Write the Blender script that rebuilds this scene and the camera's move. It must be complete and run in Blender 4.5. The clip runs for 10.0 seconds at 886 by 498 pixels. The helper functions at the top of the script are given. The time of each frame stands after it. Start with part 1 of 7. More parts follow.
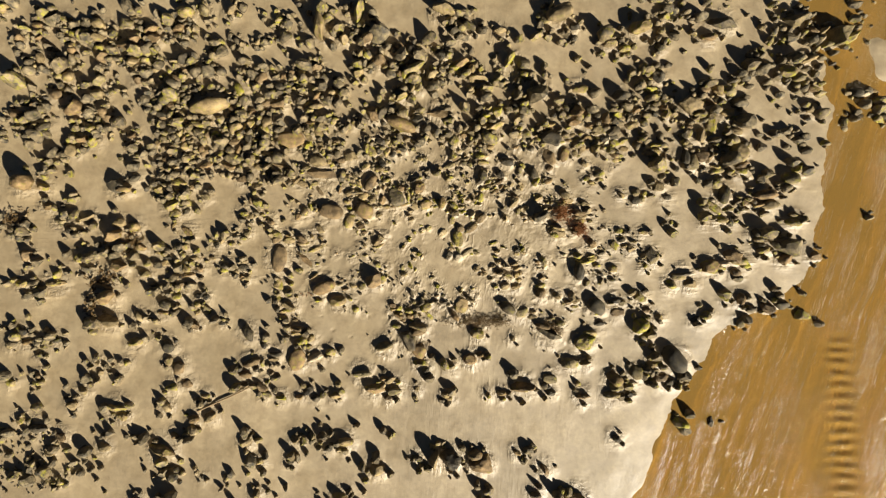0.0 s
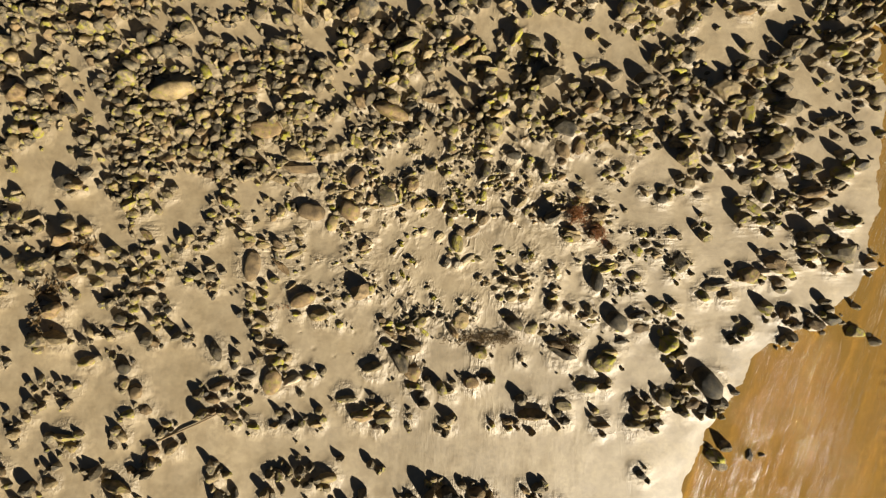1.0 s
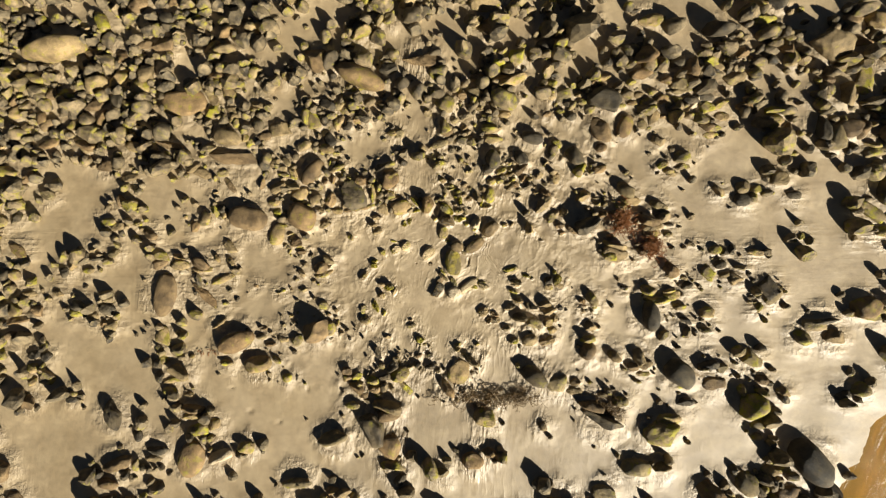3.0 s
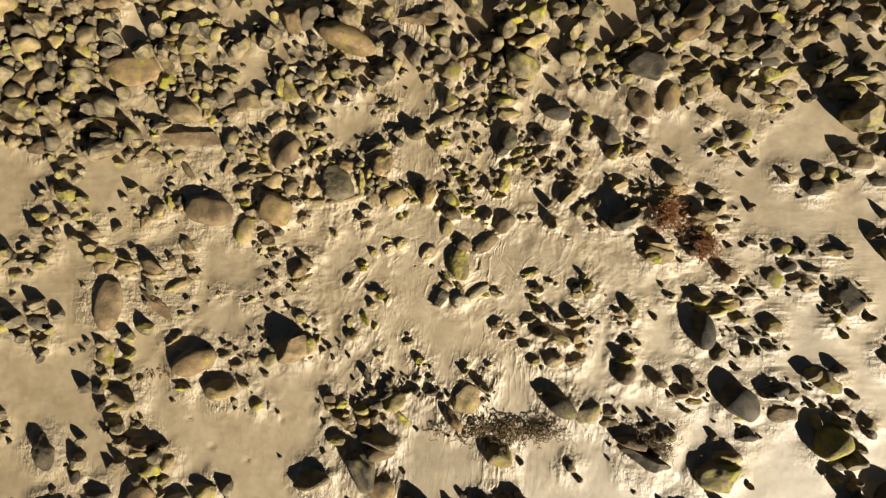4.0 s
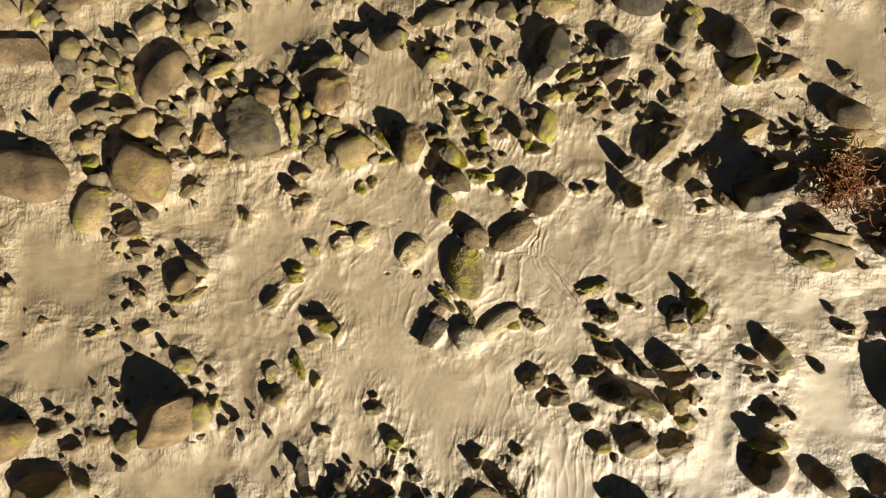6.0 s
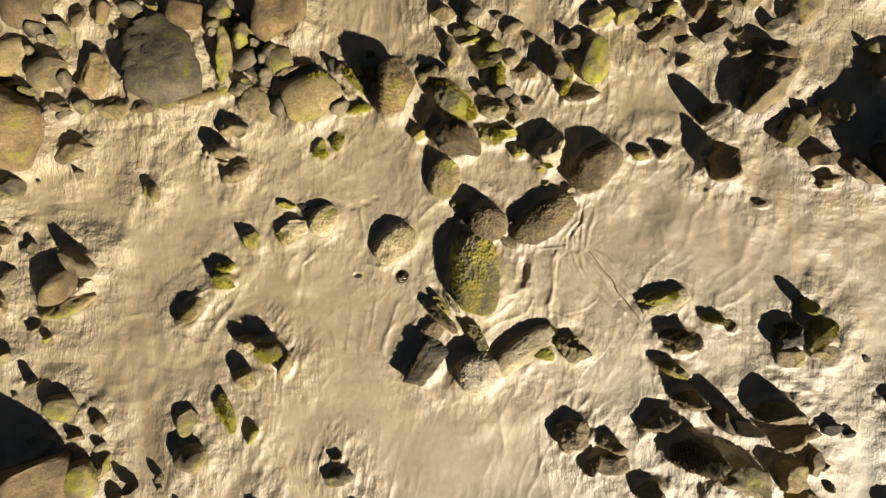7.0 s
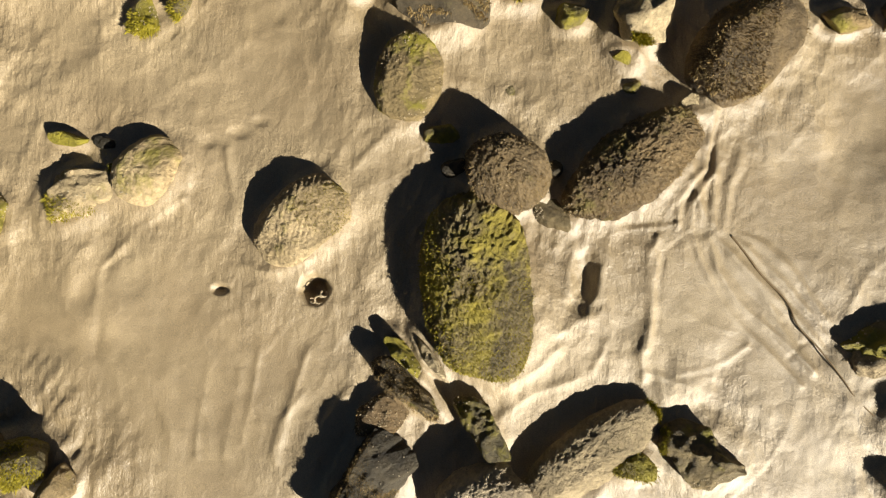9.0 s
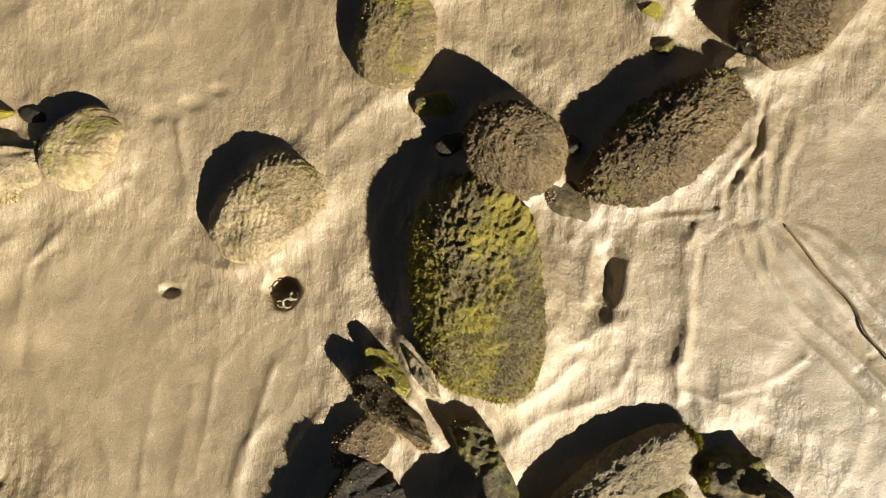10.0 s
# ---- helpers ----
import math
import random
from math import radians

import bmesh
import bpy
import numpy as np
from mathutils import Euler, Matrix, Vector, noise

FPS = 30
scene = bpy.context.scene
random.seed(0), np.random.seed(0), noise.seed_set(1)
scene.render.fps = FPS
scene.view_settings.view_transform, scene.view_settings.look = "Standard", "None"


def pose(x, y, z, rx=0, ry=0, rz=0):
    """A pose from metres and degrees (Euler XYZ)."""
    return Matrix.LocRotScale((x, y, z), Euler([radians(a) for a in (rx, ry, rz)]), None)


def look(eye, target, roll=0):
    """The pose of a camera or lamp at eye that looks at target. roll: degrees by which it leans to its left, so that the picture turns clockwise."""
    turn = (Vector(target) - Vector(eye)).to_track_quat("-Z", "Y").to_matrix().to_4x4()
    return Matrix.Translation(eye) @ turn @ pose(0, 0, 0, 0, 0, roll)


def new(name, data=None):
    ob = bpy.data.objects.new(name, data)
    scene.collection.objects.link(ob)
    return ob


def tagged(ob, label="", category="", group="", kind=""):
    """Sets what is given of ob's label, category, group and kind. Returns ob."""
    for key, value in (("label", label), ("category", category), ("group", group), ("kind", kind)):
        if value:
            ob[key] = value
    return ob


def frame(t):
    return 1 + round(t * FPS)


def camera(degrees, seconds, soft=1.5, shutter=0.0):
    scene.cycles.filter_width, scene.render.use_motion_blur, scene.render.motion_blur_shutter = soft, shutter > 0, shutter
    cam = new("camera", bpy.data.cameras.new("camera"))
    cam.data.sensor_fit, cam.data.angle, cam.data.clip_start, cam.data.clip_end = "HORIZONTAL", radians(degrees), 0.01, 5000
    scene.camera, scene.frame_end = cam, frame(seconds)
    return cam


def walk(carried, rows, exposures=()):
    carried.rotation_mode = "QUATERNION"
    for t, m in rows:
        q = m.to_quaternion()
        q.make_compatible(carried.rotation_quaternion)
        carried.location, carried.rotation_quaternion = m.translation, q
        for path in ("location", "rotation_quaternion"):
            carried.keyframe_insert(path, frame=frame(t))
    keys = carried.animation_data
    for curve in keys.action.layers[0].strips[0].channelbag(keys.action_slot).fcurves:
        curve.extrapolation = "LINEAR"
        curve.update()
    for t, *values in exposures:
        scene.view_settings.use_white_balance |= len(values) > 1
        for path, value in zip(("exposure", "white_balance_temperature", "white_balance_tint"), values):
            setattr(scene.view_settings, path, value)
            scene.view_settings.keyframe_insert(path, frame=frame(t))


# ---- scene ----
cam = camera(76.0, 10.0, soft=1.25)
PATH = [
    (0, pose(0.255, -1.291, 17.152, 3.24, 2.28, 0.13)),
    (0.5, pose(0.241, -1.157, 16.068, 3.18, 2.31, 0.14)),
    (1, pose(0.241, -1.002, 14.908, 3.23, 2.27, 0.15)),
    (1.5, pose(0.246, -0.810, 13.816, 3.21, 2.24, 0.12)),
    (2, pose(0.257, -0.605, 12.647, 3.17, 2.19, 0.10)),
    (2.5, pose(0.268, -0.423, 11.584, 3.07, 2.09, 0.08)),
    (4, pose(0.113, -0.259, 8.666, 3.23, 2.24, 0.04)),
    (4.5, pose(0.138, -0.185, 7.690, 3.28, 2.31, 0.10)),
    (5, pose(0.102, -0.124, 6.839, 3.24, 2.23, -0.03)),
    (6.5, pose(-0.017, -0.082, 4.001, 3.26, 2.22, 0.34)),
    (7, pose(-0.032, -0.055, 3.316, 3.24, 2.19, 0.46)),
    (7.5, pose(-0.019, -0.033, 2.682, 3.18, 2.27, 0.45)),
    (8, pose(-0.011, -0.017, 2.179, 3.25, 2.26, 0.33)),
    (8.5, pose(-0.017, -0.007, 1.813, 3.18, 2.10, 0.28)),
    (9, pose(-0.007, 0.002, 1.506, 3.19, 2.14, 0.21)),
    (9.5, pose(0.005, 0.007, 1.287, 3.21, 2.34, 0.20)),
    (10, pose(0.001, 0.001, 1.252, 3.17, 2.31, 0.18)),
]
walk(cam, PATH)

# ---- world, sun, exposure ----
SUN_EL, SUN_AZ = 27.0, 138.0          # elevation; bearing from +y towards +x
to_sun = Vector((math.sin(radians(SUN_AZ)) * math.cos(radians(SUN_EL)),
                 math.cos(radians(SUN_AZ)) * math.cos(radians(SUN_EL)), math.sin(radians(SUN_EL))))
world = bpy.data.worlds.new("sky")
scene.world = world
world.use_nodes = True
wn = world.node_tree
sky = wn.nodes.new("ShaderNodeTexSky")
sky.sky_type, sky.sun_disc = 'NISHITA', False
sky.sun_elevation, sky.sun_rotation = radians(SUN_EL), radians(SUN_AZ)
wn.nodes["Background"].inputs["Strength"].default_value = 0.0085
wn.links.new(sky.outputs["Color"], wn.nodes["Background"].inputs["Color"])
sun = new("sun", bpy.data.lights.new("sun", 'SUN'))
sun.data.energy, sun.data.angle, sun.data.color = 5.0, radians(0.55), (1.0, 0.942, 0.80)
sun.matrix_world = look(to_sun * 60, (0, 0, 0))
scene.view_settings.exposure = 1.20


# ---- materials ----
def nodes_of(name):
    m = bpy.data.materials.new(name)
    m.use_nodes = True
    nt = m.node_tree
    return m, nt, nt.nodes["Principled BSDF"]


def add(nt, kind, **values):
    n = nt.nodes.new("ShaderNode" + kind)
    for k, v in values.items():
        n.inputs[k.replace("_", " ")].default_value = v
    return n


def noise_tex(nt, vec, scale, detail=4.0, rough=0.55):
    n = add(nt, "TexNoise", Scale=scale, Detail=detail, Roughness=rough)
    nt.links.new(vec, n.inputs["Vector"])
    return n.outputs["Fac"]


def ramp(nt, fac, *stops):
    n = nt.nodes.new("ShaderNodeValToRGB")
    e = n.color_ramp.elements
    while len(e) < len(stops):
        e.new(0.5)
    for el, (p, c) in zip(e, stops):
        el.position = p
        el.color = (*c, 1) if len(c) == 3 else c
    nt.links.new(fac, n.inputs["Fac"])
    return n.outputs["Color"]


def grey(v):
    return (v, v, v)


def mixed(nt, fac, a, b, kind='MIX'):
    n = nt.nodes.new("ShaderNodeMix")
    n.data_type, n.blend_type = 'RGBA', kind
    for k, s in ((0, fac), (6, a), (7, b)):
        if isinstance(s, (int, float)):
            n.inputs[k].default_value = s
        elif isinstance(s, tuple):
            n.inputs[k].default_value = (*s, 1)
        else:
            nt.links.new(s, n.inputs[k])
    return n.outputs[2]


def bumped(nt, height, strength, distance, before=None):
    n = add(nt, "Bump", Strength=strength, Distance=distance)
    nt.links.new(height, n.inputs["Height"])
    if before is not None:
        nt.links.new(before, n.inputs["Normal"])
    return n.outputs["Normal"]


def calc(nt, op, a, b):
    n = nt.nodes.new("ShaderNodeMath")
    n.operation = op
    for k, s in ((0, a), (1, b)):
        if isinstance(s, (int, float)):
            n.inputs[k].default_value = s
        else:
            nt.links.new(s, n.inputs[k])
    return n.outputs[0]


def sand_material():
    m, nt, b = nodes_of("wet_sand")
    pos = nt.nodes.new("ShaderNodeTexCoord").outputs["Object"]
    broad = noise_tex(nt, pos, 0.45, 5)
    fine = noise_tex(nt, pos, 9.0, 6, 0.6)
    grain = noise_tex(nt, pos, 420.0, 2)
    col = mixed(nt, ramp(nt, broad, (0.35, grey(0)), (0.65, grey(1))), (0.276, 0.209, 0.117), (0.374, 0.287, 0.167))
    col = mixed(nt, 0.55, col, ramp(nt, fine, (0.25, (0.62, 0.60, 0.57)), (0.75, (1.12, 1.10, 1.08))), 'MULTIPLY')
    col = mixed(nt, 0.8, col, ramp(nt, grain, (0.3, grey(0.56)), (0.7, grey(1.32))), 'MULTIPLY')
    col = mixed(nt, 0.8, col, ramp(nt, noise_tex(nt, pos, 2.6, 9, 0.68), (0.3, (0.74, 0.69, 0.62)), (0.65, (1.12, 1.11, 1.08))), 'MULTIPLY')
    nt.links.new(col, b.inputs["Base Color"])
    nt.links.new(ramp(nt, noise_tex(nt, pos, 1.3, 5), (0.32, grey(0.46)), (0.68, grey(0.70))), b.inputs["Roughness"])
    b.inputs["Specular IOR Level"].default_value = 1.0
    b.inputs["Coat Weight"].default_value = 0.8
    b.inputs["Coat Roughness"].default_value = 0.6
    streak = nt.nodes.new("ShaderNodeMapping")
    streak.inputs["Rotation"].default_value = (0, 0, radians(22))
    streak.inputs["Scale"].default_value = (1.0, 0.22, 1.0)
    nt.links.new(pos, streak.inputs["Vector"])
    sparse = ramp(nt, noise_tex(nt, pos, 1.7, 3), (0.42, grey(0.05)), (0.62, grey(1)))
    n = bumped(nt, calc(nt, 'MULTIPLY', noise_tex(nt, streak.outputs["Vector"], 9.0, 7, 0.62), sparse), 0.11, 0.030)
    n = bumped(nt, calc(nt, 'MULTIPLY', noise_tex(nt, pos, 30.0, 6, 0.65), sparse), 0.28, 0.010, n)
    churn = nt.nodes.new("ShaderNodeAttribute")
    churn.attribute_name = "churn"
    crumple = calc(nt, 'MULTIPLY', noise_tex(nt, streak.outputs["Vector"], 34.0, 6, 0.62), churn.outputs["Fac"])
    n = bumped(nt, crumple, 0.75, 0.034, n)
    crumple = calc(nt, 'MULTIPLY', noise_tex(nt, pos, 9.0, 5, 0.55), churn.outputs["Fac"])
    n = bumped(nt, crumple, 0.95, 0.060, n)
    ridge = add(nt, "TexNoise", Scale=7.0, Detail=5.0, Roughness=0.55, Distortion=0.7)
    ridge.noise_type = 'RIDGED_MULTIFRACTAL'
    nt.links.new(streak.outputs["Vector"], ridge.inputs["Vector"])
    where = calc(nt, 'MULTIPLY', ramp(nt, noise_tex(nt, pos, 2.9, 3), (0.44, grey(0.05)), (0.62, grey(1))), calc(nt, 'ADD', churn.outputs["Fac"], 0.25))
    n = bumped(nt, calc(nt, 'MULTIPLY', ridge.outputs["Fac"], where), 0.8, 0.020, n)
    n = bumped(nt, noise_tex(nt, pos, 85.0, 4, 0.6), 0.14, 0.006, n)
    n = bumped(nt, noise_tex(nt, pos, 320.0, 3, 0.7), 0.6, 0.0022, n)
    nt.links.new(n, b.inputs["Normal"])
    return m


def stone_material(name, dark, light, algae, cover, island=False):
    """Weathered stone: two tones, grain, pits, and a film of green algae with its own outline."""
    m, nt, b = nodes_of(name)
    if island:
        pos0 = nt.nodes.new("ShaderNodeTexCoord").outputs["Object"]
        rnd = nt.nodes.new("ShaderNodeNewGeometry").outputs["Random Per Island"]
    else:
        pos0 = nt.nodes.new("ShaderNodeTexCoord").outputs["Object"]
        rnd = nt.nodes.new("ShaderNodeObjectInfo").outputs["Random"]
    shift = nt.nodes.new("ShaderNodeCombineXYZ")
    nt.links.new(calc(nt, 'MULTIPLY', rnd, 37.0), shift.inputs[0])
    nt.links.new(calc(nt, 'MULTIPLY', rnd, 91.0), shift.inputs[1])
    va = nt.nodes.new("ShaderNodeVectorMath")
    va.operation = 'ADD'
    nt.links.new(pos0, va.inputs[0])
    nt.links.new(shift.outputs[0], va.inputs[1])
    pos = va.outputs[0]
    big = noise_tex(nt, pos, 5.0, 6, 0.6)
    col = mixed(nt, ramp(nt, big, (0.36, grey(0)), (0.64, grey(1))), dark, light)
    tint = ramp(nt, rnd, (0.0, (0.74, 0.69, 0.62)), (0.35, (1.0, 0.97, 0.91)), (0.7, (1.10, 1.0, 0.86)), (1.0, (1.28, 1.2, 1.06)))
    col = mixed(nt, 0.9, col, tint, 'MULTIPLY')
    speck = noise_tex(nt, pos, 75.0, 4, 0.7)
    col = mixed(nt, 0.75, col, ramp(nt, speck, (0.3, grey(0.55)), (0.7, grey(1.35))), 'MULTIPLY')
    patch = calc(nt, 'ADD', noise_tex(nt, pos, 6.5, 7, 0.68), calc(nt, 'MULTIPLY', calc(nt, 'SUBTRACT', rnd, 0.5), 0.16))
    mask = ramp(nt, patch, (0.62 - cover, grey(0)), (0.74 - cover, grey(1)))
    green = mixed(nt, noise_tex(nt, pos, 38.0, 4), tuple(0.38 * c for c in algae), tuple(1.35 * c for c in algae))
    col = mixed(nt, calc(nt, 'MULTIPLY', mask, 0.92), col, green)
    nt.links.new(col, b.inputs["Base Color"])
    nt.links.new(ramp(nt, big, (0.3, grey(0.55)), (0.7, grey(0.8))), b.inputs["Roughness"])
    b.inputs["Specular IOR Level"].default_value = 0.35
    n = bumped(nt, noise_tex(nt, pos, 26.0, 8, 0.72), 0.9, 0.034)
    n = bumped(nt, noise_tex(nt, pos, 170.0, 4, 0.7), 0.8, 0.005, n)
    nt.links.new(n, b.inputs["Normal"])
    return m


def weed_material(name, low, high, rough=0.6):
    m, nt, b = nodes_of(name)
    pos = nt.nodes.new("ShaderNodeTexCoord").outputs["Object"]
    nt.links.new(mixed(nt, noise_tex(nt, pos, 40.0, 4), low, high), b.inputs["Base Color"])
    b.inputs["Roughness"].default_value = rough
    b.inputs["Specular IOR Level"].default_value = 0.15
    return m


def water_material():
    m, nt, b = nodes_of("stream_water")
    out = nt.nodes["Material Output"]
    pos = nt.nodes.new("ShaderNodeTexCoord").outputs["Object"]
    clear = nt.nodes.new("ShaderNodeBsdfTransparent")
    gloss = add(nt, "BsdfGlossy", Roughness=0.045, Color=(1, 1, 1, 1))
    fres = add(nt, "Fresnel", IOR=1.33)
    mix = nt.nodes.new("ShaderNodeMixShader")
    flow = nt.nodes.new("ShaderNodeMapping")
    flow.vector_type = 'TEXTURE'
    flow.inputs["Rotation"].default_value = (0, 0, radians(-20))
    flow.inputs["Scale"].default_value = (1.0, 6.0, 1)
    nt.links.new(pos, flow.inputs["Vector"])
    silt = ramp(nt, noise_tex(nt, flow.outputs["Vector"], 0.9, 5, 0.6), (0.36, grey(0)), (0.62, grey(1)))
    nt.links.new(mixed(nt, silt, (0.50, 0.31, 0.10), (0.95, 0.71, 0.30)), clear.inputs["Color"])
    # crests lie across the current; they stand up in streaks along it
    crest = nt.nodes.new("ShaderNodeMapping")
    crest.vector_type = 'TEXTURE'
    crest.inputs["Rotation"].default_value = (0, 0, radians(-25))
    crest.inputs["Scale"].default_value = (1.0, 0.35, 1)
    nt.links.new(pos, crest.inputs["Vector"])
    lively = ramp(nt, noise_tex(nt, flow.outputs["Vector"], 1.5, 4, 0.6), (0.44, grey(0.22)), (0.66, grey(1)))
    n = bumped(nt, calc(nt, 'MULTIPLY', noise_tex(nt, crest.outputs["Vector"], 2.4, 5, 0.6), lively), 1.0, 0.11)
    n = bumped(nt, calc(nt, 'MULTIPLY', noise_tex(nt, pos, 11.0, 3, 0.6), lively), 1.0, 0.11, n)
    n = bumped(nt, calc(nt, 'MULTIPLY', noise_tex(nt, pos, 26.0, 3, 0.6), lively), 1.0, 0.055, n)
    nt.links.new(n, gloss.inputs["Normal"])
    nt.links.new(n, fres.inputs["Normal"])
    nt.links.new(fres.outputs[0], mix.inputs[0])
    murk = add(nt, "BsdfDiffuse", Color=(0.55, 0.32, 0.08, 1))
    body = add(nt, "MixShader", Fac=0.32)
    nt.links.new(clear.outputs[0], body.inputs[1])
    nt.links.new(murk.outputs[0], body.inputs[2])
    nt.links.new(body.outputs[0], mix.inputs[1])
    nt.links.new(gloss.outputs[0], mix.inputs[2])
    nt.links.new(mix.outputs[0], out.inputs["Surface"])
    return m


SAND = sand_material()
GREEN = (0.29, 0.25, 0.030)
STONE = {
    'p': stone_material("pale_stone", (0.14, 0.105, 0.053), (0.35, 0.265, 0.142), GREEN, 0.075),
    'b': stone_material("brown_stone", (0.10, 0.068, 0.034), (0.26, 0.182, 0.094), GREEN, 0.02),
    # dark stone, its tone deepened further to carry the stones' shaded sides
    'd': stone_material("dark_stone", (0.040, 0.034, 0.024), (0.135, 0.110, 0.070), (0.20, 0.175, 0.022), 0.02),
    'm': stone_material("algae_stone", (0.13, 0.11, 0.06), (0.30, 0.25, 0.13), (0.33, 0.28, 0.028), 0.21),
    'g': stone_material("part_algae_stone", (0.12, 0.095, 0.050), (0.31, 0.245, 0.13), (0.34, 0.305, 0.022), 0.115),
    'w': stone_material("white_stone", (0.38, 0.32, 0.23), (0.58, 0.51, 0.38), GREEN, -0.10),
    # lighter copy of the pale stone: near-white sunlit faces put into the colour
    'q': stone_material("sunlit_pale_stone", (0.30, 0.24, 0.14), (0.56, 0.46, 0.30), (0.30, 0.26, 0.04), 0.055),
    'h': stone_material("olive_furred_stone", (0.11, 0.088, 0.045), (0.28, 0.225, 0.11), (0.40, 0.325, 0.050), 0.19),
    'e': stone_material("brown_furred_stone", (0.085, 0.064, 0.038), (0.24, 0.180, 0.100), (0.22, 0.185, 0.040), 0.03),
}
PEBBLE = stone_material("mixed_pebbles", (0.045, 0.038, 0.027), (0.26, 0.207, 0.125), GREEN, 0.06, island=True)
FUZZ = weed_material("algae_fuzz", (0.15, 0.12, 0.010), (0.41, 0.35, 0.038))
FUZZ_DARK = weed_material("dark_algae_fuzz", (0.10, 0.072, 0.034), (0.44, 0.31, 0.135))
KELP = weed_material("red_brown_seaweed", (0.07, 0.028, 0.012), (0.26, 0.105, 0.036), 0.4)
KELP_DARK = weed_material("dark_seaweed", (0.025, 0.018, 0.010), (0.16, 0.095, 0.035), 0.4)
WOOD = weed_material("wet_root", (0.10, 0.065, 0.035), (0.26, 0.19, 0.11))
WATER = water_material()

# ---- the stones, by place: x, y, length, width, bearing of the length, height, kind of stone ----
STONES = []


def rock(x, y, length, width, turn, height, look_of):
    STONES.append((x, y, length, width, turn, height, look_of))


rock(0.025, -0.009, 0.500, 0.285, 97, 0.122, 'ho')
rock(0.101, 0.282, 0.231, 0.200, -20, 0.137, 'eo')
rock(0.430, 0.303, 0.424, 0.206, 39, 0.090, 'eo')
rock(-0.155, 0.542, 0.237, 0.187, 80, 0.087, 'go')
rock(-0.068, 0.392, 0.094, 0.052, 10, 0.035, 'm')
rock(-0.439, 0.159, 0.281, 0.187, 42, 0.078, 'qso')
rock(-0.855, 0.295, 0.206, 0.162, 45, 0.078, 'qo')
rock(-1.041, 0.249, 0.249, 0.143, 30, 0.060, 'q')
rock(-0.987, 0.375, 0.069, 0.037, -10, 0.027, 'd')
rock(0.418, 0.590, 0.097, 0.056, -20, 0.035, 'm')
rock(0.436, 0.514, 0.052, 0.037, 20, 0.027, 'm')
rock(0.599, 0.464, 0.087, 0.060, -30, 0.035, 'q')
rock(0.221, 0.180, 0.143, 0.077, -50, 0.022, 'gf')
rock(-0.163, -0.192, 0.143, 0.056, -55, 0.070, 'm')
rock(-0.096, -0.192, 0.143, 0.037, -55, 0.054, 'q')
rock(-0.149, -0.278, 0.237, 0.072, -38, 0.092, 'd')
rock(-0.218, -0.348, 0.175, 0.115, 35, 0.037, 'bf')
rock(0.041, -0.367, 0.206, 0.090, -55, 0.078, 'm')
rock(0.121, 0.512, 0.032, 0.042, 80, 0.013, 'm')
rock(-0.030, 0.303, 0.075, 0.050, 20, 0.032, 'd')
rock(0.223, 0.291, 0.062, 0.050, 30, 0.044, 'd')
rock(0.723, 0.616, 0.345, 0.233, 52, 0.124, 'eo')
rock(0.589, -0.444, 0.225, 0.158, -20, 0.081, 'g')
rock(0.422, -0.468, 0.128, 0.075, -15, 0.052, 'm')
rock(0.046, -0.581, 0.256, 0.230, 20, 0.102, 'wo')
rock(-0.258, -0.535, 0.308, 0.169, 55, 0.079, 'd')
rock(0.311, -0.449, 0.434, 0.169, 38, 0.057, 'qo')
rock(-0.085, 0.751, 0.251, 0.231, 20, 0.181, 'da')
rock(0.114, 0.803, 0.187, 0.134, 0, 0.076, 'm')
rock(0.221, 0.806, 0.120, 0.059, 5, 0.069, 'm')
rock(0.274, 0.709, 0.107, 0.080, 0, 0.060, 'm')
rock(0.468, 0.713, 0.246, 0.166, 62, 0.151, 'qa')
rock(-1.276, 0.968, 0.269, 0.174, 80, 0.047, 'bf')
rock(-1.405, 0.838, 0.187, 0.107, 0, 0.115, 'p')
rock(-1.478, 0.696, 0.166, 0.086, -10, 0.161, 'p')
rock(-1.399, 0.581, 0.200, 0.134, 20, 0.088, 'p')
rock(-1.291, 0.179, 0.134, 0.112, -50, 0.070, 'p')
rock(-1.090, 0.384, 0.112, 0.043, -10, 0.046, 'm')
rock(-1.451, 0.015, 0.134, 0.069, 0, 0.070, 'm')
rock(-1.454, -0.074, 0.150, 0.096, 0, 0.091, 'm')
rock(-1.297, -0.426, 0.166, 0.075, -10, 0.088, 'p')
rock(-1.169, -0.475, 0.187, 0.134, -10, 0.127, 'm')
rock(-1.061, -0.553, 0.160, 0.080, 70, 0.106, 'p')
rock(-1.317, -0.632, 0.160, 0.112, 0, 0.091, 'p')
rock(-0.784, 0.770, 0.123, 0.069, 70, 0.046, 'm')
rock(-0.304, 0.807, 0.080, 0.080, 0, 0.083, 'p')
rock(-0.880, 0.710, 0.130, 0.100, 70, 0.045, 'mf')
rock(-4.490, 3.586, 0.454, 0.140, -5, 0.186, 'bk')
rock(-3.760, 3.650, 0.280, 0.260, 0, 0.188, 'm')
rock(-3.150, 3.560, 0.280, 0.200, 0, 0.200, 'p')
rock(0.480, 3.478, 0.277, 0.172, 0, 0.153, 'bk')
rock(1.885, 3.363, 0.176, 0.140, -40, 0.153, 'pk')
rock(2.654, 3.354, 0.227, 0.125, 70, 0.153, 'bk')
rock(2.830, 3.460, 0.280, 0.180, 0, 0.177, 'p')
rock(3.360, 3.370, 0.170, 0.150, 0, 0.155, 'm')
rock(4.020, 3.388, 0.277, 0.172, 0, 0.170, 'bk')
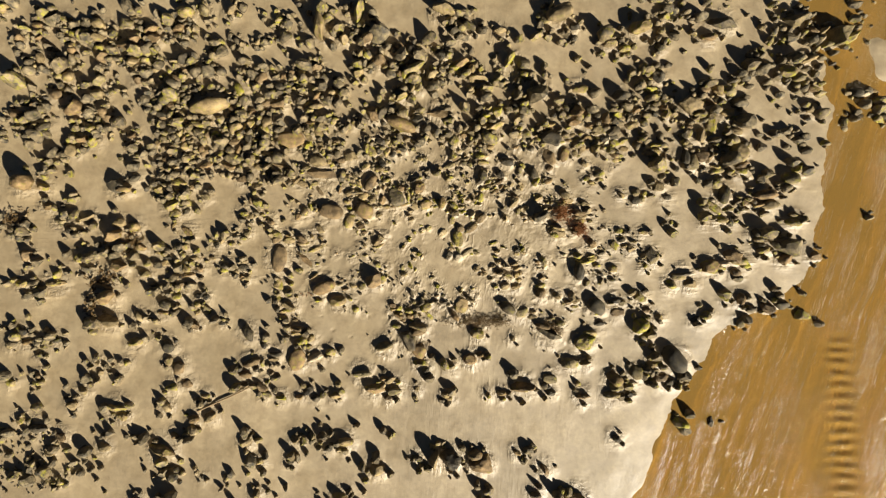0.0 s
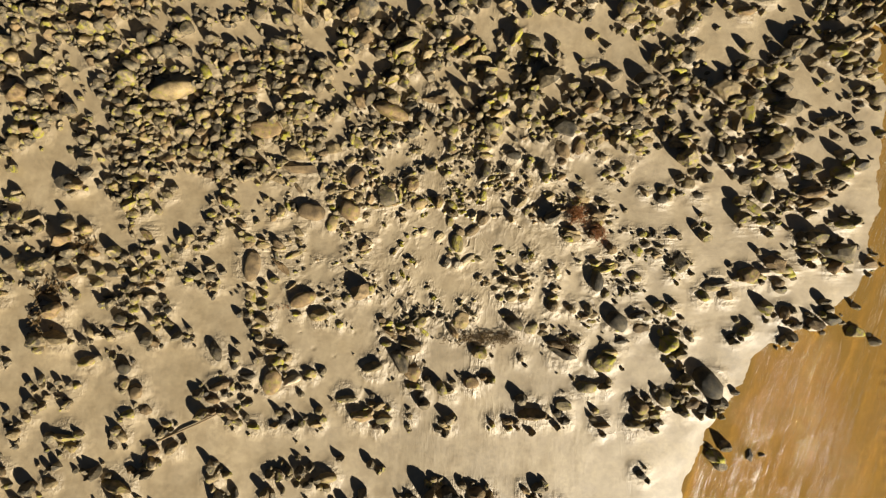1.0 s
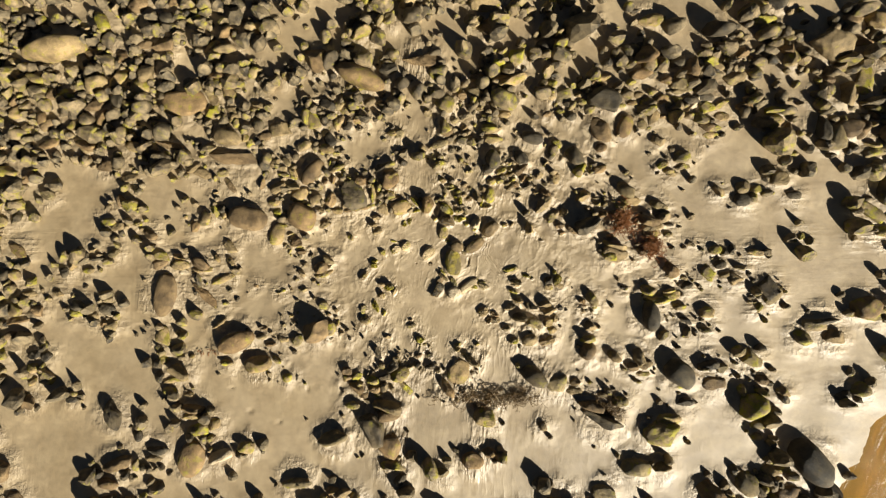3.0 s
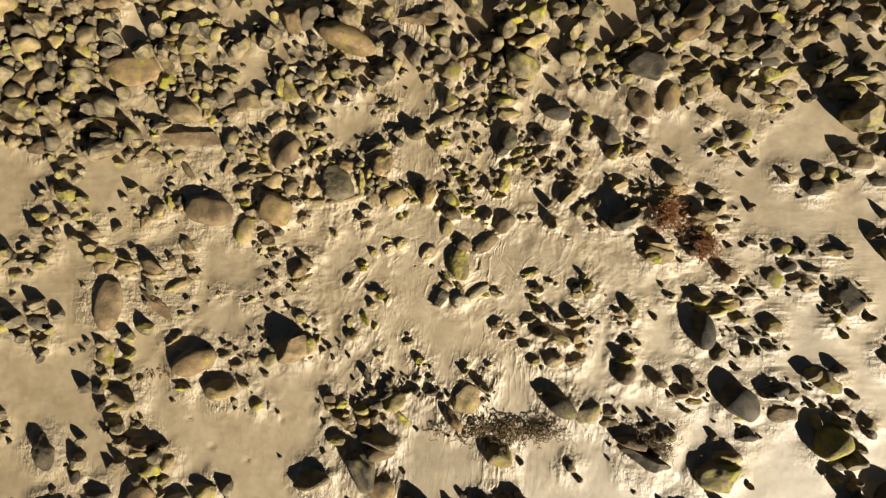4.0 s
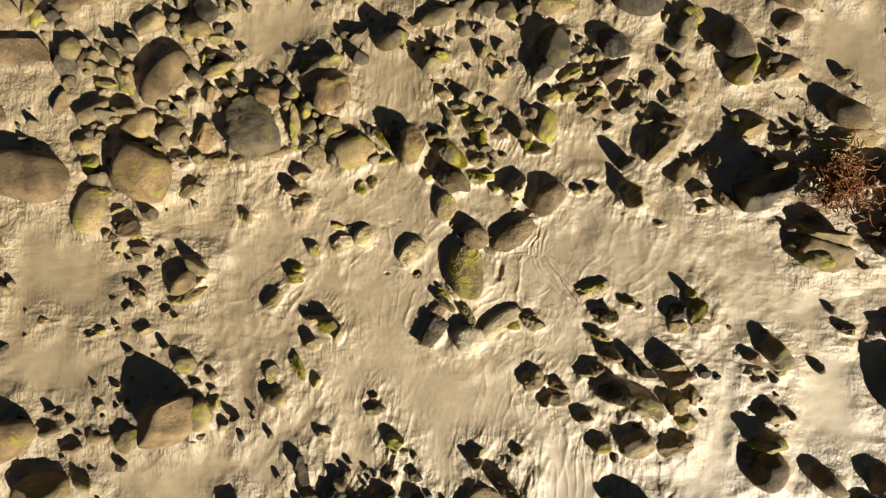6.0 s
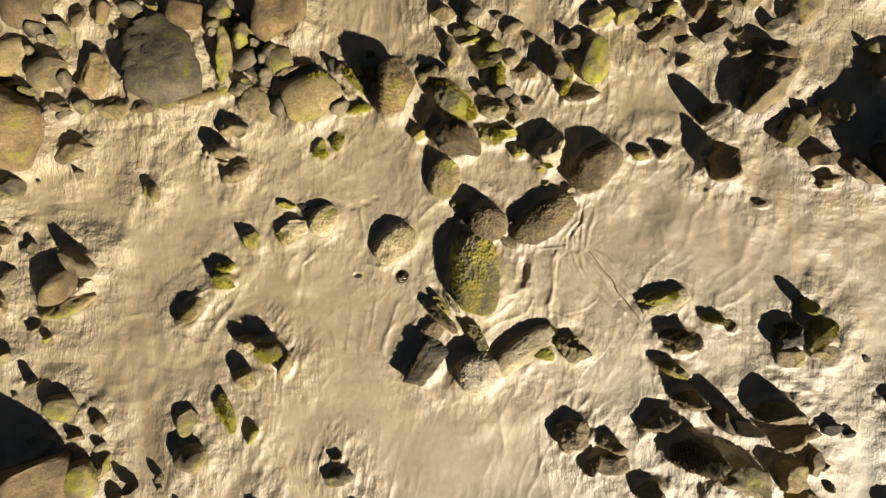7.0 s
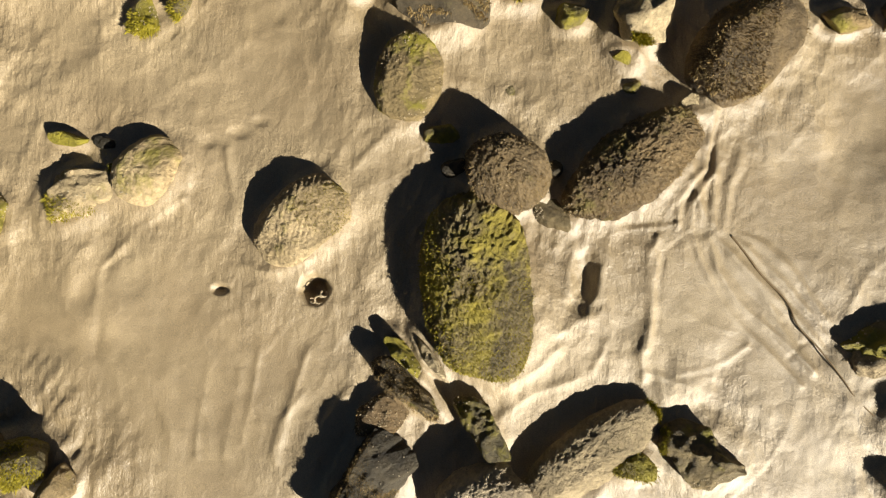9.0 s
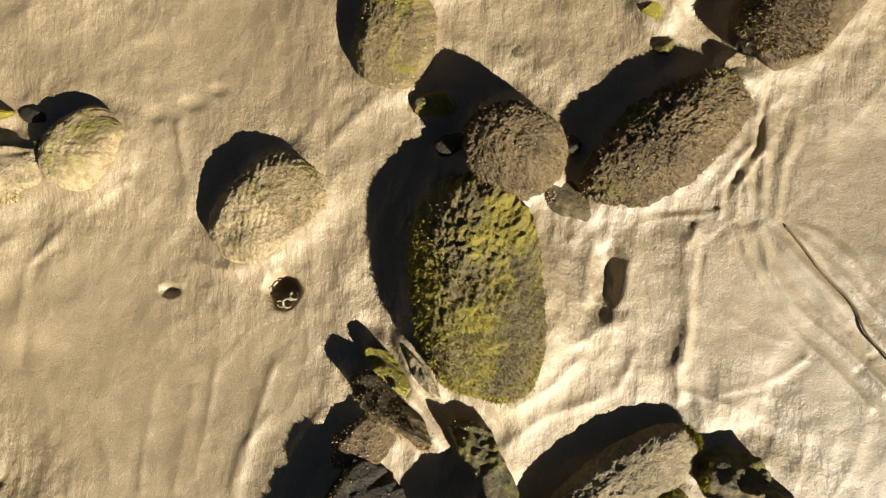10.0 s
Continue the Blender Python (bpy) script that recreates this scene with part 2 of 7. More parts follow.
rock(-4.380, 5.310, 0.420, 0.230, 10, 0.299, 'b')
rock(-4.360, 4.400, 0.300, 0.250, 0, 0.299, 'b')
rock(-3.890, 4.520, 0.250, 0.230, 0, 0.266, 'p')
rock(-3.650, 4.520, 0.290, 0.230, 20, 0.266, 'p')
rock(-4.360, 4.100, 0.530, 0.230, -5, 0.299, 'p')
rock(-3.060, 5.130, 0.370, 0.290, 10, 0.299, 'p')
rock(-1.815, 5.102, 0.294, 0.234, -20, 0.229, 'bk')
rock(-1.630, 5.030, 0.250, 0.230, 20, 0.266, 'p')
rock(-1.390, 4.630, 0.290, 0.170, 80, 0.233, 'm')
rock(-1.730, 4.360, 0.440, 0.230, 30, 0.377, 'p')
rock(-0.800, 5.010, 0.480, 0.290, 20, 0.299, 'p')
rock(-0.617, 5.024, 0.294, 0.218, 0, 0.229, 'dk')
rock(-0.090, 5.260, 0.350, 0.180, 0, 0.200, 'm')
rock(0.440, 5.190, 0.300, 0.230, 80, 0.299, 'p')
rock(0.610, 4.880, 0.650, 0.230, -5, 0.266, 'p')
rock(-1.215, 3.653, 0.386, 0.211, 10, 0.229, 'dk')
rock(0.870, 3.730, 0.280, 0.180, 0, 0.322, 'm')
rock(2.000, 4.080, 0.350, 0.230, 20, 0.299, 'm')
rock(2.028, 4.999, 0.319, 0.257, -40, 0.288, 'gk')
rock(3.600, 3.870, 0.480, 0.440, 20, 0.410, 'b')
rock(-4.300, -3.600, 0.480, 0.210, 20, 0.177, 'w')
rock(-3.810, -3.430, 0.320, 0.230, 0, 0.166, 'p')
rock(-4.244, -4.808, 0.302, 0.234, -20, 0.203, 'dk')
rock(-3.674, -4.719, 0.378, 0.203, 0, 0.186, 'pk')
rock(-2.190, -3.240, 0.580, 0.290, 0, 0.233, 'm')
rock(-0.950, -3.972, 0.302, 0.211, 40, 0.153, 'dk')
rock(-2.189, -4.204, 0.319, 0.148, 0, 0.127, 'bk')
rock(-1.990, -4.250, 0.350, 0.210, 20, 0.200, 'p')
rock(-2.037, -4.755, 0.319, 0.179, 0, 0.136, 'bk')
rock(-1.870, -4.580, 0.420, 0.280, 0, 0.177, 'm')
rock(-0.347, -4.686, 0.269, 0.211, -40, 0.136, 'pk')
rock(-1.210, -4.520, 0.160, 0.140, 0, 0.100, 'p')
rock(-1.760, -4.300, 0.180, 0.160, 0, 0.133, 'p')
rock(-0.190, -3.840, 0.320, 0.170, 10, 0.177, 'm')
rock(0.919, -4.671, 0.218, 0.164, -50, 0.136, 'bk')
rock(1.306, -4.609, 0.319, 0.211, -20, 0.136, 'bk')
rock(2.789, -4.571, 0.244, 0.179, 0, 0.170, 'dk')
rock(3.770, -3.683, 0.336, 0.164, 10, 0.186, 'pk')
rock(3.709, -4.672, 0.454, 0.148, 0, 0.170, 'bk')
rock(-14.520, 7.360, 0.380, 0.310, 0, 0.277, 'p')
rock(-13.160, 7.160, 0.550, 0.270, 10, 0.344, 'm')
rock(-13.328, 6.805, 0.428, 0.203, -10, 0.229, 'bk')
rock(-12.511, 7.018, 0.353, 0.203, -20, 0.203, 'mk')
rock(-13.910, 6.350, 0.340, 0.260, 80, 0.277, 'b')
rock(-13.298, 6.406, 0.294, 0.187, 0, 0.170, 'bk')
rock(-13.194, 5.731, 0.412, 0.226, -60, 0.297, 'pk')
rock(-13.440, 5.480, 0.240, 0.170, 0, 0.144, 'm')
rock(-14.131, 5.199, 0.244, 0.172, 0, 0.136, 'dk')
rock(-12.198, 6.105, 0.361, 0.250, -45, 0.263, 'pk')
rock(-12.200, 5.960, 0.380, 0.240, 0, 0.277, 'b')
rock(-12.170, 6.510, 0.380, 0.240, -20, 0.244, 'm')
rock(-11.599, 6.926, 0.269, 0.203, 0, 0.170, 'mk')
rock(-11.330, 6.810, 0.550, 0.340, -20, 0.388, 'p')
rock(-10.480, 6.810, 0.550, 0.340, -10, 0.344, 'm')
rock(-10.229, 6.997, 0.294, 0.172, 0, 0.170, 'pk')
rock(-9.660, 6.616, 0.563, 0.374, 10, 0.331, 'bk')
rock(-9.490, 6.330, 0.440, 0.340, 0, 0.388, 'b')
rock(-8.551, 7.116, 0.622, 0.398, -10, 0.433, 'pk')
rock(-7.980, 7.170, 0.440, 0.310, -30, 0.344, 'm')
rock(-7.080, 7.190, 0.440, 0.310, 0, 0.333, 'p')
rock(-8.779, 6.626, 0.428, 0.250, 0, 0.263, 'bk')
rock(-11.320, 6.360, 0.440, 0.270, 0, 0.333, 'p')
rock(-11.332, 6.018, 0.487, 0.304, -10, 0.297, 'pk')
rock(-10.463, 6.148, 0.563, 0.374, -20, 0.433, 'bk')
rock(-10.220, 6.250, 0.480, 0.340, 0, 0.333, 'b')
rock(-11.210, 5.720, 0.440, 0.310, 0, 0.333, 'b')
rock(-10.200, 5.620, 0.440, 0.380, 0, 0.333, 'p')
rock(-9.780, 5.810, 0.310, 0.190, 0, 0.188, 'm')
rock(-8.616, 5.671, 0.512, 0.429, -30, 0.398, 'dk')
rock(-12.265, 5.121, 0.428, 0.351, 0, 0.297, 'pk')
rock(-12.580, 5.110, 0.340, 0.240, 0, 0.244, 'm')
rock(-11.270, 5.000, 0.440, 0.340, 20, 0.344, 'm')
rock(-10.044, 4.981, 0.412, 0.250, -35, 0.263, 'bk')
rock(-11.300, 4.540, 0.480, 0.340, -10, 0.388, 'p')
rock(-11.078, 3.963, 0.479, 0.304, -50, 0.331, 'bk')
rock(-10.960, 3.770, 0.430, 0.260, 0, 0.277, 'b')
rock(-12.636, 4.571, 0.563, 0.351, -10, 0.297, 'bk')
rock(-13.389, 4.156, 0.353, 0.250, -50, 0.229, 'bk')
rock(-13.944, 3.949, 0.563, 0.304, -20, 0.297, 'bk')
rock(-13.860, 3.770, 0.380, 0.210, 0, 0.244, 'm')
rock(-11.990, 4.090, 0.620, 0.480, 10, 0.499, 'b')
rock(-13.024, 3.500, 0.563, 0.351, 20, 0.263, 'dk')
rock(-11.777, 3.133, 0.428, 0.304, 0, 0.263, 'bk')
rock(-11.380, 3.020, 0.410, 0.270, 70, 0.344, 'm')
rock(-11.490, 3.470, 0.440, 0.270, -30, 0.344, 'm')
rock(-10.172, 3.229, 0.353, 0.226, -10, 0.229, 'bk')
rock(-12.060, 2.760, 0.440, 0.380, -40, 0.333, 'p')
rock(-10.114, 2.673, 0.218, 0.125, 0, 0.102, 'dk')
rock(-7.515, 5.942, 0.328, 0.226, 0, 0.203, 'gk')
rock(-6.220, 6.168, 0.294, 0.203, 60, 0.203, 'pk')
rock(-6.893, 6.180, 0.319, 0.172, -30, 0.229, 'dk')
rock(-5.567, 6.865, 0.353, 0.226, 20, 0.229, 'gk')
rock(-5.347, 6.283, 0.428, 0.328, 10, 0.331, 'dk')
rock(-4.270, 6.570, 0.890, 0.440, -75, 0.665, 'p')
rock(-4.373, 6.838, 0.428, 0.328, -40, 0.365, 'dk')
rock(-3.050, 7.010, 0.720, 0.310, 84, 0.576, 'm')
rock(-3.536, 6.222, 0.386, 0.328, -40, 0.331, 'pk')
rock(-2.776, 6.242, 0.462, 0.351, 20, 0.365, 'bk')
rock(-2.960, 5.740, 0.380, 0.260, 70, 0.288, 'm')
rock(-2.430, 5.510, 0.480, 0.340, 0, 0.388, 'b')
rock(-1.820, 5.977, 0.353, 0.304, 0, 0.263, 'bk')
rock(-1.413, 5.839, 0.428, 0.304, -35, 0.331, 'dk')
rock(-0.420, 7.070, 0.790, 0.340, -25, 0.499, 'p')
rock(0.338, 6.567, 0.546, 0.273, -42, 0.433, 'dk')
rock(-0.080, 6.396, 0.403, 0.273, 0, 0.297, 'dk')
rock(1.308, 6.389, 0.403, 0.203, 0, 0.229, 'pk')
rock(1.602, 5.496, 0.563, 0.203, 55, 0.331, 'gk')
rock(-1.380, 5.220, 0.890, 0.340, 20, 0.433, 'm')
rock(0.100, 5.390, 0.580, 0.310, 10, 0.333, 'b')
rock(-0.545, 5.661, 0.412, 0.273, -30, 0.297, 'dk')
rock(3.060, 6.840, 0.820, 0.620, 10, 0.665, 'p')
rock(2.880, 7.140, 0.440, 0.150, 84, 0.433, 'm')
rock(2.661, 6.715, 0.378, 0.250, -20, 0.263, 'gk')
rock(3.579, 6.497, 0.336, 0.250, -40, 0.263, 'dk')
rock(5.530, 6.440, 0.650, 0.440, 10, 0.488, 'p')
rock(4.656, 5.960, 0.428, 0.312, -20, 0.288, 'pk')
rock(5.080, 5.780, 0.380, 0.240, 0, 0.211, 'm')
rock(6.276, 6.761, 0.353, 0.226, 0, 0.203, 'gk')
rock(6.132, 5.835, 0.361, 0.304, -40, 0.263, 'dk')
rock(7.611, 6.105, 0.487, 0.273, 10, 0.263, 'bk')
rock(7.984, 6.549, 0.840, 0.452, -10, 0.407, 'dk')
rock(10.135, 6.540, 0.622, 0.374, 0, 0.382, 'mk')
rock(10.620, 6.236, 0.403, 0.273, 0, 0.263, 'bk')
rock(11.442, 6.141, 0.865, 0.655, 30, 0.526, 'mk')
rock(11.760, 6.010, 0.790, 0.260, 30, 0.377, 'm')
rock(10.950, 6.230, 0.410, 0.210, 42, 0.344, 'p')
rock(11.120, 5.860, 0.440, 0.240, 10, 0.211, 'm')
rock(11.978, 6.629, 0.319, 0.250, -30, 0.263, 'mk')
rock(10.160, 4.820, 0.460, 0.340, 10, 0.344, 'm')
rock(9.892, 4.993, 0.487, 0.429, -30, 0.322, 'gk')
rock(10.601, 4.485, 0.361, 0.250, -35, 0.238, 'bk')
rock(11.952, 4.375, 0.361, 0.304, -40, 0.263, 'dk')
rock(12.384, 4.422, 0.412, 0.187, -25, 0.203, 'bk')
rock(12.120, 4.290, 0.310, 0.140, 10, 0.299, 'w')
rock(12.578, 3.539, 0.319, 0.250, -30, 0.203, 'mk')
rock(11.574, 3.494, 0.353, 0.187, 80, 0.144, 'gk')
rock(10.520, 5.380, 0.580, 0.210, 20, 0.244, 'p')
rock(10.560, 3.890, 0.380, 0.270, 30, 0.200, 'p')
rock(9.124, 1.291, 0.706, 0.312, 5, 0.322, 'bk')
rock(9.220, 1.000, 0.510, 0.310, 10, 0.288, 'p')
rock(8.942, 0.995, 0.294, 0.203, 0, 0.178, 'bk')
rock(9.871, 1.794, 0.487, 0.374, -20, 0.322, 'gk')
rock(10.090, 2.050, 0.340, 0.240, 0, 0.211, 'm')
rock(9.906, 0.470, 0.420, 0.273, -32, 0.306, 'gk')
rock(10.060, 0.560, 0.380, 0.310, 30, 0.299, 'm')
rock(8.880, 0.146, 0.353, 0.265, -30, 0.229, 'dk')
rock(9.406, -0.209, 0.420, 0.218, -30, 0.229, 'dk')
rock(9.680, -0.613, 0.403, 0.312, 60, 0.229, 'bk')
rock(10.582, -0.525, 0.378, 0.289, -20, 0.203, 'bk')
rock(9.030, -0.340, 0.380, 0.240, 10, 0.244, 'p')
rock(8.932, -0.205, 0.311, 0.179, 0, 0.178, 'dk')
rock(9.127, -2.061, 0.437, 0.328, -25, 0.255, 'bk')
rock(9.526, -1.930, 0.428, 0.374, 0, 0.280, 'dk')
rock(10.110, -2.250, 0.480, 0.340, 10, 0.211, 'm')
rock(12.226, 0.772, 0.210, 0.156, 0, 0.085, 'dk')
rock(-13.520, 1.760, 0.820, 0.510, -15, 0.721, 'b')
rock(-12.940, 1.610, 0.410, 0.210, -20, 0.222, 'p')
rock(-13.760, 0.455, 0.563, 0.179, -10, 0.186, 'dk')
rock(-13.816, 0.104, 0.277, 0.179, -30, 0.153, 'dk')
rock(-12.367, 0.543, 0.454, 0.179, -10, 0.161, 'gk')
rock(-12.051, 0.278, 0.336, 0.242, -30, 0.229, 'dk')
rock(-12.801, 1.017, 0.403, 0.250, 0, 0.203, 'bk')
rock(-13.390, -0.520, 0.410, 0.380, -20, 0.388, 'b')
rock(-12.362, -1.091, 0.319, 0.265, -60, 0.255, 'gk')
rock(-11.959, 0.297, 0.286, 0.179, 0, 0.153, 'pk')
rock(-10.534, 1.658, 0.672, 0.476, -20, 0.398, 'dk')
rock(-10.280, 1.590, 0.480, 0.380, 0, 0.444, 'b')
rock(-10.032, 1.889, 0.378, 0.250, 0, 0.229, 'dk')
rock(-10.456, 0.502, 0.454, 0.304, 0, 0.255, 'pk')
rock(-10.620, 0.090, 0.720, 0.410, 0, 0.444, 'b')
rock(-9.969, 0.335, 0.403, 0.289, 0, 0.280, 'pk')
rock(-9.804, -0.260, 0.454, 0.218, -20, 0.168, 'bk')
rock(-10.454, -0.842, 0.647, 0.382, 0, 0.271, 'bk')
rock(-9.625, -1.069, 0.420, 0.218, -25, 0.229, 'gk')
rock(-11.507, 0.645, 0.496, 0.179, 20, 0.161, 'pk')
rock(-11.710, -0.600, 0.380, 0.270, -20, 0.244, 'p')
rock(-11.473, -0.940, 0.336, 0.195, -20, 0.178, 'dk')
rock(-13.490, -1.390, 0.510, 0.270, 10, 0.200, 'p')
rock(-12.994, -1.759, 0.302, 0.195, -40, 0.178, 'gk')
rock(-12.410, -1.390, 0.720, 0.170, 5, 0.144, 'p')
rock(-10.872, -1.493, 0.672, 0.179, -10, 0.220, 'bk')
rock(-10.780, -1.820, 0.750, 0.440, 20, 0.444, 'b')
rock(-9.772, -2.382, 0.437, 0.218, -42, 0.203, 'pk')
rock(-10.680, -2.510, 0.750, 0.380, -15, 0.388, 'p')
rock(-13.430, -2.874, 0.378, 0.195, -20, 0.153, 'dk')
rock(-13.824, -3.289, 0.302, 0.218, -30, 0.153, 'pk')
rock(-13.262, -3.201, 0.479, 0.156, 5, 0.129, 'bk')
rock(-12.367, -3.156, 0.428, 0.156, 10, 0.127, 'dk')
rock(-12.867, -3.605, 0.311, 0.195, 0, 0.127, 'dk')
rock(-12.886, -4.236, 0.286, 0.195, -20, 0.153, 'bk')
rock(-13.753, -4.440, 0.336, 0.265, 0, 0.178, 'gk')
rock(-11.790, -5.090, 0.440, 0.270, -15, 0.288, 'p')
rock(-11.038, -3.814, 0.252, 0.195, -30, 0.153, 'pk')
rock(-12.807, -5.808, 0.672, 0.242, 0, 0.203, 'dk')
rock(-13.381, -5.543, 0.353, 0.242, -20, 0.178, 'pk')
rock(-12.074, -6.040, 0.454, 0.203, -20, 0.186, 'bk')
rock(-12.432, -6.542, 0.378, 0.195, -10, 0.153, 'pk')
rock(-12.036, -7.397, 0.277, 0.218, -45, 0.203, 'mk')
rock(-10.740, -6.350, 0.440, 0.310, -30, 0.244, 'p')
rock(-8.890, -6.400, 0.920, 0.310, -15, 0.344, 'p')
rock(-7.971, -5.472, 0.403, 0.242, 0, 0.203, 'bk')
rock(-7.460, -5.390, 0.440, 0.310, 30, 0.200, 'p')
rock(-10.390, -5.170, 0.720, 0.190, -10, 0.200, 'p')
rock(-10.170, -5.420, 0.380, 0.270, 0, 0.200, 'p')
rock(-8.535, -5.968, 0.336, 0.179, -10, 0.153, 'bk')
rock(-10.092, -3.820, 0.235, 0.156, 0, 0.102, 'gk')
rock(-9.830, -3.160, 0.510, 0.270, 10, 0.244, 'p')
rock(-10.396, -4.165, 0.168, 0.133, 0, 0.076, 'dk')
rock(-10.930, -4.120, 0.210, 0.170, 0, 0.122, 'p')
rock(-11.470, -4.630, 0.440, 0.240, -30, 0.200, 'p')
rock(-8.810, -5.110, 0.380, 0.240, -40, 0.200, 'p')
rock(-9.688, -7.956, 0.378, 0.265, -30, 0.255, 'pk')
rock(-8.804, -7.989, 0.353, 0.218, 0, 0.203, 'pk')
rock(-6.350, -6.130, 0.410, 0.340, 0, 0.200, 'p')
rock(-5.910, -6.710, 0.270, 0.240, 0, 0.144, 'p')
rock(-7.678, -7.193, 0.143, 0.125, 0, 0.068, 'dk')
rock(-8.730, -7.140, 0.190, 0.150, 0, 0.100, 'p')
rock(-0.216, -6.530, 0.630, 0.484, -30, 0.390, 'dk')
rock(-0.680, -6.520, 0.620, 0.270, 75, 0.488, 'p')
rock(0.541, -6.426, 0.479, 0.374, -30, 0.297, 'bk')
rock(0.690, -6.650, 0.720, 0.580, 0, 0.288, 'b')
rock(-1.167, -6.535, 0.311, 0.195, 0, 0.178, 'dk')
rock(-2.380, -6.890, 0.480, 0.340, -10, 0.244, 'p')
rock(-2.507, -6.614, 0.193, 0.133, 60, 0.127, 'bk')
rock(-3.451, -7.734, 0.563, 0.343, -40, 0.365, 'pk')
rock(-3.848, -6.294, 0.286, 0.195, 0, 0.127, 'dk')
rock(-3.320, -6.080, 0.510, 0.270, 0, 0.244, 'p')
rock(-4.841, -6.032, 0.336, 0.265, -20, 0.203, 'pk')
rock(-4.978, -6.674, 0.286, 0.195, 0, 0.178, 'dk')
rock(3.440, -7.615, 0.672, 0.304, -10, 0.271, 'bk')
rock(2.291, -7.554, 0.378, 0.218, -20, 0.203, 'dk')
rock(2.567, -6.781, 0.420, 0.179, -52, 0.203, 'bk')
rock(1.773, -6.345, 0.260, 0.156, -40, 0.127, 'bk')
rock(-6.015, -7.688, 0.378, 0.242, 70, 0.229, 'pk')
rock(-1.930, -4.710, 0.140, 0.120, 0, 0.077, 'p')
rock(-0.234, -4.777, 0.193, 0.156, 0, 0.102, 'pk')
rock(6.570, -5.424, 0.479, 0.343, -20, 0.271, 'gk')
rock(7.432, -5.375, 0.311, 0.218, 70, 0.127, 'dk')
rock(4.674, -5.886, 0.286, 0.195, -20, 0.153, 'dk')
rock(-8.850, -7.220, 0.170, 0.140, 0, 0.100, 'p')
rock(-3.153, 1.918, 0.277, 0.119, -40, 0.079, 'm')
rock(-3.382, 1.896, 0.237, 0.198, 30, 0.106, 'p')
rock(-3.211, 1.791, 0.178, 0.139, 0, 0.079, 'p')
rock(-3.205, 1.662, 0.277, 0.119, -10, 0.079, 'g')
rock(-3.006, 1.669, 0.277, 0.166, -60, 0.106, 'p')
rock(-3.019, 1.423, 0.330, 0.124, -8, 0.147, 'gk')
rock(-3.286, 1.422, 0.315, 0.236, 25, 0.132, 'p')
rock(-2.882, 1.275, 0.375, 0.237, 30, 0.090, 'pf')
rock(-3.364, 1.131, 0.237, 0.158, 0, 0.106, 'p')
rock(-3.316, 0.943, 0.198, 0.178, 0, 0.092, 'g')
rock(-2.636, 1.695, 0.569, 0.306, 48, 0.185, 'bo')
rock(-2.574, 1.595, 0.166, 0.110, 85, 0.119, 'm')
rock(-2.408, 1.525, 0.134, 0.119, 0, 0.092, 'b')
rock(-2.251, 1.551, 0.158, 0.111, 80, 0.106, 'b')
rock(-2.172, 1.782, 0.329, 0.132, 22, 0.119, 'gk')
rock(-2.315, 1.882, 0.103, 0.056, 80, 0.053, 'g')
rock(-1.952, 1.596, 0.119, 0.048, -25, 0.066, 'm')
rock(-2.119, 1.624, 0.120, 0.069, 0, 0.060, 'pk')
rock(-1.726, 1.541, 0.236, 0.204, -20, 0.172, 'bo')
rock(-1.845, 1.225, 0.645, 0.489, -52, 0.190, 'daf')
# brown sliver added for the sunlit lower lip of the slab above
rock(-1.803, 1.006, 0.593, 0.158, 12, 0.090, 'bf')
rock(-1.475, 1.289, 0.354, 0.102, 88, 0.123, 'mf')
rock(-1.377, 1.406, 0.181, 0.110, 70, 0.132, 'm')
rock(-1.144, 1.536, 0.383, 0.313, 85, 0.190, 'baf')
rock(-1.226, 1.825, 0.354, 0.126, 15, 0.158, 'm')
rock(-1.352, 1.791, 0.238, 0.164, 20, 0.159, 'dk')
rock(-2.567, 1.187, 0.253, 0.213, 30, 0.119, 'po')
rock(-2.279, 1.174, 0.253, 0.205, 60, 0.106, 'b')
rock(-2.826, 0.847, 0.586, 0.477, -30, 0.224, 'bo')
rock(-3.154, 0.966, 0.071, 0.063, 0, 0.066, 'm')
rock(-2.490, 0.985, 0.180, 0.088, -20, 0.091, 'pk')
rock(-2.468, 0.928, 0.166, 0.063, 10, 0.079, 'm')
rock(-2.387, 0.724, 0.245, 0.182, 15, 0.092, 'g')
rock(-3.297, 0.525, 0.441, 0.276, 80, 0.112, 'pof')
rock(-3.205, 0.707, 0.198, 0.099, -30, 0.066, 'g')
rock(-3.052, 0.529, 0.119, 0.048, 20, 0.053, 'm')
rock(-2.922, 0.358, 0.245, 0.160, 0, 0.114, 'bk')
rock(-2.888, 0.290, 0.199, 0.056, 5, 0.040, 'g')
rock(-3.052, 0.199, 0.119, 0.044, 60, 0.040, 'm')
rock(-2.826, 0.179, 0.181, 0.083, 0, 0.076, 'bk')
rock(-1.901, 0.461, 0.162, 0.111, -50, 0.088, 'pk')
rock(-1.481, 0.660, 0.126, 0.061, -30, 0.066, 'pk')
rock(-1.396, 0.818, 0.120, 0.069, -20, 0.061, 'dk')
rock(-1.734, 0.872, 0.121, 0.055, 0, 0.051, 'pk')
rock(-1.282, 0.977, 0.245, 0.190, -60, 0.067, 'pf')
rock(-2.162, 0.961, 0.238, 0.159, 0, 0.056, 'pf')
rock(-1.481, 1.063, 0.119, 0.079, 0, 0.053, 'p')
rock(-1.585, 0.994, 0.064, 0.060, 0, 0.040, 'm')
rock(-1.304, 1.191, 0.106, 0.069, 0, 0.060, 'dk')
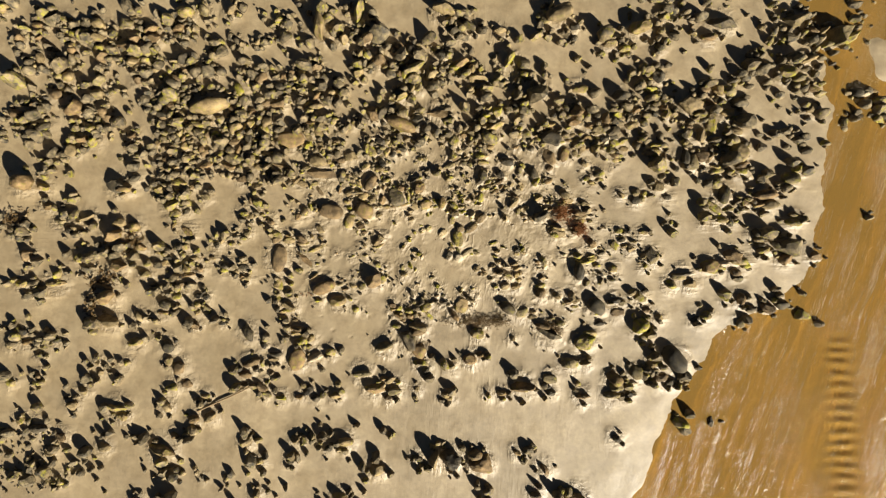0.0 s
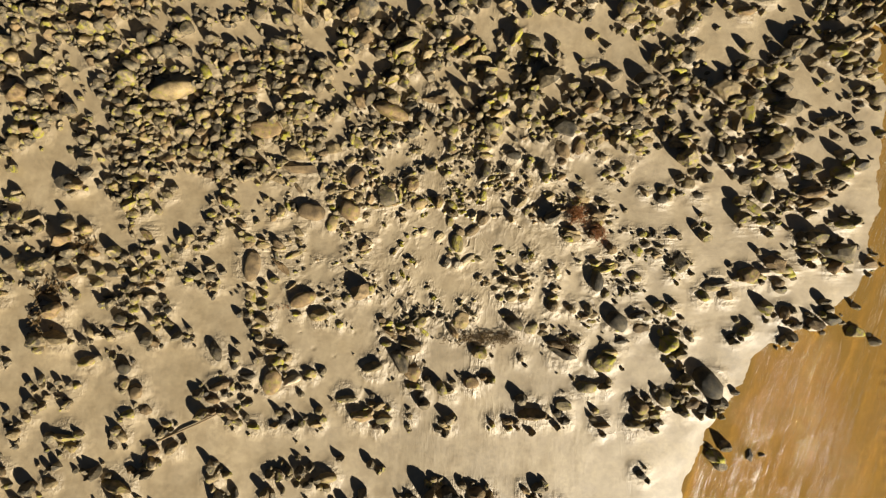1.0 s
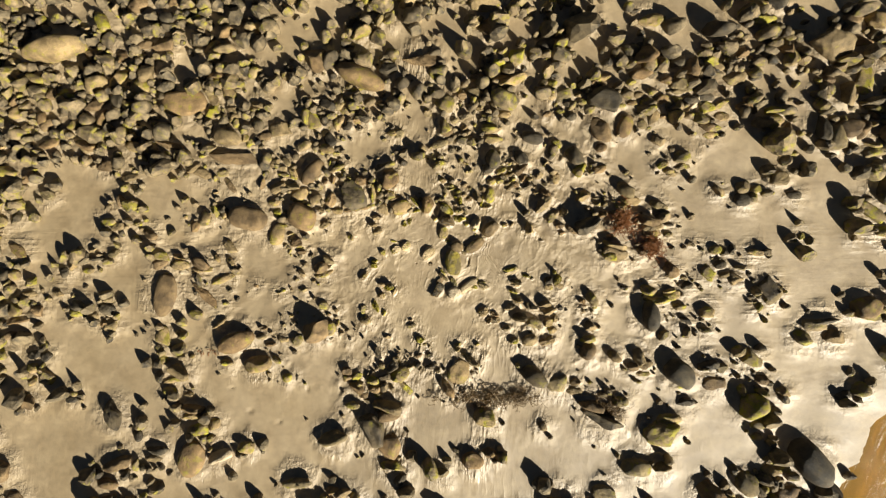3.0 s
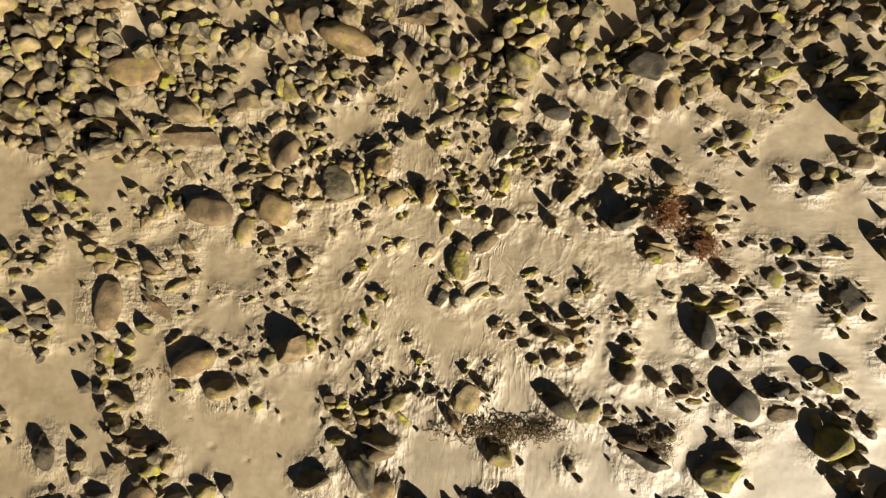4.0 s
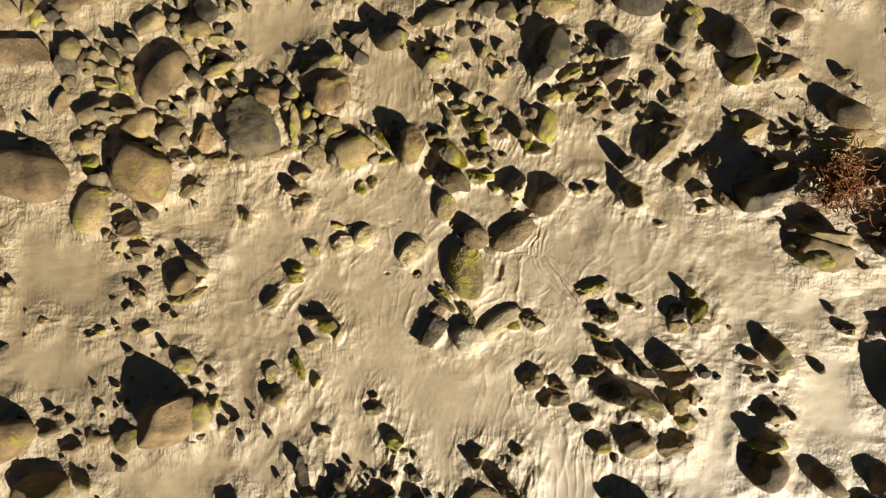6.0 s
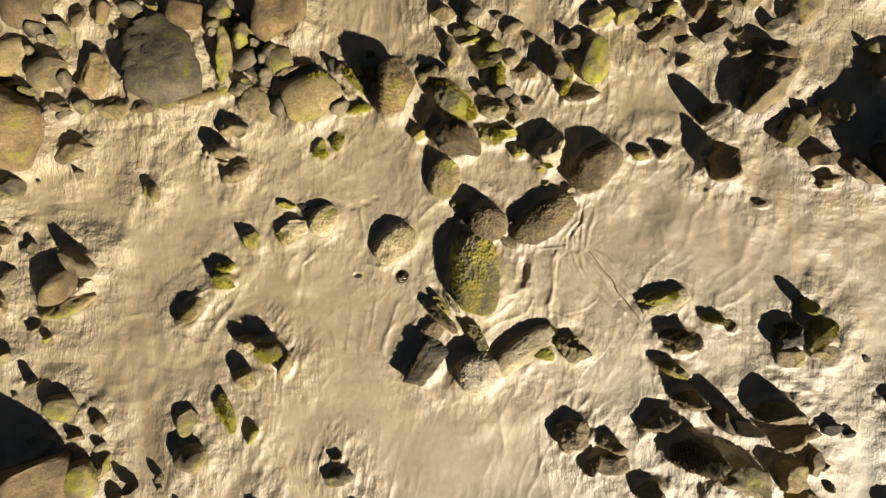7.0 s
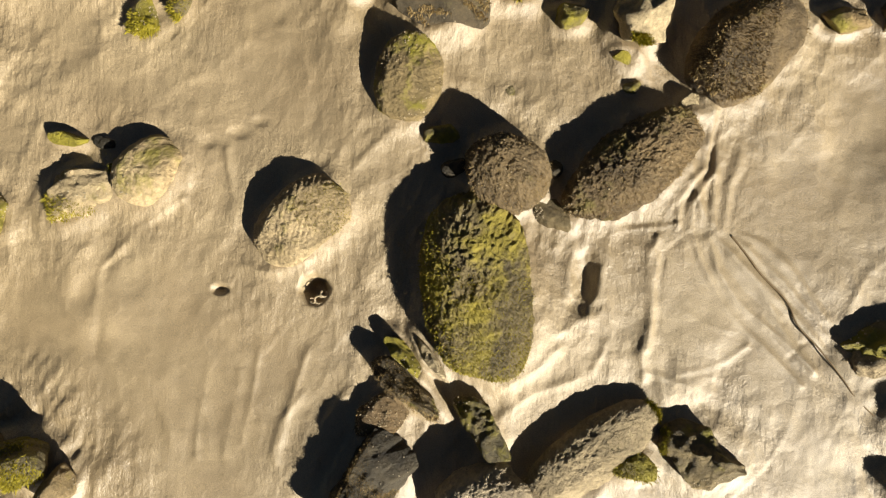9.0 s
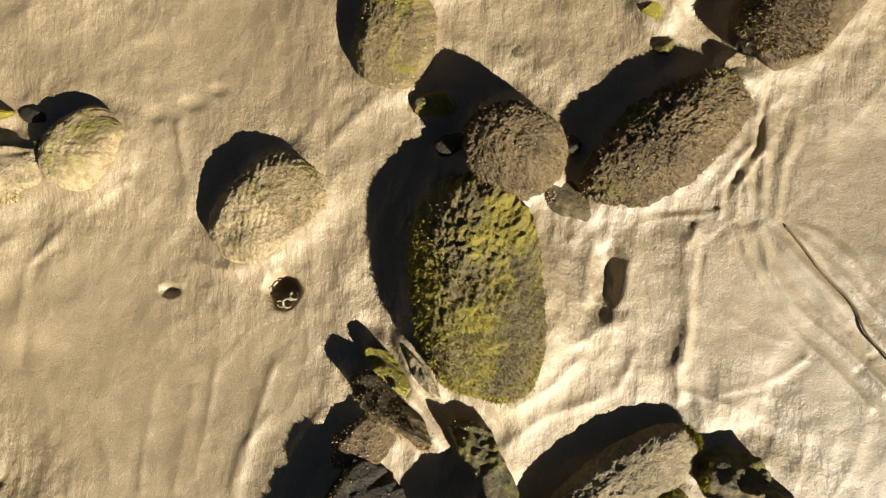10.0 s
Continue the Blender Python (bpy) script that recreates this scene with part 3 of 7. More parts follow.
rock(-1.048, 1.197, 0.245, 0.067, 28, 0.078, 'bf')
rock(-0.952, 1.024, 0.386, 0.268, 15, 0.132, 'po')
rock(-0.804, 1.202, 0.099, 0.071, 0, 0.066, 'b')
rock(-0.695, 1.136, 0.221, 0.067, -55, 0.090, 'mf')
rock(-0.733, 1.054, 0.127, 0.044, -40, 0.066, 'p')
rock(-0.658, 0.955, 0.143, 0.044, 15, 0.056, 'mf')
rock(-0.445, 1.075, 0.342, 0.233, 80, 0.246, 'baf')
rock(-0.206, 1.869, 0.209, 0.115, -10, 0.119, 'mk')
rock(-0.178, 1.537, 0.168, 0.092, -10, 0.081, 'pk')
rock(0.159, 1.520, 0.064, 0.048, 0, 0.040, 'b')
rock(-0.122, 1.340, 0.132, 0.066, -70, 0.079, 'gk')
rock(0.026, 1.382, 0.206, 0.059, 15, 0.066, 'g')
rock(-0.115, 1.272, 0.119, 0.079, 60, 0.066, 'p')
rock(0.103, 1.244, 0.138, 0.111, 0, 0.099, 'gk')
rock(0.146, 1.150, 0.182, 0.110, 80, 0.119, 'm')
rock(-0.097, 0.987, 0.307, 0.173, -40, 0.132, 'mo')
rock(0.131, 0.959, 0.180, 0.116, 0, 0.084, 'gk')
rock(0.247, 0.930, 0.143, 0.095, -60, 0.079, 'g')
rock(0.482, 1.206, 0.256, 0.137, -70, 0.140, 'pk')
rock(0.563, 1.126, 0.205, 0.059, 80, 0.112, 'mf')
rock(0.586, 1.353, 0.166, 0.103, -30, 0.092, 'p')
rock(0.723, 1.249, 0.300, 0.190, 75, 0.106, 'go')
rock(0.644, 1.032, 0.217, 0.061, 8, 0.073, 'dk')
rock(0.262, 1.861, 0.120, 0.061, -30, 0.064, 'pk')
rock(0.227, 1.257, 0.119, 0.087, 20, 0.066, 'p')
rock(0.308, 1.188, 0.159, 0.119, 0, 0.053, 'b')
rock(0.703, 1.783, 0.283, 0.206, 60, 0.159, 'dk')
rock(0.746, 1.507, 0.179, 0.138, 0, 0.099, 'pk')
rock(0.886, 1.516, 0.166, 0.119, 10, 0.079, 'g')
rock(0.927, 1.712, 0.245, 0.103, 25, 0.079, 'p')
rock(1.076, 1.850, 0.127, 0.071, 0, 0.079, 'm')
rock(0.937, 1.838, 0.087, 0.074, 0, 0.047, 'dk')
rock(1.109, 1.739, 0.087, 0.063, 0, 0.053, 'w')
rock(1.301, 1.745, 0.340, 0.182, 35, 0.106, 'ba')
rock(1.087, 1.639, 0.166, 0.103, 0, 0.066, 'p')
rock(0.997, 1.563, 0.097, 0.072, 0, 0.060, 'dk')
rock(1.144, 1.547, 0.120, 0.083, 20, 0.070, 'gk')
rock(1.183, 1.454, 0.182, 0.119, -20, 0.066, 'b')
rock(1.037, 1.462, 0.103, 0.072, 0, 0.050, 'pk')
rock(1.331, 1.555, 0.150, 0.072, 70, 0.079, 'bk')
rock(1.262, 1.353, 0.103, 0.063, 0, 0.053, 'm')
rock(1.390, 1.392, 0.126, 0.083, 0, 0.070, 'dk')
rock(1.085, 1.395, 0.167, 0.087, 30, 0.053, 'p')
rock(1.249, 1.235, 0.097, 0.069, 0, 0.060, 'pk')
rock(1.618, 1.600, 0.192, 0.116, 30, 0.079, 'pk')
rock(1.748, 1.835, 0.126, 0.083, 70, 0.079, 'gk')
rock(1.950, 1.568, 0.238, 0.182, 60, 0.056, 'pf')
rock(1.737, 1.296, 0.263, 0.127, -35, 0.142, 'bk')
rock(1.573, 1.288, 0.095, 0.063, 0, 0.066, 'p')
rock(1.690, 1.075, 0.416, 0.244, 38, 0.146, 'paf')
rock(1.853, 0.824, 0.206, 0.158, 60, 0.079, 'g')
rock(2.081, 0.920, 0.174, 0.150, 60, 0.106, 'm')
rock(2.499, 0.673, 0.446, 0.292, 25, 0.346, 'da')
rock(2.435, 1.237, 0.300, 0.213, 10, 0.106, 'p')
rock(2.671, 1.188, 0.127, 0.059, -10, 0.066, 'm')
rock(2.699, 1.077, 0.166, 0.087, -10, 0.092, 'm')
rock(2.836, 1.077, 0.119, 0.119, 0, 0.092, 'm')
rock(2.806, 0.889, 0.179, 0.138, 0, 0.119, 'bk')
rock(2.010, 0.677, 0.179, 0.121, 0, 0.119, 'bk')
rock(2.052, 0.540, 0.126, 0.078, 0, 0.060, 'bk')
rock(2.233, 0.587, 0.246, 0.103, -35, 0.066, 'b')
rock(2.372, 1.730, 0.331, 0.197, 60, 0.198, 'mk')
rock(2.761, 1.737, 0.245, 0.174, 10, 0.092, 'b')
rock(2.657, 1.814, 0.150, 0.099, 0, 0.099, 'dk')
rock(1.428, 0.639, 0.251, 0.180, -50, 0.198, 'pa')
rock(0.981, 0.688, 0.119, 0.079, 0, 0.066, 'p')
rock(1.113, 0.706, 0.103, 0.071, 70, 0.079, 'p')
rock(1.358, 0.648, 0.097, 0.044, 0, 0.050, 'bk')
rock(1.663, 0.401, 0.072, 0.042, 0, 0.040, 'dk')
rock(2.031, 0.508, 0.078, 0.042, 0, 0.040, 'pk')
rock(2.913, 0.113, 0.296, 0.191, -25, 0.188, 'gk')
rock(-2.461, -0.102, 0.292, 0.231, 20, 0.140, 'bok')
rock(-2.328, 0.041, 0.291, 0.118, -32, 0.158, 'm')
# pale sliver added for the sunlit lower rim of the dome at -2.461, -0.102
rock(-2.402, -0.225, 0.365, 0.119, 15, 0.066, 'p')
rock(-2.283, -0.103, 0.087, 0.079, 0, 0.066, 'w')
rock(-2.823, -0.207, 0.192, 0.116, -40, 0.105, 'pk')
rock(-2.926, -0.333, 0.114, 0.094, 0, 0.070, 'gk')
rock(-2.790, -0.527, 0.163, 0.089, 0, 0.072, 'gk')
rock(-3.212, -0.548, 0.186, 0.072, 20, 0.060, 'gk')
rock(-2.596, -0.355, 0.093, 0.074, 0, 0.047, 'pk')
rock(-2.395, -0.822, 0.198, 0.166, -10, 0.092, 'mo')
rock(-2.177, -0.899, 0.114, 0.083, -50, 0.070, 'bk')
rock(-2.514, -1.301, 0.496, 0.411, 10, 0.330, 'bao')
rock(-2.255, -1.249, 0.284, 0.197, 75, 0.119, 'go')
rock(-2.889, -1.455, 0.253, 0.229, 60, 0.119, 'm')
rock(-3.152, -1.186, 0.102, 0.078, 0, 0.070, 'gk')
rock(-3.015, -1.010, 0.103, 0.072, 0, 0.060, 'pk')
rock(-3.171, -1.433, 0.253, 0.143, -15, 0.079, 'p')
rock(-2.300, -0.973, 0.108, 0.072, 0, 0.070, 'bk')
rock(-2.131, -1.145, 0.126, 0.069, 70, 0.070, 'pk')
rock(-1.648, -0.247, 0.222, 0.122, 55, 0.079, 'pko')
rock(-1.656, -0.882, 0.167, 0.135, 60, 0.045, 'mf')
rock(-1.413, -0.834, 0.222, 0.099, -70, 0.066, 'm')
rock(-1.613, -1.081, 0.210, 0.165, -20, 0.112, 'pko')
rock(-1.186, -1.392, 0.138, 0.072, -5, 0.062, 'pk')
rock(-1.264, -0.951, 0.119, 0.079, 60, 0.053, 'g')
rock(-1.908, -1.418, 0.097, 0.066, -50, 0.053, 'dk')
rock(-0.766, -1.074, 0.073, 0.055, 0, 0.038, 'bk')
rock(-0.750, -1.176, 0.175, 0.119, 20, 0.053, 'g')
rock(-0.600, -1.438, 0.192, 0.132, -35, 0.104, 'gk')
rock(-0.513, -1.523, 0.107, 0.062, 0, 0.047, 'gk')
rock(0.106, -1.535, 0.156, 0.078, 20, 0.079, 'pk')
rock(0.470, -1.520, 0.114, 0.072, 0, 0.079, 'pk')
rock(0.587, -0.918, 0.214, 0.174, 20, 0.092, 'p')
rock(0.795, -0.964, 0.180, 0.083, -20, 0.091, 'bk')
rock(0.795, -1.077, 0.206, 0.119, 0, 0.066, 'p')
rock(0.699, -1.086, 0.138, 0.083, 60, 0.070, 'bk')
rock(1.063, -0.143, 0.229, 0.089, 10, 0.057, 'mk')
rock(1.110, -0.176, 0.340, 0.111, 12, 0.052, 'q')
rock(1.197, -0.101, 0.087, 0.071, 0, 0.044, 'm')
rock(1.177, -0.379, 0.216, 0.127, 0, 0.105, 'dk')
rock(1.204, -0.435, 0.166, 0.071, 5, 0.066, 'p')
rock(1.391, -0.256, 0.143, 0.071, -10, 0.066, 'm')
rock(1.481, -0.305, 0.080, 0.062, 0, 0.047, 'dk')
rock(1.141, -0.542, 0.186, 0.089, -20, 0.101, 'gk')
rock(1.786, -0.336, 0.192, 0.165, 0, 0.101, 'dk')
rock(1.952, -0.334, 0.227, 0.143, 80, 0.119, 'mk')
rock(1.897, -0.182, 0.087, 0.063, 80, 0.132, 'm')
rock(1.997, -0.450, 0.182, 0.158, 0, 0.079, 'p')
rock(1.795, -0.472, 0.166, 0.119, 0, 0.066, 'p')
rock(1.063, -0.834, 0.233, 0.127, 30, 0.099, 'pk')
rock(1.240, -0.719, 0.185, 0.126, -30, 0.159, 'bk')
rock(1.402, -0.801, 0.185, 0.115, -40, 0.148, 'gk')
rock(1.710, -0.761, 0.232, 0.148, 0, 0.159, 'pk')
rock(1.792, -0.899, 0.284, 0.142, 15, 0.119, 'p')
rock(1.502, -0.858, 0.172, 0.055, 0, 0.211, 'w')
rock(1.498, -1.113, 0.342, 0.189, -22, 0.160, 'gk')
rock(1.256, -1.017, 0.272, 0.185, 0, 0.198, 'dk')
rock(1.432, -1.440, 0.292, 0.214, 10, 0.140, 'pko')
rock(1.142, -1.446, 0.185, 0.132, 0, 0.099, 'gk')
rock(1.009, -1.221, 0.162, 0.116, 0, 0.099, 'gk')
rock(1.767, -1.114, 0.182, 0.166, 0, 0.106, 'p')
rock(1.908, -1.032, 0.166, 0.087, 80, 0.079, 'p')
rock(1.743, -1.445, 0.293, 0.182, 10, 0.092, 'p')
rock(1.845, -1.267, 0.182, 0.119, 0, 0.066, 'p')
rock(1.998, -0.857, 0.126, 0.072, 0, 0.060, 'dk')
rock(2.578, -0.680, 0.291, 0.169, -65, 0.179, 'mok')
rock(2.384, -0.714, 0.185, 0.116, -10, 0.099, 'bk')
rock(2.387, -0.815, 0.206, 0.103, 0, 0.066, 'w')
rock(2.545, -1.168, 0.245, 0.198, 0, 0.106, 'p')
rock(2.485, -1.418, 0.292, 0.164, 0, 0.140, 'gk')
rock(2.487, -1.425, 0.212, 0.078, 20, 0.198, 'm')
rock(2.626, -0.842, 0.100, 0.074, 0, 0.056, 'gk')
rock(-5.140, 3.062, 0.891, 0.513, 0, 0.155, 'bo')
rock(-5.599, 3.220, 0.309, 0.189, 0, 0.127, 'dk')
rock(-4.655, 3.244, 0.309, 0.123, -20, 0.139, 'gk')
rock(-4.605, 3.127, 0.353, 0.204, -40, 0.066, 'p')
rock(-4.290, 3.277, 0.407, 0.271, -20, 0.089, 'p')
rock(-4.593, 2.896, 0.379, 0.284, 30, 0.133, 'g')
rock(-4.208, 2.913, 0.312, 0.204, -30, 0.077, 'p')
rock(-4.886, 2.730, 0.155, 0.062, 0, 0.058, 'dk')
rock(-4.286, 2.366, 0.550, 0.362, -30, 0.226, 'paf')
rock(-4.161, 1.967, 1.014, 0.243, -5, 0.123, 'bf')
rock(-4.162, 2.764, 0.288, 0.189, 60, 0.108, 'pk')
rock(-4.113, 2.649, 0.189, 0.122, 80, 0.133, 'm')
rock(-3.702, 2.627, 0.308, 0.236, -50, 0.153, 'dk')
rock(-3.575, 2.396, 0.353, 0.176, 10, 0.089, 'b')
rock(-3.775, 2.908, 0.285, 0.109, 0, 0.066, 'g')
rock(-3.283, 2.528, 0.392, 0.338, 20, 0.133, 'p')
rock(-3.703, 3.009, 0.309, 0.123, -20, 0.139, 'pk')
rock(-3.074, 2.600, 0.176, 0.108, 20, 0.111, 'g')
rock(-2.784, 2.811, 0.409, 0.197, -80, 0.181, 'gk')
rock(-2.644, 2.697, 0.406, 0.325, -60, 0.133, 'g')
rock(-2.358, 3.003, 0.359, 0.199, -20, 0.165, 'dk')
rock(-2.593, 3.070, 0.272, 0.136, 0, 0.055, 'w')
rock(-2.229, 2.949, 0.407, 0.203, 25, 0.089, 'g')
rock(-2.156, 2.664, 0.339, 0.204, 60, 0.079, 'p')
rock(-2.311, 2.323, 0.308, 0.227, -60, 0.168, 'dk')
rock(-2.182, 2.058, 0.176, 0.122, 0, 0.079, 'm')
rock(-2.377, 2.145, 0.359, 0.189, -25, 0.187, 'pk')
rock(-2.452, 2.097, 0.149, 0.122, 0, 0.079, 'm')
rock(-2.822, 2.208, 0.353, 0.176, 25, 0.092, 'p')
rock(-3.828, 2.259, 0.217, 0.190, 0, 0.066, 'g')
rock(-3.954, 2.368, 0.190, 0.163, 0, 0.066, 'p')
rock(-3.598, 1.479, 0.237, 0.123, 80, 0.099, 'bk')
rock(-4.940, 1.780, 0.319, 0.133, 30, 0.080, 'pk')
rock(-4.783, 1.696, 0.421, 0.176, -20, 0.077, 'p')
rock(-4.782, 2.037, 0.165, 0.085, 0, 0.064, 'gk')
rock(-5.428, 2.245, 0.625, 0.163, -18, 0.066, 'b')
rock(-5.464, 2.058, 0.176, 0.114, -60, 0.086, 'mk')
rock(-5.656, 2.033, 0.217, 0.190, 0, 0.105, 'dk')
rock(-5.227, 1.965, 0.125, 0.095, 0, 0.046, 'pk')
rock(-4.388, 1.693, 0.285, 0.149, 0, 0.066, 'g')
rock(-4.236, 1.477, 0.421, 0.122, -50, 0.079, 'b')
rock(-4.506, 1.322, 0.134, 0.071, 0, 0.060, 'pk')
rock(-4.356, 1.017, 0.226, 0.189, 0, 0.119, 'dk')
rock(-4.501, 0.968, 0.285, 0.136, -60, 0.106, 'g')
rock(-4.671, 0.870, 0.278, 0.190, -40, 0.153, 'pk')
rock(-4.676, 0.772, 0.271, 0.163, 15, 0.092, 'm')
rock(-4.891, 0.671, 0.237, 0.190, 60, 0.103, 'bk')
rock(-5.079, 0.853, 0.092, 0.074, 0, 0.035, 'pk')
rock(-3.843, 0.818, 0.728, 0.445, -8, 0.224, 'bo')
rock(-4.319, 0.910, 0.203, 0.136, 80, 0.106, 'p')
rock(-4.191, 0.279, 0.325, 0.190, -40, 0.106, 'p')
rock(-4.180, 0.006, 0.206, 0.133, -60, 0.112, 'pk')
rock(-4.446, 0.076, 0.206, 0.104, -55, 0.113, 'pk')
rock(-5.510, 0.108, 0.353, 0.176, -15, 0.089, 'g')
rock(-5.539, -0.046, 0.339, 0.217, 0, 0.089, 'b')
rock(-5.182, -0.067, 0.421, 0.204, 0, 0.077, 'p')
rock(-4.749, -0.039, 0.379, 0.217, -35, 0.205, 'bk')
rock(-4.731, -0.151, 0.434, 0.122, 3, 0.079, 'p')
rock(-5.077, -0.185, 0.217, 0.122, 0, 0.055, 'w')
rock(-5.182, 0.100, 0.319, 0.104, -20, 0.142, 'bk')
rock(-5.487, -0.257, 0.217, 0.076, 20, 0.055, 'gk')
rock(-5.427, -0.635, 0.825, 0.446, 80, 0.133, 'bo')
rock(-4.322, -0.310, 0.489, 0.163, 20, 0.066, 'p')
rock(-4.779, -0.350, 0.289, 0.095, -70, 0.148, 'dk')
rock(-4.643, -0.634, 0.705, 0.176, -45, 0.090, 'bf')
rock(-3.686, -0.448, 0.109, 0.075, 0, 0.040, 'b')
rock(-4.258, -0.774, 0.124, 0.085, 0, 0.060, 'gk')
rock(-4.037, -1.509, 0.741, 0.377, 22, 0.224, 'bo')
rock(-4.361, -1.150, 0.309, 0.123, 40, 0.119, 'pk')
rock(-5.438, -1.445, 0.406, 0.325, -60, 0.100, 'p')
rock(-5.467, -1.713, 0.216, 0.190, 0, 0.105, 'mk')
rock(-5.429, -1.834, 0.285, 0.190, 0, 0.077, 'p')
rock(-5.101, -2.047, 0.473, 0.209, -25, 0.221, 'pk')
rock(-3.609, -1.907, 0.526, 0.310, 10, 0.224, 'po')
rock(-4.199, -1.891, 0.268, 0.133, -10, 0.114, 'gk')
rock(-3.554, -1.392, 0.217, 0.123, 0, 0.096, 'gk')
rock(-3.509, -1.242, 0.125, 0.085, 0, 0.048, 'bk')
rock(-3.379, -1.538, 0.217, 0.095, 0, 0.090, 'bk')
rock(-3.259, -1.831, 0.217, 0.114, -30, 0.114, 'mk')
rock(-3.065, -2.159, 0.195, 0.171, 0, 0.104, 'mok')
rock(-2.897, -2.151, 0.114, 0.085, 80, 0.047, 'dk')
rock(-5.302, -2.423, 0.268, 0.142, 0, 0.106, 'gk')
rock(-4.928, -2.478, 0.185, 0.095, 0, 0.073, 'pk')
rock(-4.864, -2.740, 0.524, 0.161, -5, 0.199, 'bk')
rock(-5.175, -2.207, 0.544, 0.102, 10, 0.045, 'p')
rock(-4.893, -1.767, 0.135, 0.085, 0, 0.056, 'bk')
rock(-1.949, -2.014, 0.216, 0.171, 0, 0.110, 'bk')
rock(-1.764, -2.111, 0.216, 0.161, 0, 0.107, 'gk')
rock(-1.944, -2.169, 0.217, 0.136, 0, 0.079, 'p')
rock(-1.467, -2.184, 0.268, 0.171, -20, 0.138, 'gk')
rock(-1.207, -2.135, 0.185, 0.142, 0, 0.099, 'dk')
rock(-1.101, -1.934, 0.298, 0.170, 30, 0.140, 'dk')
rock(-0.972, -2.071, 0.392, 0.311, 40, 0.158, 'm')
rock(-1.373, -1.690, 0.258, 0.114, -60, 0.140, 'dk')
rock(-1.762, -2.324, 0.309, 0.171, -30, 0.164, 'bk')
rock(-1.635, -2.449, 0.217, 0.170, 0, 0.079, 'b')
rock(-1.435, -2.373, 0.268, 0.142, 0, 0.117, 'bk')
rock(-1.362, -2.442, 0.176, 0.122, 0, 0.106, 'm')
rock(-1.187, -2.664, 0.574, 0.217, -15, 0.273, 'pk')
rock(-1.832, -2.645, 0.319, 0.152, 0, 0.136, 'mk')
rock(-0.860, -2.308, 0.353, 0.122, -50, 0.079, 'g')
rock(-0.612, -1.731, 0.134, 0.104, 0, 0.068, 'bk')
rock(-0.407, -1.730, 0.139, 0.104, -30, 0.075, 'dk')
rock(-0.402, -1.933, 0.217, 0.123, 0, 0.096, 'dk')
rock(-0.258, -2.006, 0.122, 0.102, 0, 0.079, 'm')
rock(-0.778, -1.932, 0.268, 0.085, 20, 0.073, 'gk')
rock(0.110, -1.618, 0.115, 0.095, 0, 0.119, 'm')
rock(0.324, -1.788, 0.370, 0.142, -40, 0.202, 'gk')
rock(0.459, -1.887, 0.139, 0.114, 0, 0.072, 'mk')
rock(0.142, -2.033, 0.488, 0.393, 60, 0.078, 'pf')
rock(-0.071, -2.316, 0.411, 0.180, -65, 0.219, 'bk')
rock(1.514, -2.090, 0.529, 0.309, -35, 0.286, 'dok')
rock(1.914, -2.238, 0.420, 0.312, 10, 0.119, 'g')
rock(2.263, -2.196, 0.195, 0.152, 0, 0.098, 'bk')
rock(2.240, -2.355, 0.312, 0.163, 0, 0.079, 'p')
rock(2.536, -2.605, 0.472, 0.199, -15, 0.226, 'bk')
rock(2.756, -2.427, 0.204, 0.102, 0, 0.066, 'p')
rock(3.023, -2.537, 0.267, 0.189, 0, 0.134, 'gk')
rock(3.124, -2.538, 0.176, 0.162, 0, 0.133, 'm')
rock(2.495, -1.627, 0.339, 0.274, 60, 0.166, 'bok')
rock(2.967, -1.722, 0.299, 0.171, -40, 0.163, 'pko')
rock(3.396, -1.722, 0.369, 0.227, -75, 0.192, 'pk')
rock(3.504, -1.869, 0.353, 0.190, 10, 0.106, 'p')
rock(3.304, -1.900, 0.216, 0.190, 0, 0.116, 'bk')
rock(3.476, -2.035, 0.285, 0.109, 0, 0.053, 'p')
rock(3.637, -0.983, 0.572, 0.301, -85, 0.273, 'dok')
rock(3.569, -0.511, 0.318, 0.179, -20, 0.162, 'mk')
rock(3.802, -0.717, 0.419, 0.122, 5, 0.134, 'mf')
rock(4.030, -0.614, 0.312, 0.204, 0, 0.092, 'p')
rock(3.990, -0.546, 0.258, 0.095, 10, 0.088, 'pk')
rock(4.313, -0.431, 0.216, 0.161, 0, 0.107, 'dk')
rock(4.175, -0.825, 0.237, 0.142, 0, 0.108, 'gk')
rock(4.629, -0.909, 0.288, 0.209, 0, 0.140, 'pk')
rock(4.264, -1.056, 0.237, 0.104, -30, 0.125, 'dk')
rock(4.607, -1.248, 0.268, 0.123, -10, 0.112, 'dk')
rock(3.867, -1.346, 0.237, 0.171, 60, 0.104, 'gk')
rock(4.277, -1.361, 0.126, 0.069, 0, 0.045, 'mk')
rock(4.126, -2.031, 0.589, 0.449, -50, 0.292, 'dok')
# light sliver added for the sunlit rim of the dark stone before it
rock(4.191, -2.239, 0.420, 0.136, 10, 0.089, 'g')
rock(4.652, -1.862, 0.369, 0.199, 0, 0.146, 'dk')
rock(4.593, -1.926, 0.283, 0.088, 10, 0.166, 'm')
rock(4.896, -1.926, 0.216, 0.189, 0, 0.108, 'gk')
rock(4.748, -2.197, 0.421, 0.272, 0, 0.066, 'b')
rock(4.234, -2.534, 0.318, 0.151, 0, 0.122, 'dk')
rock(3.182, -0.470, 0.155, 0.081, 0, 0.066, 'dk')
rock(3.188, -0.491, 0.102, 0.075, 0, 0.079, 'm')
rock(3.215, 1.326, 0.400, 0.255, -40, 0.219, 'gk')
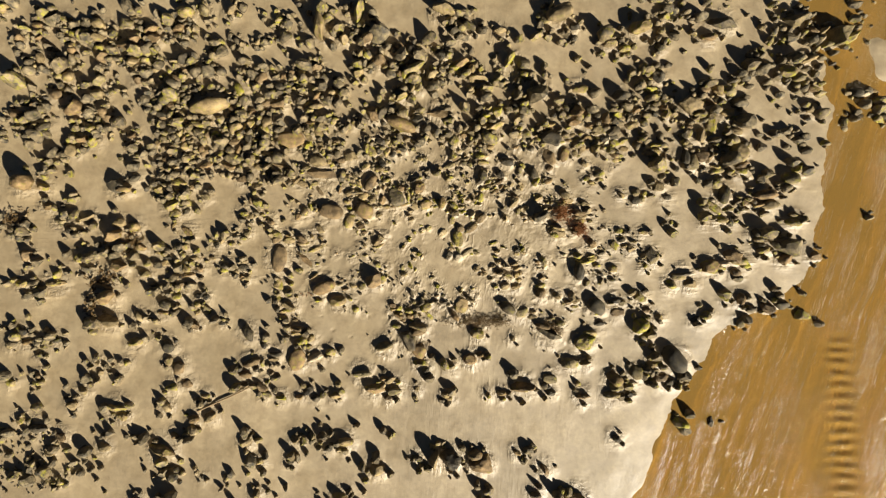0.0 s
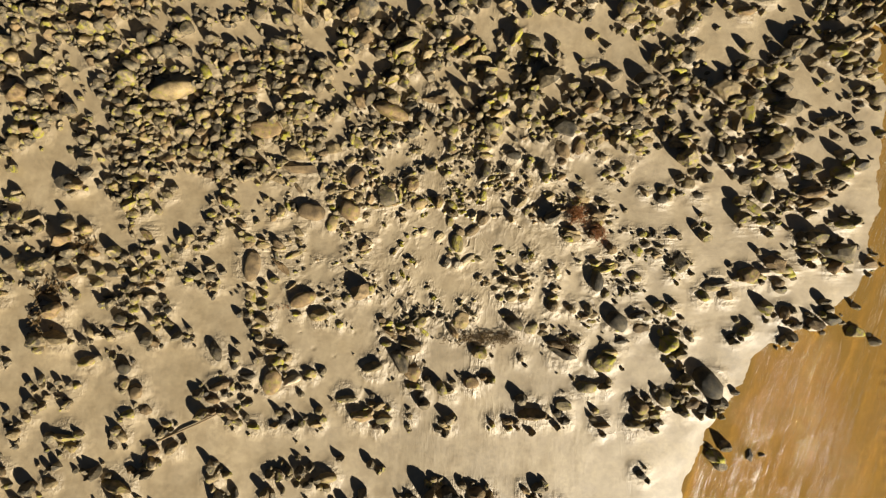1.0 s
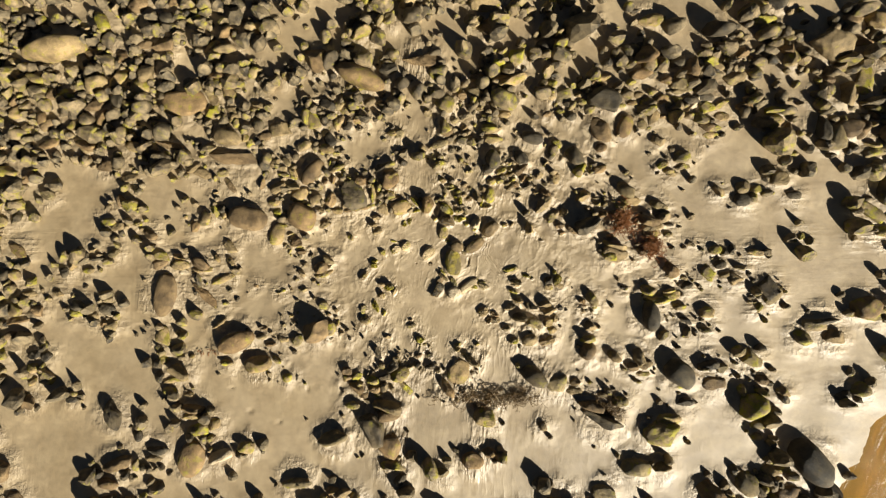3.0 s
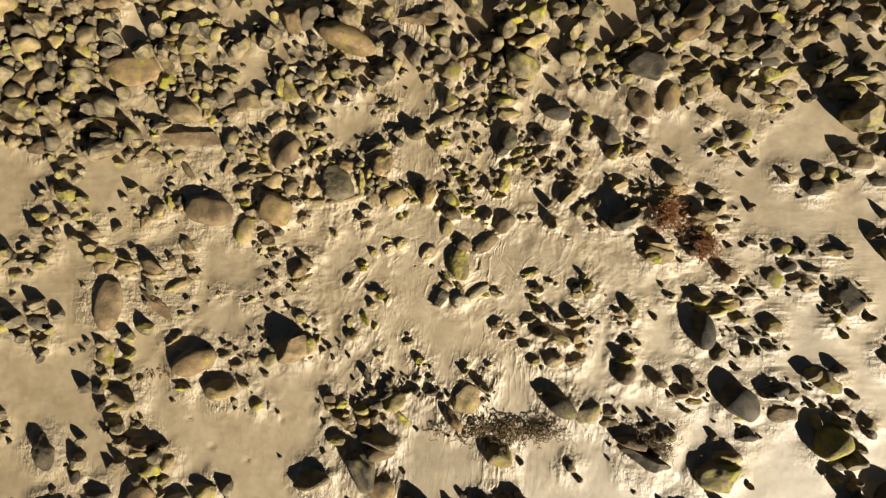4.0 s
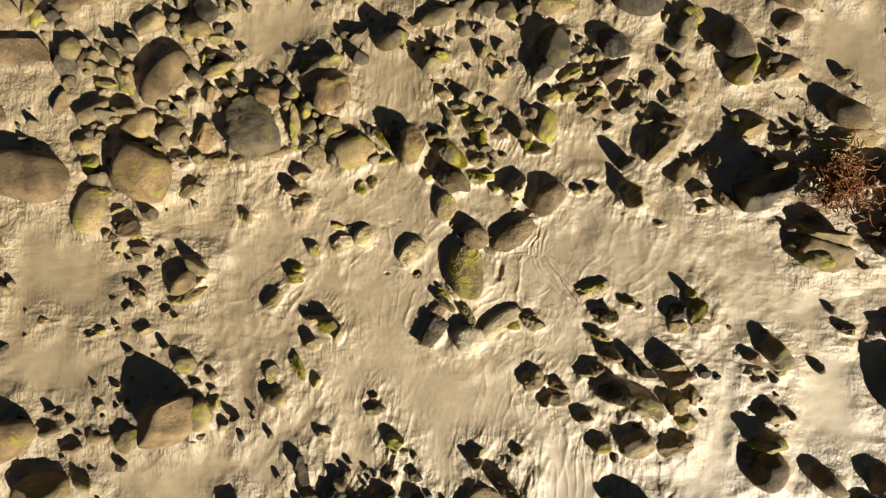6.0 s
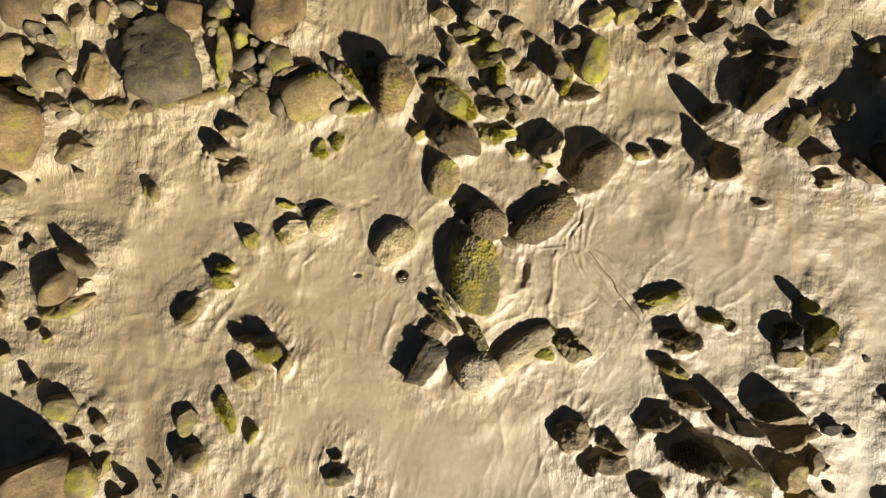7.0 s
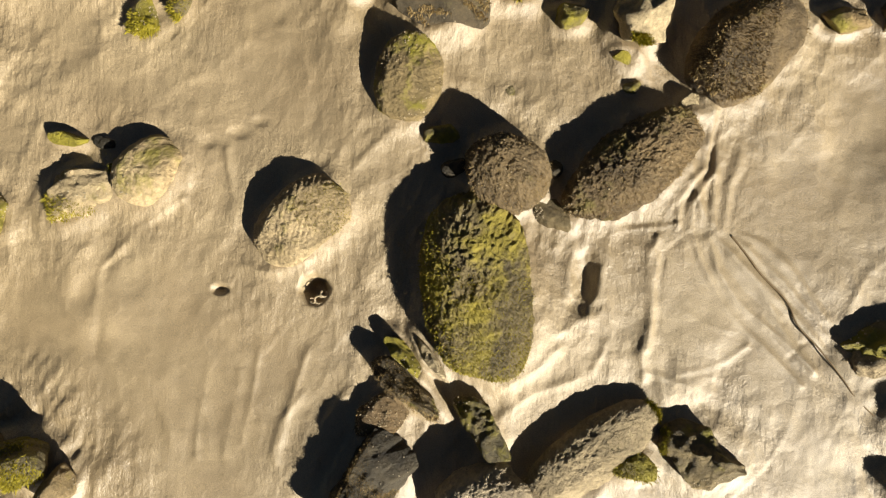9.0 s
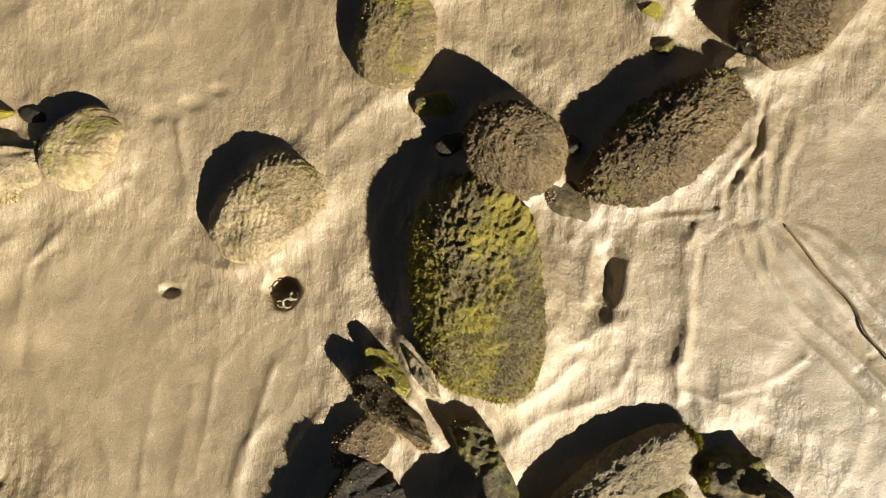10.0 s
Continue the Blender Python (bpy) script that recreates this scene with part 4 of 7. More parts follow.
rock(3.320, 1.121, 0.353, 0.163, 0, 0.079, 'p')
rock(3.123, 1.038, 0.216, 0.142, 0, 0.101, 'pk')
rock(3.026, 0.927, 0.285, 0.088, 0, 0.066, 'g')
rock(3.823, 1.047, 0.339, 0.190, -15, 0.119, 'm')
rock(3.598, 0.769, 0.472, 0.208, -15, 0.228, 'bk')
rock(3.705, 0.644, 0.406, 0.149, 10, 0.119, 'p')
rock(4.000, 0.688, 0.185, 0.085, -10, 0.086, 'dk')
rock(3.991, 0.517, 0.165, 0.123, 30, 0.074, 'pk')
rock(3.020, 0.152, 0.460, 0.325, -25, 0.145, 'p')
rock(3.006, 0.299, 0.451, 0.122, -20, 0.221, 'pk')
rock(3.492, 0.193, 0.216, 0.142, -30, 0.119, 'bk')
rock(2.944, 0.476, 0.165, 0.076, 0, 0.069, 'bk')
rock(3.603, 0.368, 0.319, 0.142, 0, 0.134, 'dk')
rock(3.682, 0.512, 0.353, 0.176, 0, 0.079, 'b')
rock(4.009, -0.136, 0.328, 0.237, -40, 0.179, 'bk')
rock(4.046, -0.246, 0.285, 0.122, 10, 0.079, 'p')
rock(4.398, 0.334, 0.155, 0.114, -30, 0.084, 'pk')
rock(4.822, 0.223, 0.226, 0.180, 0, 0.114, 'pok')
rock(5.007, 0.188, 0.164, 0.170, 0, 0.108, 'dk')
rock(4.907, -0.041, 0.216, 0.190, 0, 0.116, 'dok')
rock(4.688, -0.207, 0.353, 0.244, -60, 0.092, 'm')
rock(5.000, -0.245, 0.185, 0.142, 0, 0.089, 'pk')
rock(4.267, -0.290, 0.139, 0.095, 0, 0.066, 'pk')
rock(1.866, 3.124, 0.216, 0.171, 0, 0.099, 'pk')
rock(2.080, 3.118, 0.353, 0.244, 20, 0.089, 'g')
rock(1.790, 2.787, 0.165, 0.123, 0, 0.082, 'bk')
rock(2.235, 2.731, 0.217, 0.171, -20, 0.116, 'dok')
rock(2.419, 3.146, 0.285, 0.108, 5, 0.089, 'p')
rock(2.453, 3.009, 0.183, 0.136, 0, 0.066, 'g')
rock(2.843, 3.047, 0.640, 0.480, -30, 0.309, 'da')
rock(2.782, 2.471, 0.568, 0.365, -65, 0.145, 'b')
rock(3.238, 2.533, 0.447, 0.271, 70, 0.122, 'bo')
rock(3.125, 2.927, 0.285, 0.109, 0, 0.066, 'g')
rock(3.499, 3.130, 0.217, 0.170, 0, 0.066, 'p')
rock(3.380, 2.983, 0.217, 0.123, 0, 0.087, 'bk')
rock(3.549, 2.571, 0.217, 0.204, 0, 0.066, 'g')
rock(3.661, 2.493, 0.126, 0.095, 0, 0.046, 'mk')
rock(3.755, 2.709, 0.353, 0.231, 70, 0.055, 'p')
rock(3.936, 2.721, 0.139, 0.095, 0, 0.060, 'bk')
rock(3.885, 3.036, 0.318, 0.199, 0, 0.132, 'bk')
rock(4.040, 2.966, 0.285, 0.204, 0, 0.066, 'g')
rock(4.209, 3.046, 0.217, 0.170, 0, 0.066, 'g')
rock(4.290, 3.203, 0.420, 0.135, 10, 0.111, 'm')
rock(4.441, 3.021, 0.318, 0.199, 0, 0.132, 'dk')
rock(4.517, 2.932, 0.488, 0.081, 55, 0.076, 'wf')
rock(4.706, 3.085, 0.318, 0.199, 0, 0.132, 'dk')
rock(4.743, 2.891, 0.285, 0.271, 0, 0.100, 'g')
rock(4.980, 2.925, 0.353, 0.163, 15, 0.077, 'p')
rock(4.718, 2.533, 0.277, 0.189, -60, 0.136, 'bk')
rock(5.007, 2.706, 0.285, 0.176, 0, 0.066, 'p')
rock(4.866, 2.481, 0.285, 0.149, 0, 0.066, 'g')
rock(4.799, 2.360, 0.285, 0.136, 0, 0.055, 'p')
rock(3.835, 2.250, 0.268, 0.190, -20, 0.127, 'pk')
rock(4.249, 1.956, 0.329, 0.284, 20, 0.155, 'gok')
rock(4.388, 1.994, 0.285, 0.122, 80, 0.066, 'g')
rock(3.905, 1.804, 0.258, 0.133, 25, 0.086, 'gk')
rock(4.037, 1.683, 0.191, 0.095, 0, 0.082, 'pk')
rock(4.284, 1.772, 0.285, 0.149, 0, 0.055, 'g')
rock(4.085, 1.632, 0.231, 0.109, 0, 0.053, 'p')
rock(1.963, 2.212, 0.217, 0.190, 0, 0.092, 'm')
rock(2.301, 1.965, 0.390, 0.283, -55, 0.214, 'dk')
rock(2.789, 2.132, 0.216, 0.171, 0, 0.110, 'bok')
rock(1.846, 1.982, 0.165, 0.143, 0, 0.087, 'dk')
rock(4.910, 1.315, 0.268, 0.161, -40, 0.132, 'pk')
rock(-1.956, 3.129, 0.268, 0.152, 10, 0.099, 'mk')
rock(-1.949, 3.092, 0.217, 0.088, 0, 0.066, 'g')
rock(-1.669, 3.305, 0.761, 0.149, 5, 0.047, 'pf')
rock(-1.716, 2.741, 0.370, 0.152, -30, 0.195, 'dk')
rock(-1.733, 2.688, 0.421, 0.149, 0, 0.066, 'b')
rock(-1.455, 2.702, 0.114, 0.080, 0, 0.047, 'dk')
rock(-2.019, 2.879, 0.285, 0.170, 0, 0.055, 'p')
rock(-1.981, 2.590, 0.217, 0.190, 0, 0.116, 'dk')
rock(-1.110, 3.104, 0.206, 0.123, -20, 0.095, 'wk')
rock(-1.141, 2.441, 0.195, 0.128, 0, 0.092, 'pk')
rock(-1.024, 2.443, 0.244, 0.210, 0, 0.106, 'g')
rock(-0.910, 2.124, 0.137, 0.080, 0, 0.050, 'dk')
rock(-0.273, 3.178, 0.318, 0.218, -20, 0.150, 'dk')
rock(-0.119, 3.003, 0.418, 0.337, -40, 0.198, 'g')
rock(-0.142, 2.584, 0.369, 0.236, -75, 0.193, 'gk')
rock(-0.120, 2.451, 0.285, 0.203, 0, 0.106, 'b')
rock(0.053, 2.664, 0.183, 0.122, 0, 0.079, 'g')
rock(0.194, 3.208, 0.217, 0.149, 0, 0.066, 'g')
rock(0.449, 3.212, 0.325, 0.257, 10, 0.133, 'm')
rock(0.817, 3.282, 0.421, 0.102, 10, 0.066, 'w')
rock(0.186, 3.136, 0.216, 0.189, 0, 0.108, 'bk')
rock(0.807, 3.000, 0.288, 0.190, 60, 0.118, 'gk')
rock(0.525, 2.881, 0.165, 0.081, -30, 0.087, 'pk')
rock(0.985, 2.782, 0.285, 0.204, 0, 0.079, 'p')
rock(0.712, 2.524, 0.318, 0.218, -25, 0.169, 'gk')
rock(0.775, 2.479, 0.366, 0.122, 12, 0.106, 'p')
rock(0.788, 2.311, 0.366, 0.183, -5, 0.106, 'p')
rock(0.390, 2.269, 0.237, 0.180, 0, 0.118, 'gok')
rock(0.196, 2.294, 0.216, 0.171, 0, 0.110, 'dk')
rock(0.226, 2.521, 0.149, 0.136, 0, 0.066, 'p')
rock(-0.566, 2.146, 0.195, 0.133, -70, 0.103, 'pk')
rock(-0.224, 2.234, 0.353, 0.169, 10, 0.106, 'g')
rock(0.765, 1.917, 0.400, 0.274, -70, 0.213, 'dok')
rock(0.823, 1.972, 0.297, 0.148, 65, 0.198, 'm')
rock(1.505, 2.323, 0.431, 0.237, -20, 0.219, 'dko')
rock(1.287, 1.960, 0.318, 0.237, -35, 0.173, 'dk')
rock(-9.531, 5.339, 0.276, 0.230, 0, 0.121, 'p')
rock(-8.821, 5.045, 0.400, 0.241, -20, 0.169, 'bk')
rock(-8.565, 5.251, 0.226, 0.176, 0, 0.143, 'bk')
rock(-7.585, 5.238, 0.297, 0.145, -15, 0.118, 'pk')
rock(-8.258, 5.397, 0.345, 0.184, 20, 0.101, 'p')
rock(-9.272, 4.783, 0.390, 0.298, 0, 0.151, 'p')
rock(-9.023, 4.780, 0.252, 0.207, 0, 0.151, 'd')
rock(-7.680, 4.100, 1.272, 0.454, 12, 0.423, 'pof')
rock(-8.165, 4.640, 0.251, 0.205, 0, 0.302, 'd')
rock(-8.561, 4.481, 0.252, 0.206, 0, 0.202, 'd')
rock(-6.655, 4.308, 0.344, 0.321, 20, 0.202, 'd')
rock(-6.816, 4.667, 0.520, 0.272, -50, 0.234, 'mk')
rock(-7.112, 4.537, 0.299, 0.184, 10, 0.121, 'p')
rock(-6.973, 4.046, 0.460, 0.253, 0, 0.121, 'b')
rock(-6.388, 4.008, 0.298, 0.275, 0, 0.161, 'b')
rock(-5.948, 4.222, 0.313, 0.192, -10, 0.143, 'bk')
rock(-5.629, 4.205, 0.574, 0.344, 15, 0.161, 'b')
rock(-6.025, 3.977, 0.253, 0.161, 0, 0.101, 'g')
rock(-5.717, 4.006, 0.230, 0.184, 0, 0.121, 'g')
rock(-5.512, 4.718, 0.367, 0.298, 0, 0.202, 'd')
rock(-6.132, 5.000, 0.504, 0.344, 20, 0.181, 'b')
rock(-6.277, 5.140, 0.296, 0.192, -60, 0.143, 'dk')
rock(-6.638, 5.322, 0.344, 0.252, 70, 0.151, 'p')
rock(-5.170, 5.175, 0.275, 0.252, 0, 0.151, 'b')
rock(-4.865, 5.109, 0.390, 0.298, 60, 0.151, 'p')
rock(-5.377, 5.079, 0.262, 0.241, 0, 0.118, 'bk')
rock(-5.404, 4.395, 0.207, 0.184, 0, 0.101, 'g')
rock(-4.619, 4.146, 0.348, 0.241, 50, 0.143, 'pk')
rock(-4.997, 4.701, 0.348, 0.192, 20, 0.143, 'mk')
rock(-4.991, 4.877, 0.276, 0.161, 0, 0.101, 'm')
rock(-9.397, 4.388, 0.506, 0.184, 5, 0.101, 'p')
rock(-8.944, 4.198, 0.348, 0.273, 40, 0.143, 'bk')
rock(-8.942, 4.071, 0.391, 0.207, 30, 0.121, 'g')
rock(-9.235, 3.890, 0.435, 0.208, 0, 0.151, 'dk')
rock(-8.707, 4.375, 0.253, 0.207, -60, 0.121, 'g')
rock(-9.248, 3.808, 0.460, 0.207, 10, 0.101, 'b')
rock(-8.626, 3.883, 0.391, 0.299, 30, 0.121, 'p')
rock(-8.106, 3.563, 0.435, 0.192, -20, 0.178, 'gk')
rock(-8.066, 3.574, 0.299, 0.230, 0, 0.101, 'b')
rock(-8.480, 3.375, 0.296, 0.192, -50, 0.143, 'pk')
rock(-8.527, 3.111, 0.299, 0.207, 30, 0.141, 'b')
rock(-8.649, 3.279, 0.313, 0.208, 70, 0.178, 'gk')
rock(-6.889, 3.427, 0.478, 0.364, 10, 0.353, 'pa')
rock(-7.490, 3.260, 0.400, 0.225, -10, 0.158, 'gk')
rock(-7.757, 3.260, 0.298, 0.275, 70, 0.151, 'b')
rock(-7.430, 3.258, 0.299, 0.207, 40, 0.141, 'b')
rock(-6.933, 3.012, 0.522, 0.241, 10, 0.160, 'bk')
rock(-6.470, 3.554, 0.460, 0.299, 20, 0.121, 'p')
rock(-6.439, 3.122, 0.348, 0.240, -50, 0.178, 'dk')
rock(-6.240, 3.004, 0.344, 0.275, -30, 0.151, 'g')
rock(-5.895, 3.648, 0.412, 0.389, 40, 0.252, 'p')
rock(-6.032, 3.363, 0.459, 0.344, 0, 0.151, 'p')
rock(-9.351, 2.998, 0.262, 0.193, 0, 0.108, 'bk')
rock(-8.953, 2.862, 0.383, 0.192, 10, 0.143, 'bk')
rock(-9.057, 2.546, 0.413, 0.276, 0, 0.141, 'b')
rock(-8.454, 2.903, 0.344, 0.275, 0, 0.151, 'p')
rock(-8.268, 2.603, 0.299, 0.230, 0, 0.121, 'p')
rock(-7.967, 2.789, 0.296, 0.257, -50, 0.143, 'bk')
rock(-7.842, 2.660, 0.345, 0.207, 30, 0.121, 'b')
rock(-7.287, 2.653, 0.413, 0.253, 10, 0.141, 'p')
rock(-6.744, 2.769, 0.413, 0.276, 60, 0.141, 'b')
rock(-7.054, 2.246, 0.521, 0.208, -15, 0.204, 'bk')
rock(-7.039, 2.174, 0.460, 0.230, -10, 0.101, 'p')
rock(-7.784, 2.288, 0.489, 0.209, 15, 0.136, 'bk')
rock(-6.116, 2.221, 0.400, 0.224, -20, 0.167, 'pk')
rock(-6.082, 2.564, 0.299, 0.138, 0, 0.101, 'w')
rock(-9.140, 2.193, 0.227, 0.145, 0, 0.100, 'pk')
rock(-8.784, 2.220, 0.245, 0.113, 10, 0.086, 'pk')
rock(-8.249, 2.120, 0.276, 0.230, 80, 0.121, 'g')
rock(-9.207, 1.772, 0.383, 0.160, -10, 0.144, 'dk')
rock(-9.258, 1.523, 0.459, 0.276, -20, 0.141, 'p')
rock(-8.634, 1.749, 0.522, 0.240, -10, 0.199, 'pk')
rock(-8.172, 1.655, 0.261, 0.241, 0, 0.143, 'bk')
rock(-8.235, 1.582, 0.230, 0.184, 0, 0.101, 'b')
rock(-8.736, 1.431, 0.349, 0.177, 30, 0.108, 'pk')
rock(-7.782, 1.287, 0.313, 0.224, -30, 0.157, 'gk')
rock(-8.825, 1.036, 0.520, 0.351, 25, 0.214, 'mk')
rock(-8.745, 0.782, 0.460, 0.276, 0, 0.121, 'g')
rock(-8.644, 1.105, 0.230, 0.161, 0, 0.101, 'w')
rock(-8.383, 0.864, 0.276, 0.276, 0, 0.121, 'd')
rock(-8.775, 0.423, 0.210, 0.161, 70, 0.083, 'bk')
rock(-8.304, 0.212, 0.460, 0.207, -35, 0.101, 'b')
rock(-8.619, -0.248, 0.313, 0.272, -20, 0.178, 'dk')
rock(-8.400, -0.261, 0.276, 0.207, 0, 0.121, 'p')
rock(-9.204, -0.411, 0.262, 0.161, 0, 0.108, 'pk')
rock(-8.922, -0.602, 0.348, 0.176, -20, 0.144, 'dk')
rock(-8.933, -0.732, 0.460, 0.207, 0, 0.101, 'p')
rock(-8.347, -0.897, 0.348, 0.288, -60, 0.178, 'pk')
rock(-8.246, -1.082, 0.575, 0.184, 10, 0.121, 'b')
rock(-7.892, -0.942, 0.261, 0.241, 60, 0.143, 'bk')
rock(-8.097, -0.613, 0.391, 0.161, 10, 0.081, 'p')
rock(-7.386, -0.181, 0.261, 0.209, -40, 0.129, 'dk')
rock(-7.202, -0.025, 0.299, 0.161, 70, 0.121, 'p')
rock(-6.937, -0.171, 0.262, 0.113, 0, 0.089, 'gk')
rock(-6.855, 0.243, 0.209, 0.129, 0, 0.108, 'pk')
rock(-6.450, 0.175, 0.244, 0.209, 0, 0.108, 'gk')
rock(-6.768, 0.063, 0.297, 0.089, 0, 0.096, 'dk')
rock(-7.506, -0.589, 0.262, 0.145, -20, 0.109, 'pk')
rock(-7.102, -0.834, 0.383, 0.224, -10, 0.157, 'dk')
rock(-7.116, -0.962, 0.345, 0.184, 0, 0.101, 'g')
rock(-6.540, -0.892, 0.348, 0.224, -30, 0.157, 'dk')
rock(-6.814, -1.019, 0.253, 0.184, 0, 0.101, 'p')
rock(-6.594, -1.160, 0.192, 0.161, 0, 0.108, 'bk')
rock(-6.446, -1.192, 0.276, 0.276, 0, 0.121, 'p')
rock(-6.636, 1.843, 0.366, 0.225, 0, 0.143, 'bk')
rock(-6.191, 1.616, 0.384, 0.161, 15, 0.114, 'pk')
rock(-6.339, 1.166, 0.296, 0.208, -40, 0.143, 'bk')
rock(-6.586, 0.760, 0.349, 0.161, 0, 0.121, 'mk')
rock(-6.388, 0.683, 0.276, 0.184, 0, 0.101, 'p')
rock(-6.006, 0.715, 0.227, 0.113, 0, 0.080, 'gk')
rock(-5.741, 0.518, 0.314, 0.161, -30, 0.137, 'bk')
rock(-8.444, -1.402, 0.314, 0.161, 25, 0.100, 'bk')
rock(-8.743, -1.406, 0.209, 0.193, 0, 0.100, 'mk')
rock(-9.106, -1.462, 0.297, 0.145, 20, 0.100, 'gk')
rock(-8.940, -2.013, 0.434, 0.320, -30, 0.200, 'dk')
rock(-8.995, -2.276, 0.460, 0.150, 0, 0.081, 'b')
rock(-8.574, -1.765, 0.348, 0.241, 0, 0.143, 'gk')
rock(-7.929, -1.755, 0.296, 0.193, 0, 0.129, 'dk')
rock(-7.925, -2.011, 0.296, 0.193, 0, 0.114, 'pk')
rock(-7.934, -2.265, 0.209, 0.145, 30, 0.100, 'pk')
rock(-7.686, -1.779, 0.276, 0.230, 0, 0.101, 'd')
rock(-7.994, -2.649, 0.313, 0.240, -30, 0.157, 'bk')
rock(-7.152, -2.474, 0.227, 0.105, -15, 0.090, 'pk')
rock(-7.162, -2.586, 0.253, 0.138, 0, 0.081, 'd')
rock(-6.342, -2.863, 0.626, 0.272, -55, 0.281, 'dk')
rock(-6.229, -3.754, 0.574, 0.272, 15, 0.171, 'bk')
rock(-6.614, -3.966, 0.227, 0.177, 40, 0.129, 'dk')
rock(-6.416, -4.127, 0.436, 0.177, -10, 0.164, 'bk')
rock(-5.896, -3.767, 0.253, 0.184, 80, 0.121, 'g')
rock(-5.864, -3.232, 0.261, 0.193, -50, 0.129, 'dk')
rock(-5.493, -3.524, 0.436, 0.177, -5, 0.155, 'dk')
rock(-5.552, -3.664, 0.345, 0.161, 0, 0.101, 'p')
rock(-4.869, -2.873, 0.460, 0.161, 10, 0.101, 'p')
rock(-4.740, -3.118, 0.435, 0.241, 0, 0.158, 'mk')
rock(-4.838, -3.671, 0.688, 0.505, 75, 0.161, 'bo')
rock(-4.456, -3.017, 0.299, 0.230, 0, 0.101, 'p')
rock(-8.824, -3.292, 0.521, 0.320, -40, 0.234, 'dk')
rock(-9.126, -3.033, 0.261, 0.241, 0, 0.143, 'gk')
rock(-8.483, -3.908, 0.520, 0.399, -40, 0.234, 'bk')
rock(-8.787, -3.740, 0.298, 0.275, 0, 0.151, 'p')
rock(-8.673, -4.517, 0.434, 0.240, -5, 0.178, 'gk')
rock(-8.182, -4.422, 0.345, 0.276, 0, 0.101, 'b')
rock(-7.631, -4.785, 0.348, 0.160, -10, 0.133, 'pk')
rock(-6.423, -4.445, 0.262, 0.177, 0, 0.114, 'bk')
rock(-5.913, -4.493, 0.435, 0.208, -40, 0.195, 'bk')
rock(-5.749, -4.704, 0.348, 0.192, -30, 0.152, 'gk')
rock(-5.298, -4.811, 0.349, 0.161, -10, 0.133, 'gk')
rock(-4.776, -4.784, 0.261, 0.160, 0, 0.143, 'bk')
rock(-4.475, -4.576, 0.348, 0.321, 0, 0.157, 'dk')
rock(4.940, 4.335, 0.545, 0.363, 10, 0.423, 'd')
rock(5.623, 5.168, 0.389, 0.252, 70, 0.202, 'm')
rock(6.065, 4.921, 0.458, 0.389, -70, 0.222, 'd')
rock(5.749, 4.833, 0.391, 0.184, 0, 0.101, 'p')
rock(5.822, 4.527, 0.435, 0.208, 0, 0.151, 'gk')
rock(6.038, 4.500, 0.209, 0.129, 0, 0.100, 'dk')
rock(6.969, 3.976, 0.724, 0.543, -15, 0.524, 'pf')
rock(6.320, 3.809, 0.412, 0.275, 70, 0.202, 'm')
rock(6.235, 3.938, 0.261, 0.240, 0, 0.178, 'bk')
rock(6.297, 4.177, 0.230, 0.138, 0, 0.101, 'g')
rock(7.875, 4.468, 0.399, 0.319, -60, 0.214, 'pk')
rock(8.133, 4.439, 0.457, 0.343, -10, 0.252, 'g')
rock(8.442, 4.787, 0.230, 0.207, 0, 0.121, 'g')
rock(7.446, 4.508, 0.348, 0.241, 0, 0.143, 'bk')
rock(7.420, 4.162, 0.207, 0.138, 70, 0.101, 'm')
rock(7.642, 4.101, 0.299, 0.207, 0, 0.101, 'b')
rock(8.087, 3.778, 0.452, 0.288, -10, 0.183, 'pk')
rock(8.287, 3.624, 0.460, 0.161, 10, 0.121, 'm')
rock(8.329, 3.213, 0.348, 0.240, 0, 0.178, 'pk')
rock(8.416, 2.592, 0.656, 0.477, -60, 0.293, 'pk')
rock(7.275, 3.110, 0.520, 0.288, 80, 0.214, 'pk')
rock(7.610, 3.342, 0.575, 0.345, 80, 0.121, 'g')
rock(6.783, 3.067, 0.296, 0.241, 0, 0.143, 'dk')
rock(6.964, 3.371, 0.262, 0.161, 0, 0.108, 'bk')
rock(6.835, 2.459, 0.520, 0.256, 85, 0.214, 'dk')
rock(7.049, 2.297, 0.526, 0.343, 80, 0.222, 'm')
rock(7.316, 2.457, 0.434, 0.368, 0, 0.200, 'bk')
rock(7.469, 2.445, 0.389, 0.321, 60, 0.202, 'b')
rock(7.715, 2.140, 0.349, 0.129, -20, 0.142, 'pk')
rock(7.731, 2.017, 0.460, 0.230, 0, 0.121, 'g')
rock(7.731, 2.712, 0.314, 0.161, -45, 0.141, 'bk')
rock(8.520, 2.193, 0.435, 0.176, 15, 0.143, 'bk')
rock(8.503, 2.012, 0.414, 0.230, 0, 0.121, 'g')
rock(4.456, 3.656, 0.389, 0.344, 80, 0.202, 'b')
rock(4.211, 3.736, 0.296, 0.241, 0, 0.143, 'dk')
rock(4.228, 3.314, 0.390, 0.252, -20, 0.161, 'm')
rock(4.834, 3.728, 0.296, 0.241, 0, 0.143, 'mk')
rock(4.926, 3.666, 0.345, 0.230, 0, 0.101, 'p')
rock(5.401, 3.899, 0.261, 0.241, 0, 0.143, 'bk')
rock(5.566, 3.640, 0.140, 0.113, 0, 0.071, 'dk')
rock(5.261, 3.428, 0.460, 0.299, 0, 0.101, 'p')
rock(5.414, 2.900, 0.299, 0.184, 0, 0.121, 'b')
rock(5.942, 2.603, 0.348, 0.321, -30, 0.157, 'pk')
